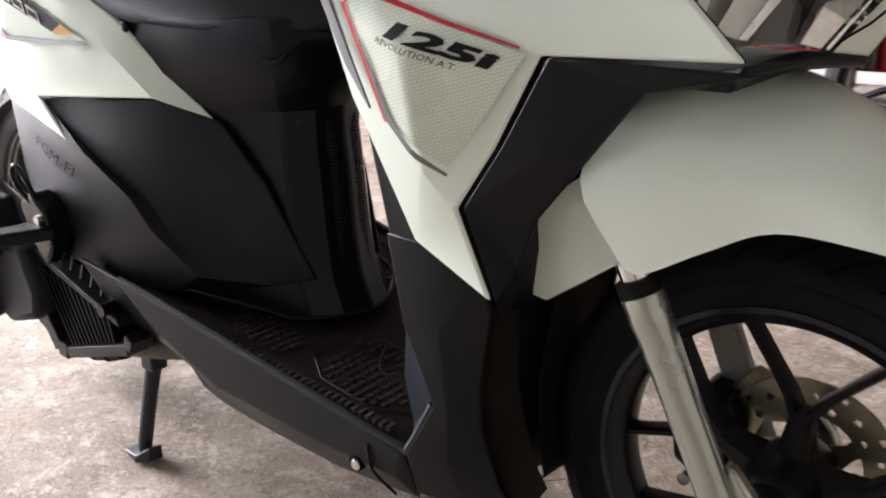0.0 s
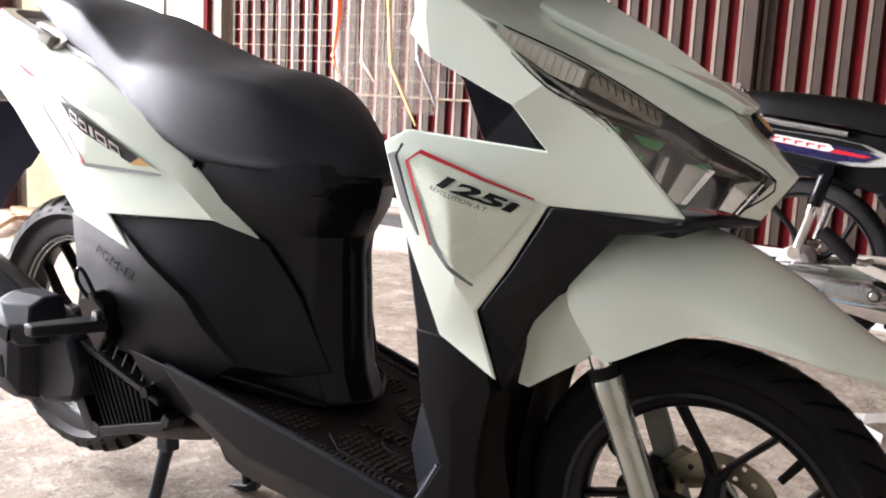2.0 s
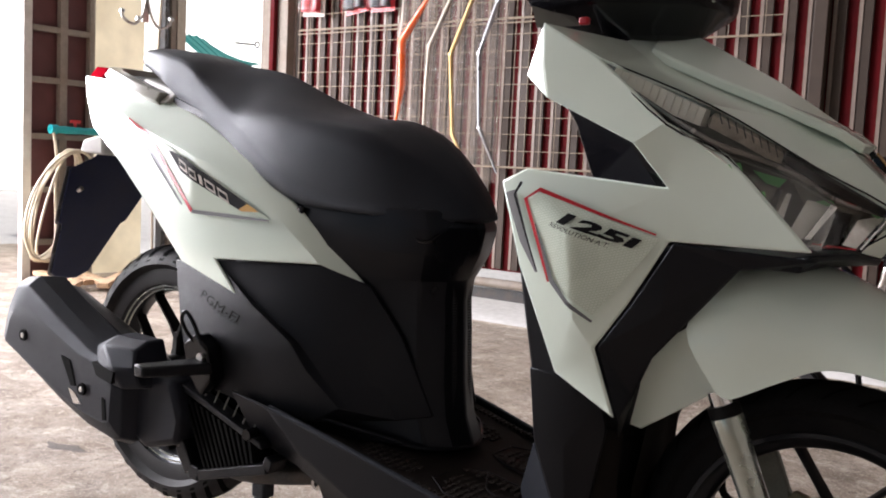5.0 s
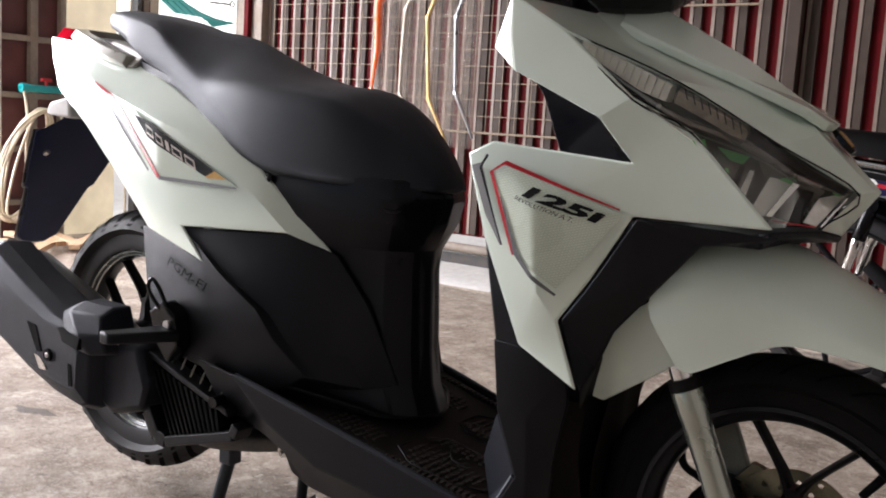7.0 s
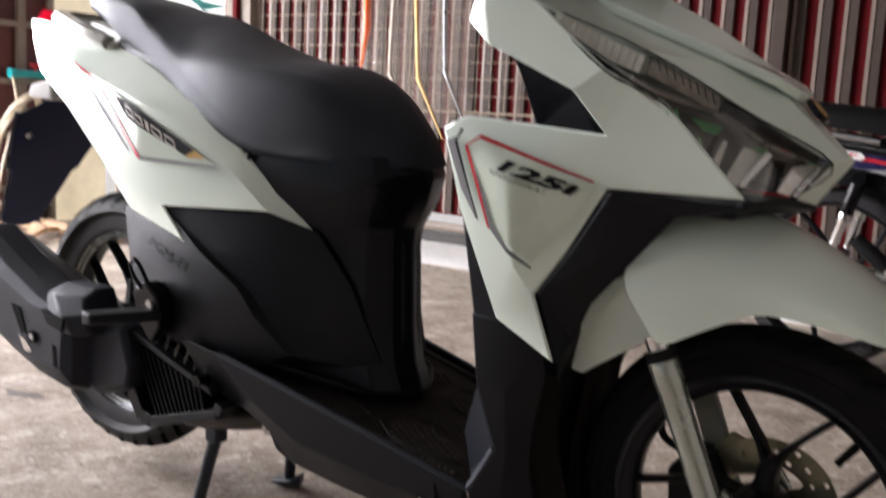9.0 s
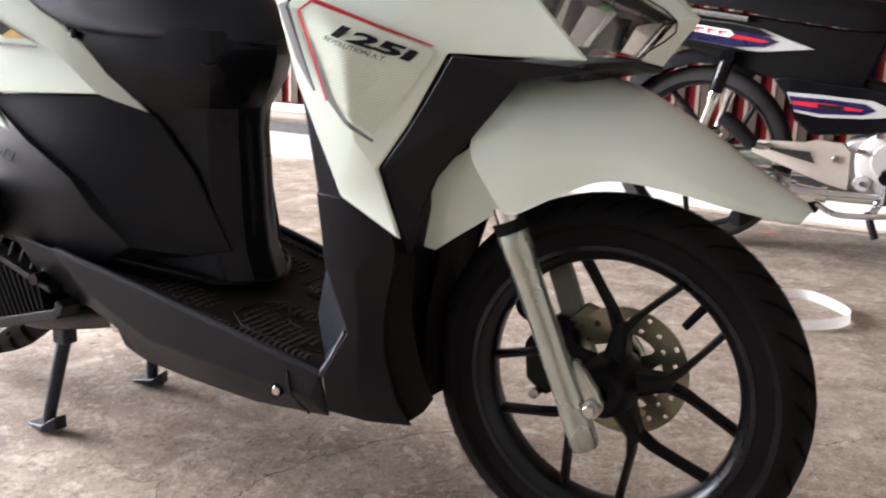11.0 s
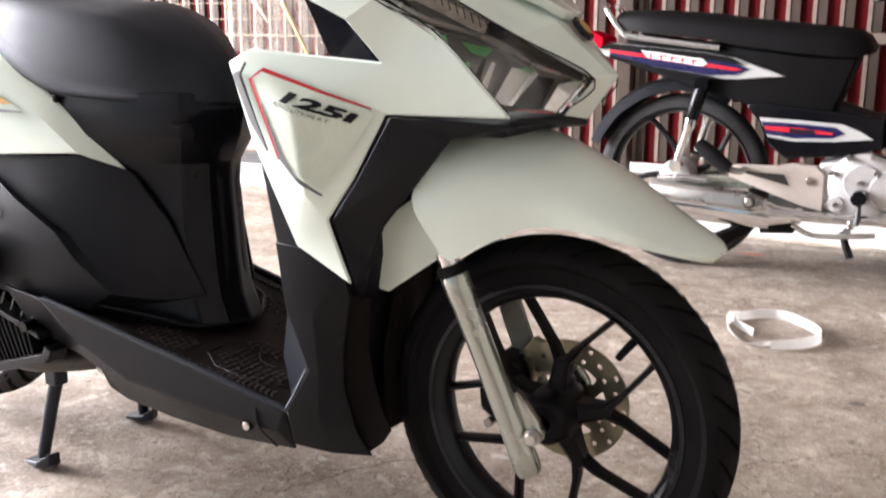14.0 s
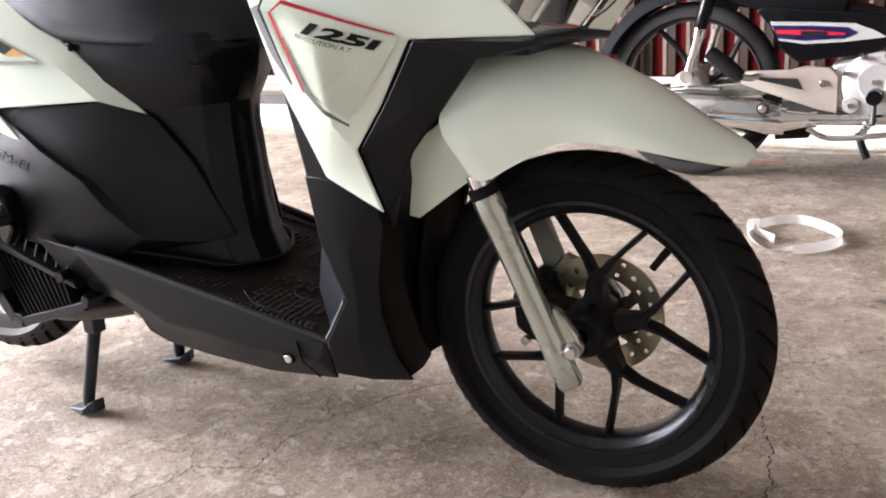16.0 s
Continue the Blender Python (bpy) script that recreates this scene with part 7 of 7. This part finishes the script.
part("well", revolve([(0.012, -0.004), (0.019, -0.003), (0.020, 0.006), (0.012, 0.006)], 18, (-0.114, MY - 0.200, 0.259)), "dark_steel", muff)
part("stand_tube", tube([(0.010, MY - 0.17, 0.197), (0.056, MY - 0.17, 0.173), (0.118, MY - 0.17, 0.171), (0.24, MY - 0.17, 0.186)], 0.008, 12, 4), "bare_metal", moped, "thin bright stand tube")
part("stop_block", loft([[(-0.090, MY - 0.13, 0.190), (-0.090, MY - 0.13, 0.152), (-0.090, MY - 0.07, 0.152), (-0.090, MY - 0.07, 0.190)], [(0.008, MY - 0.13, 0.200), (0.010, MY - 0.13, 0.160), (0.010, MY - 0.07, 0.160), (0.008, MY - 0.07, 0.200)]]), "rubber", moped, "black rubber block", bevel=0.005)
part("passenger_peg", tube([(-0.266, MY - 0.25, 0.435), (-0.215, MY - 0.25, 0.395), (-0.172, MY - 0.25, 0.360)], [0.020, 0.024, 0.020], 14, 3), "rubber", moped, "black rubber passenger peg")
part("peg_bracket", tube([(-0.172, MY - 0.25, 0.360), (-0.150, MY - 0.20, 0.350), (-0.15, MY - 0.10, 0.345)], 0.010, 12, 4), "bare_metal", moped)
part("brake_drum", revolve([(0.0, -0.082), (0.030, -0.082), (0.050, -0.074), (0.056, -0.060), (0.056, 0.0), (0.0, 0.0)], 32, (RX, MY - 0.01, 0.300)), "cast_alloy", moped, "pale alloy brake drum", smooth=40)
part("brake_arm", tube([(-0.42, MY - 0.12, 0.300), (-0.34, MY - 0.125, 0.304), (-0.26, MY - 0.125, 0.302)], [0.010, 0.014, 0.010], 12, 3), "chrome", moped)
part("exhaust_pipe", tube([(0.02, MY - 0.15, 0.220), (0.127, MY - 0.15, 0.222), (0.229, MY - 0.15, 0.226), (0.32, MY - 0.14, 0.222), (0.37, MY - 0.11, 0.245), (0.385, MY - 0.07, 0.30)], 0.0155, 14, 5), "chrome", moped)
part("foot_bar", tube([(0.17, MY - 0.24, 0.205), (0.17, MY - 0.10, 0.195), (0.17, MY + 0.24, 0.205)], 0.011, 12, 4), "chrome", moped)
part("pedal_lever", tube([(0.150, MY - 0.15, 0.185), (0.162, MY - 0.16, 0.150), (0.180, MY - 0.17, 0.112)], 0.011, 10, 4), "gloss_black", moped)
part("peg_rubber", loft([[(-0.235, MY - 0.20, 0.11), (-0.225, MY - 0.20, 0.15), (-0.20, MY - 0.20, 0.15), (-0.19, MY - 0.20, 0.10)], [(-0.14, MY - 0.13, 0.165), (-0.135, MY - 0.13, 0.19), (-0.11, MY - 0.13, 0.185), (-0.11, MY - 0.13, 0.16)]]), "rubber", moped, bevel=0.005)
part("peg_bar", tube([(-0.12, MY - 0.13, 0.175), (-0.02, MY - 0.10, 0.20), (0.10, MY - 0.09, 0.215)], 0.010, 10, 4), "dark_steel", moped)
for sgn in (-1, 1):
    part("fork_leg", tube([(0.66, MY + 0.075 * sgn, 0.72), (FX, MY + 0.075 * sgn, 0.283)], 0.018, 12, 0), "silver_paint", moped)
    part("grip", tube([(0.345, MY + 0.23 * sgn, 0.915), (0.20, MY + 0.33 * sgn, 0.850)], 0.013, 14, 0), "rubber", moped, "black rubber grip")
    part("grip_end", tube([(0.200, MY + 0.33 * sgn, 0.850), (0.188, MY + 0.338 * sgn, 0.845)], 0.010, 12, 0), "chrome", moped)
    part("bar", tube([(0.62, MY, 0.93), (0.50, MY + 0.14 * sgn, 0.965), (0.345, MY + 0.23 * sgn, 0.915)], 0.012, 12, 4), "chrome", moped)
    part("switch", box(0.05, 0.04, 0.045, (0.36, MY + 0.22 * sgn, 0.925)), "red_decal", moped, bevel=0.006)
part("head_cover", loft([[(0.55, MY - 0.06, 0.78), (0.66, MY - 0.05, 0.76), (0.66, MY + 0.05, 0.76), (0.55, MY + 0.06, 0.78)], [(0.55, MY - 0.10, 0.92), (0.70, MY - 0.08, 0.90), (0.70, MY + 0.08, 0.90), (0.55, MY + 0.10, 0.92)], [(0.56, MY - 0.08, 0.99), (0.66, MY - 0.06, 0.99), (0.66, MY + 0.06, 0.99), (0.56, MY + 0.08, 0.99)]]), "matte_black", moped, bevel=0.012)

# ---- things on the gate ----
def wire_grid(x0, x1, z0, z1, cell, y, label):
    g = thing("wire_grid", label, "wire rack", (0, y, 0), "wire racks on the gate")
    nx, nz = round((x1 - x0) / cell), round((z1 - z0) / cell)
    up = across = None
    for i in range(nx + 1):
        if up is None:
            up = ob = part("wire", rod((0, 0, z0), (0, 0, z1), 0.0020, 6), "wire_cream", g)
        else:
            ob = bpy.data.objects.new("wire", up.data)
            scene.collection.objects.link(ob)
            ob.parent = g
        ob.location.x = x0 + (x1 - x0) * i / nx
    for j in range(nz + 1):
        if across is None:
            across = ob = part("wire", rod((x0, -0.005, 0), (x1, -0.005, 0), 0.0020, 6), "wire_cream", g)
        else:
            ob = bpy.data.objects.new("wire", across.data)
            scene.collection.objects.link(ob)
            ob.parent = g
        ob.location.z = z0 + (z1 - z0) * j / nz
    part("frame_wire", rod((x0, -0.006, z0), (x1, -0.006, z0), 0.005, 8), "wire_cream", g)
    for zz in (z0 + (z1 - z0) * 0.62, z0 + (z1 - z0) * 0.62 + 0.018):
        part("frame_wire", rod((x0, -0.008, zz), (x1, -0.008, zz), 0.0035, 8), "wire_cream", g)
    return g


wire_grid(-3.44, -1.62, 0.735, 1.785, 0.075, GATE_Y - 0.035, "cream wire display grid hung on the gate")
wire_grid(-1.45, -0.885, 1.285, 1.885, 0.075, GATE_Y - 0.035, "small cream wire display grid hung on the gate")


def bagged_rod(points, mat, label, top, bottom, x, width, radii=None):
    """A bent rod in a clear hanging sleeve."""
    b = thing("bagged_rod", label, "spare part", (0, GATE_Y - 0.06, 0), "bagged rods on the wire grid")
    pts = [(px, 0.0, pz) for px, pz in points]
    part("rod", tube(pts, radii or [0.007] + [0.0105] * (len(pts) - 2) + [0.005], 12, 0), mat, b, smooth=50)
    for px, pz in points[1:-1]:
        part("joint", revolve([(0.0, -0.010), (0.009, -0.010), (0.0115, 0.0), (0.009, 0.010), (0.0, 0.010)], 14, (px, 0, pz)), mat, b)
    for sgn in (-1, 1):
        rows = []
        for i in range(15):
            f = i / 14
            z = top + (bottom - top) * f
            sway = 0.012 * math.sin(f * 7 + x * 9)
            rows.append([(x + sway + width * (u - 0.5), 0.010 * sgn * math.sin(math.pi * u) + 0.004 * noise.noise((x * 5 + u * 6, f * 9, sgn)), z) for u in (0, 0.2, 0.4, 0.6, 0.8, 1.0)])
        bm = loft(rows, closed=False, caps=False)
        bmesh.ops.solidify(bm, geom=bm.faces, thickness=0.0006)
        film = part("sleeve", bm, "plastic_film", b, "clear crinkled plastic sleeve", smooth=60)
        film.visible_shadow = False
    part("header_card", box(width * 0.8, 0.003, 0.05, (x, 0, top - 0.02)), "packet_card", b, smooth=0)
    return b


bagged_rod([(-2.50, 1.60), (-2.545, 1.545), (-2.715, 1.325), (-2.705, 1.115), (-2.735, 0.914), (-2.69, 0.80)], "orange_rod", "orange bent rod in a clear plastic sleeve", 1.76, 0.66, -2.655, 0.15, [0.006, 0.008, 0.023, 0.021, 0.006, 0.005])
bagged_rod([(-2.37, 1.62), (-2.396, 1.569), (-2.546, 1.293), (-2.555, 1.09), (-2.556, 0.898), (-2.48, 0.80)], "steel_rod", "silver bent rod in a clear plastic sleeve", 1.76, 0.64, -2.50, 0.15)
bagged_rod([(-2.26, 1.58), (-2.295, 1.526), (-2.417, 1.252), (-2.399, 1.052), (-2.384, 0.878), (-2.229, 0.608)], "gold_rod", "gold bent rod in a clear plastic sleeve", 1.76, 0.56, -2.345, 0.16)
bagged_rod([(-2.13, 1.54), (-2.165, 1.482), (-2.254, 1.251), (-2.233, 0.911), (-2.126, 0.708)], "grey_rod", "dark grey bent rod in a clear plastic sleeve", 1.76, 0.66, -2.19, 0.15)


def grip_packet(x, tilt, mat, label):
    p = thing("grip_packet", label, "packet", (x, GATE_Y - 0.05, 1.58), "hanging grip packets")
    p.rotation_euler.y = radians(tilt)
    part("card", box(0.155, 0.003, 0.21, (0, 0.008, 0)), "packet_card" if mat == "packet_red" else "packet_red", p, smooth=0)
    for dx in (-0.036, 0.036):
        part("grip", tube([(dx, -0.016, 0.085), (dx, -0.016, 0.07), (dx, -0.016, -0.07), (dx, -0.016, -0.085)], [0.018, 0.023, 0.023, 0.026], 14, 0), mat, p, smooth=50)
    film = part("blister", box(0.15, 0.05, 0.20, (0, -0.017, 0)), "blister_film", p, smooth=0, bevel=0.012)
    film.visible_shadow = False
    return p


grip_packet(-3.33, 3, "packet_red", "pair of red handlebar grips in a clear packet")
grip_packet(-3.04, -8, "packet_black", "pair of black handlebar grips in a red packet")
grip_packet(-2.86, 0, "packet_black", "pair of black handlebar grips in a red packet")

# ---- things by the side wall ----
tap = thing("tap", "teal plastic water pipe with a red tap handle", "tap", (-4.53, 1.84, 0.82))
part("pipe", tube([(0, -0.12, 0.0), (0, 0.16, 0.0)], 0.020, 14, 0), "teal_plastic", tap)
part("handle", box(0.02, 0.06, 0.018, (0, 0.0, 0.05)), "packet_red", tap, "red handle", bevel=0.004)
part("stem", rod((0, 0, 0), (0, 0, 0.045), 0.008), "packet_red", tap)
part("collar", tube([(0, -0.15, 0.0), (0, -0.11, 0.0)], 0.026, 14, 0), "teal_plastic", tap)
rng = random.Random(5)
hose_pts = [(-4.52, 1.70, 0.82), (-4.51, 1.71, 0.74), (-4.50, 1.715, 0.62), (-4.49, 1.70, 0.50)]
for turn in range(6):
    wide, low, lean = 0.075 + 0.022 * turn, 0.10 + 0.022 * rng.random(), 0.04 * rng.random()
    for q in range(10):
        a = 2 * math.pi * q / 10 + 2.4
        z = 0.5 * (0.70 + low) + 0.5 * (0.70 - low) * math.cos(a)
        hose_pts.append((-4.50 + 0.012 * turn + 0.02 * rng.random(), 1.77 - 0.30 * (0.70 - z) + lean + wide * math.sin(a), z + 0.015 * rng.random()))
hose = link_mesh("garden_hose", tube(hose_pts, 0.0078, 8, 4), "hose")
tagged(hose, "pale cream hose coiled on the frame", "hose")


def link_chain(x, y, z0, z1):
    bm = bmesh.new()
    n = int((z1 - z0) / 0.03)
    for i in range(n):
        z = z0 + (i + 0.5) * 0.03
        pts = []
        for q in range(9):
            a = 2 * math.pi * q / 8
            u, w = 0.010 * math.cos(a), 0.019 * math.sin(a)
            pts.append((x + (u if i % 2 else 0), y + (0 if i % 2 else u), z + w))
        tube(pts, 0.0032, 6, 0, bm, caps=False)
    return bm


chain = link_mesh("chain", link_chain(-4.14, 2.14, 0.02, 2.4), "dark_steel")
tagged(chain, "rusty steel chain hanging by the opening", "chain")
rope = link_mesh("rope", tube([(-4.12, 2.06, 0.01), (-4.11, 2.05, 1.0), (-4.13, 2.15, 2.4)], 0.007, 8), "rope")
tagged(rope, "thin brown rope hanging by the opening", "rope")
hooks = thing("hook_rack", "bright metal hooks with round ends", "hook", (-4.1, 1.97, 1.42))
for sgn in (-1, 1):
    part("hook", tube([(0.01, 0.0, 0.12), (0.015, 0.03 * sgn, 0.02), (0.015, 0.08 * sgn, -0.03), (0.015, 0.14 * sgn, -0.01), (0.015, 0.155 * sgn, 0.02)], 0.008, 10, 5), "bare_metal", hooks)
    part("knob", revolve([(0.0, -0.014), (0.010, -0.012), (0.015, 0.0), (0.010, 0.012), (0.0, 0.014)], 14, (0.015, 0.155 * sgn, 0.028)), "bare_metal", hooks)
part("knob", revolve([(0.0, -0.014), (0.010, -0.012), (0.015, 0.0), (0.010, 0.012), (0.0, 0.014)], 14, (0.02, -0.06, 0.0)), "bare_metal", hooks)
part("backplate", box(0.01, 0.04, 0.16, (0, 0, 0.07)), "bare_metal", hooks, bevel=0.002)
ring_pull = thing("latch_ring", "small dark steel latch ring on the post", "latch", (-3.74, GATE_Y - 0.06, 1.34))
part("ring", tube([(0.016 * math.cos(a), 0, 0.016 * math.sin(a)) for a in (2 * math.pi * q / 12 for q in range(13))], 0.004, 8, 0), "dark_steel", ring_pull)
part("arm", rod((-0.20, 0.02, 0.02), (-0.015, 0, 0), 0.005), "dark_steel", ring_pull)
for i in range(7):
    a = rng.uniform(-0.6, 0.6)
    L = rng.uniform(0.25, 0.6)
    w = link_mesh("wood_scrap", box(rng.uniform(0.04, 0.07), L, 0.025), "wood_scrap", smooth=0, bevel=0.003, at=pose(-4.05 + rng.uniform(-0.25, 0.2), 1.55 + rng.uniform(-0.25, 0.35), 0.014 + 0.026 * (i // 3), 0, 0, math.degrees(a) + 60))
    tagged(w, "weathered piece of scrap timber on the floor", "wood", "scrap timber by the wall")
awning = thing("awning", "teal sheet awning outside the opening", "awning", (-7.0, 4.5, 0.0))
bm = bmesh.new()
rows = []
for i in range(9):
    for f, dz in ((0.0, 0.0), (0.62, 0.0), (0.70, 0.012), (0.92, 0.012)):
        y = -0.08 + (i + f) * 0.085
        rows.append([(0, y, 1.81 - max(0, y - 0.2) * 0.52 + dz), (0.35, y, 1.60 + dz * 0.5)])
loft(rows, closed=False, caps=False, bm=bm)
bmesh.ops.solidify(bm, geom=bm.faces, thickness=0.006)
part("sheet", bm, "teal_sheet", awning, smooth=0)
for dx, dy in ((-0.12, 0.0), (-0.12, 0.6)):
    part("pole", rod((dx, dy, -0.13), (dx, dy, 1.80 - max(0, dy - 0.2) * 0.52 + dx * 0.2), 0.02, 10), "steel_frame", awning)

# ---- things on the floor ----
def standing_strip(bm, base, heights, lean):
    """A thin strip on edge along a smooth line on the floor; heights and lean run along it."""
    pts = smooth_path([(x, y, floor_z(x, y) + 0.002) for x, y in base], 8)
    rows = []
    for i, q in enumerate(pts):
        f = i / (len(pts) - 1) * (len(heights) - 1)
        k = min(int(f), len(heights) - 2)
        h = heights[k] + (heights[k + 1] - heights[k]) * (f - k)
        c = lean[k] + (lean[k + 1] - lean[k]) * (f - k)
        d = (pts[min(i + 1, len(pts) - 1)] - pts[max(i - 1, 0)]).normalized()
        n = Vector((-d.y, d.x, 0))
        rows.append([q, q + n * h * math.sin(c) + Vector((0, 0, h * math.cos(c)))])
    loft(rows, closed=False, caps=False, bm=bm)


bm = bmesh.new()
standing_strip(bm, [(-0.047, 1.392), (-0.003, 1.434), (0.061, 1.448), (0.133, 1.392), (0.174, 1.325), (0.167, 1.262), (0.124, 1.209), (0.075, 1.178)], [0.022, 0.026, 0.028, 0.028, 0.026], [0.2, 0.1, -0.1, 0.0, 0.1])
standing_strip(bm, [(-0.045, 1.396), (-0.060, 1.350), (-0.050, 1.290), (0.005, 1.209), (0.078, 1.176)], [0.026, 0.034, 0.026, 0.018, 0.012], [0.1, -0.1, -0.2, -0.9, -1.3])
standing_strip(bm, [(0.020, 1.196), (0.060, 1.205), (0.098, 1.262)], [0.010, 0.022, 0.004], [-0.9, -0.6, -0.3])
standing_strip(bm, [(-0.050, 1.350), (-0.030, 1.318), (0.017, 1.264)], [0.024, 0.020, 0.022], [0.1, 0.0, 0.1])
bmesh.ops.solidify(bm, geom=bm.faces, thickness=0.0010)
band_ring = link_mesh("plastic_band", bm, "paper", smooth=50)
tagged(band_ring, "loop of white plastic strapping band on the floor", "band")
bm = bmesh.new()
n = 10
g = [[bm.verts.new((0.30 + 0.17 * i / n + 0.02 * math.sin(j), 1.50 + 0.17 * j / n, 0.006 + 0.030 * max(0, noise.noise((i * 0.35, j * 0.35, 2))) + 0.02 * (j / n) ** 3)) for i in range(n + 1)] for j in range(n + 1)]
for j in range(n):
    for i in range(n):
        if not (i < 3 and j > 6):
            bm.faces.new((g[j][i], g[j][i + 1], g[j + 1][i + 1], g[j + 1][i]))
bmesh.ops.solidify(bm, geom=bm.faces, thickness=0.0006)
sheet = link_mesh("paper_sheet", bm, "paper", smooth=50)
tagged(sheet, "crumpled white paper sheet on the floor", "paper")
bm = bmesh.new()
ring = [(0.301 + 0.015 * math.cos(a) * (1 + 0.2 * math.sin(2.3 * a)), 0.913 + 0.016 * math.sin(a)) for a in (2 * math.pi * q / 14 for q in range(14))]
edge = [bm.verts.new((px, py, floor_z(px, py) + 0.0004)) for px, py in ring]
crown = [bm.verts.new((0.301 + (px - 0.301) * 0.7, 0.913 + (py - 0.913) * 0.7, floor_z(px, py) + 0.0022)) for px, py in ring]
for q in range(14):
    bm.faces.new((edge[q], edge[(q + 1) % 14], crown[(q + 1) % 14], crown[q]))
bm.faces.new(crown)
blot = link_mesh("gum_spot", bm, "dark_stain", smooth=0)
tagged(blot, "dark flattened spot on the floor", "spot")
# dark chip in the concrete, drawn as a low raised spot
bm = bmesh.new()
ring = [(-1.815 + 0.068 * math.cos(a) * (1 + 0.25 * math.sin(3.1 * a)), 0.094 + 0.020 * math.sin(a) * (1 + 0.4 * math.cos(4.3 * a)) + 0.012 * math.cos(a)) for a in (2 * math.pi * q / 18 for q in range(18))]
edge = [bm.verts.new((px, py, floor_z(px, py) + 0.0006)) for px, py in ring]
crown = [bm.verts.new((-1.815 + (px + 1.815) * 0.6, 0.094 + (py - 0.094) * 0.6, floor_z(px, py) + 0.0024)) for px, py in ring]
for q in range(18):
    bm.faces.new((edge[q], edge[(q + 1) % 18], crown[(q + 1) % 18], crown[q]))
bm.faces.new(crown)
chip = link_mesh("mortar_crumb", bm, "dark_stain", smooth=0)
tagged(chip, "rough brown raised spot standing for a chip in the floor", "spot")
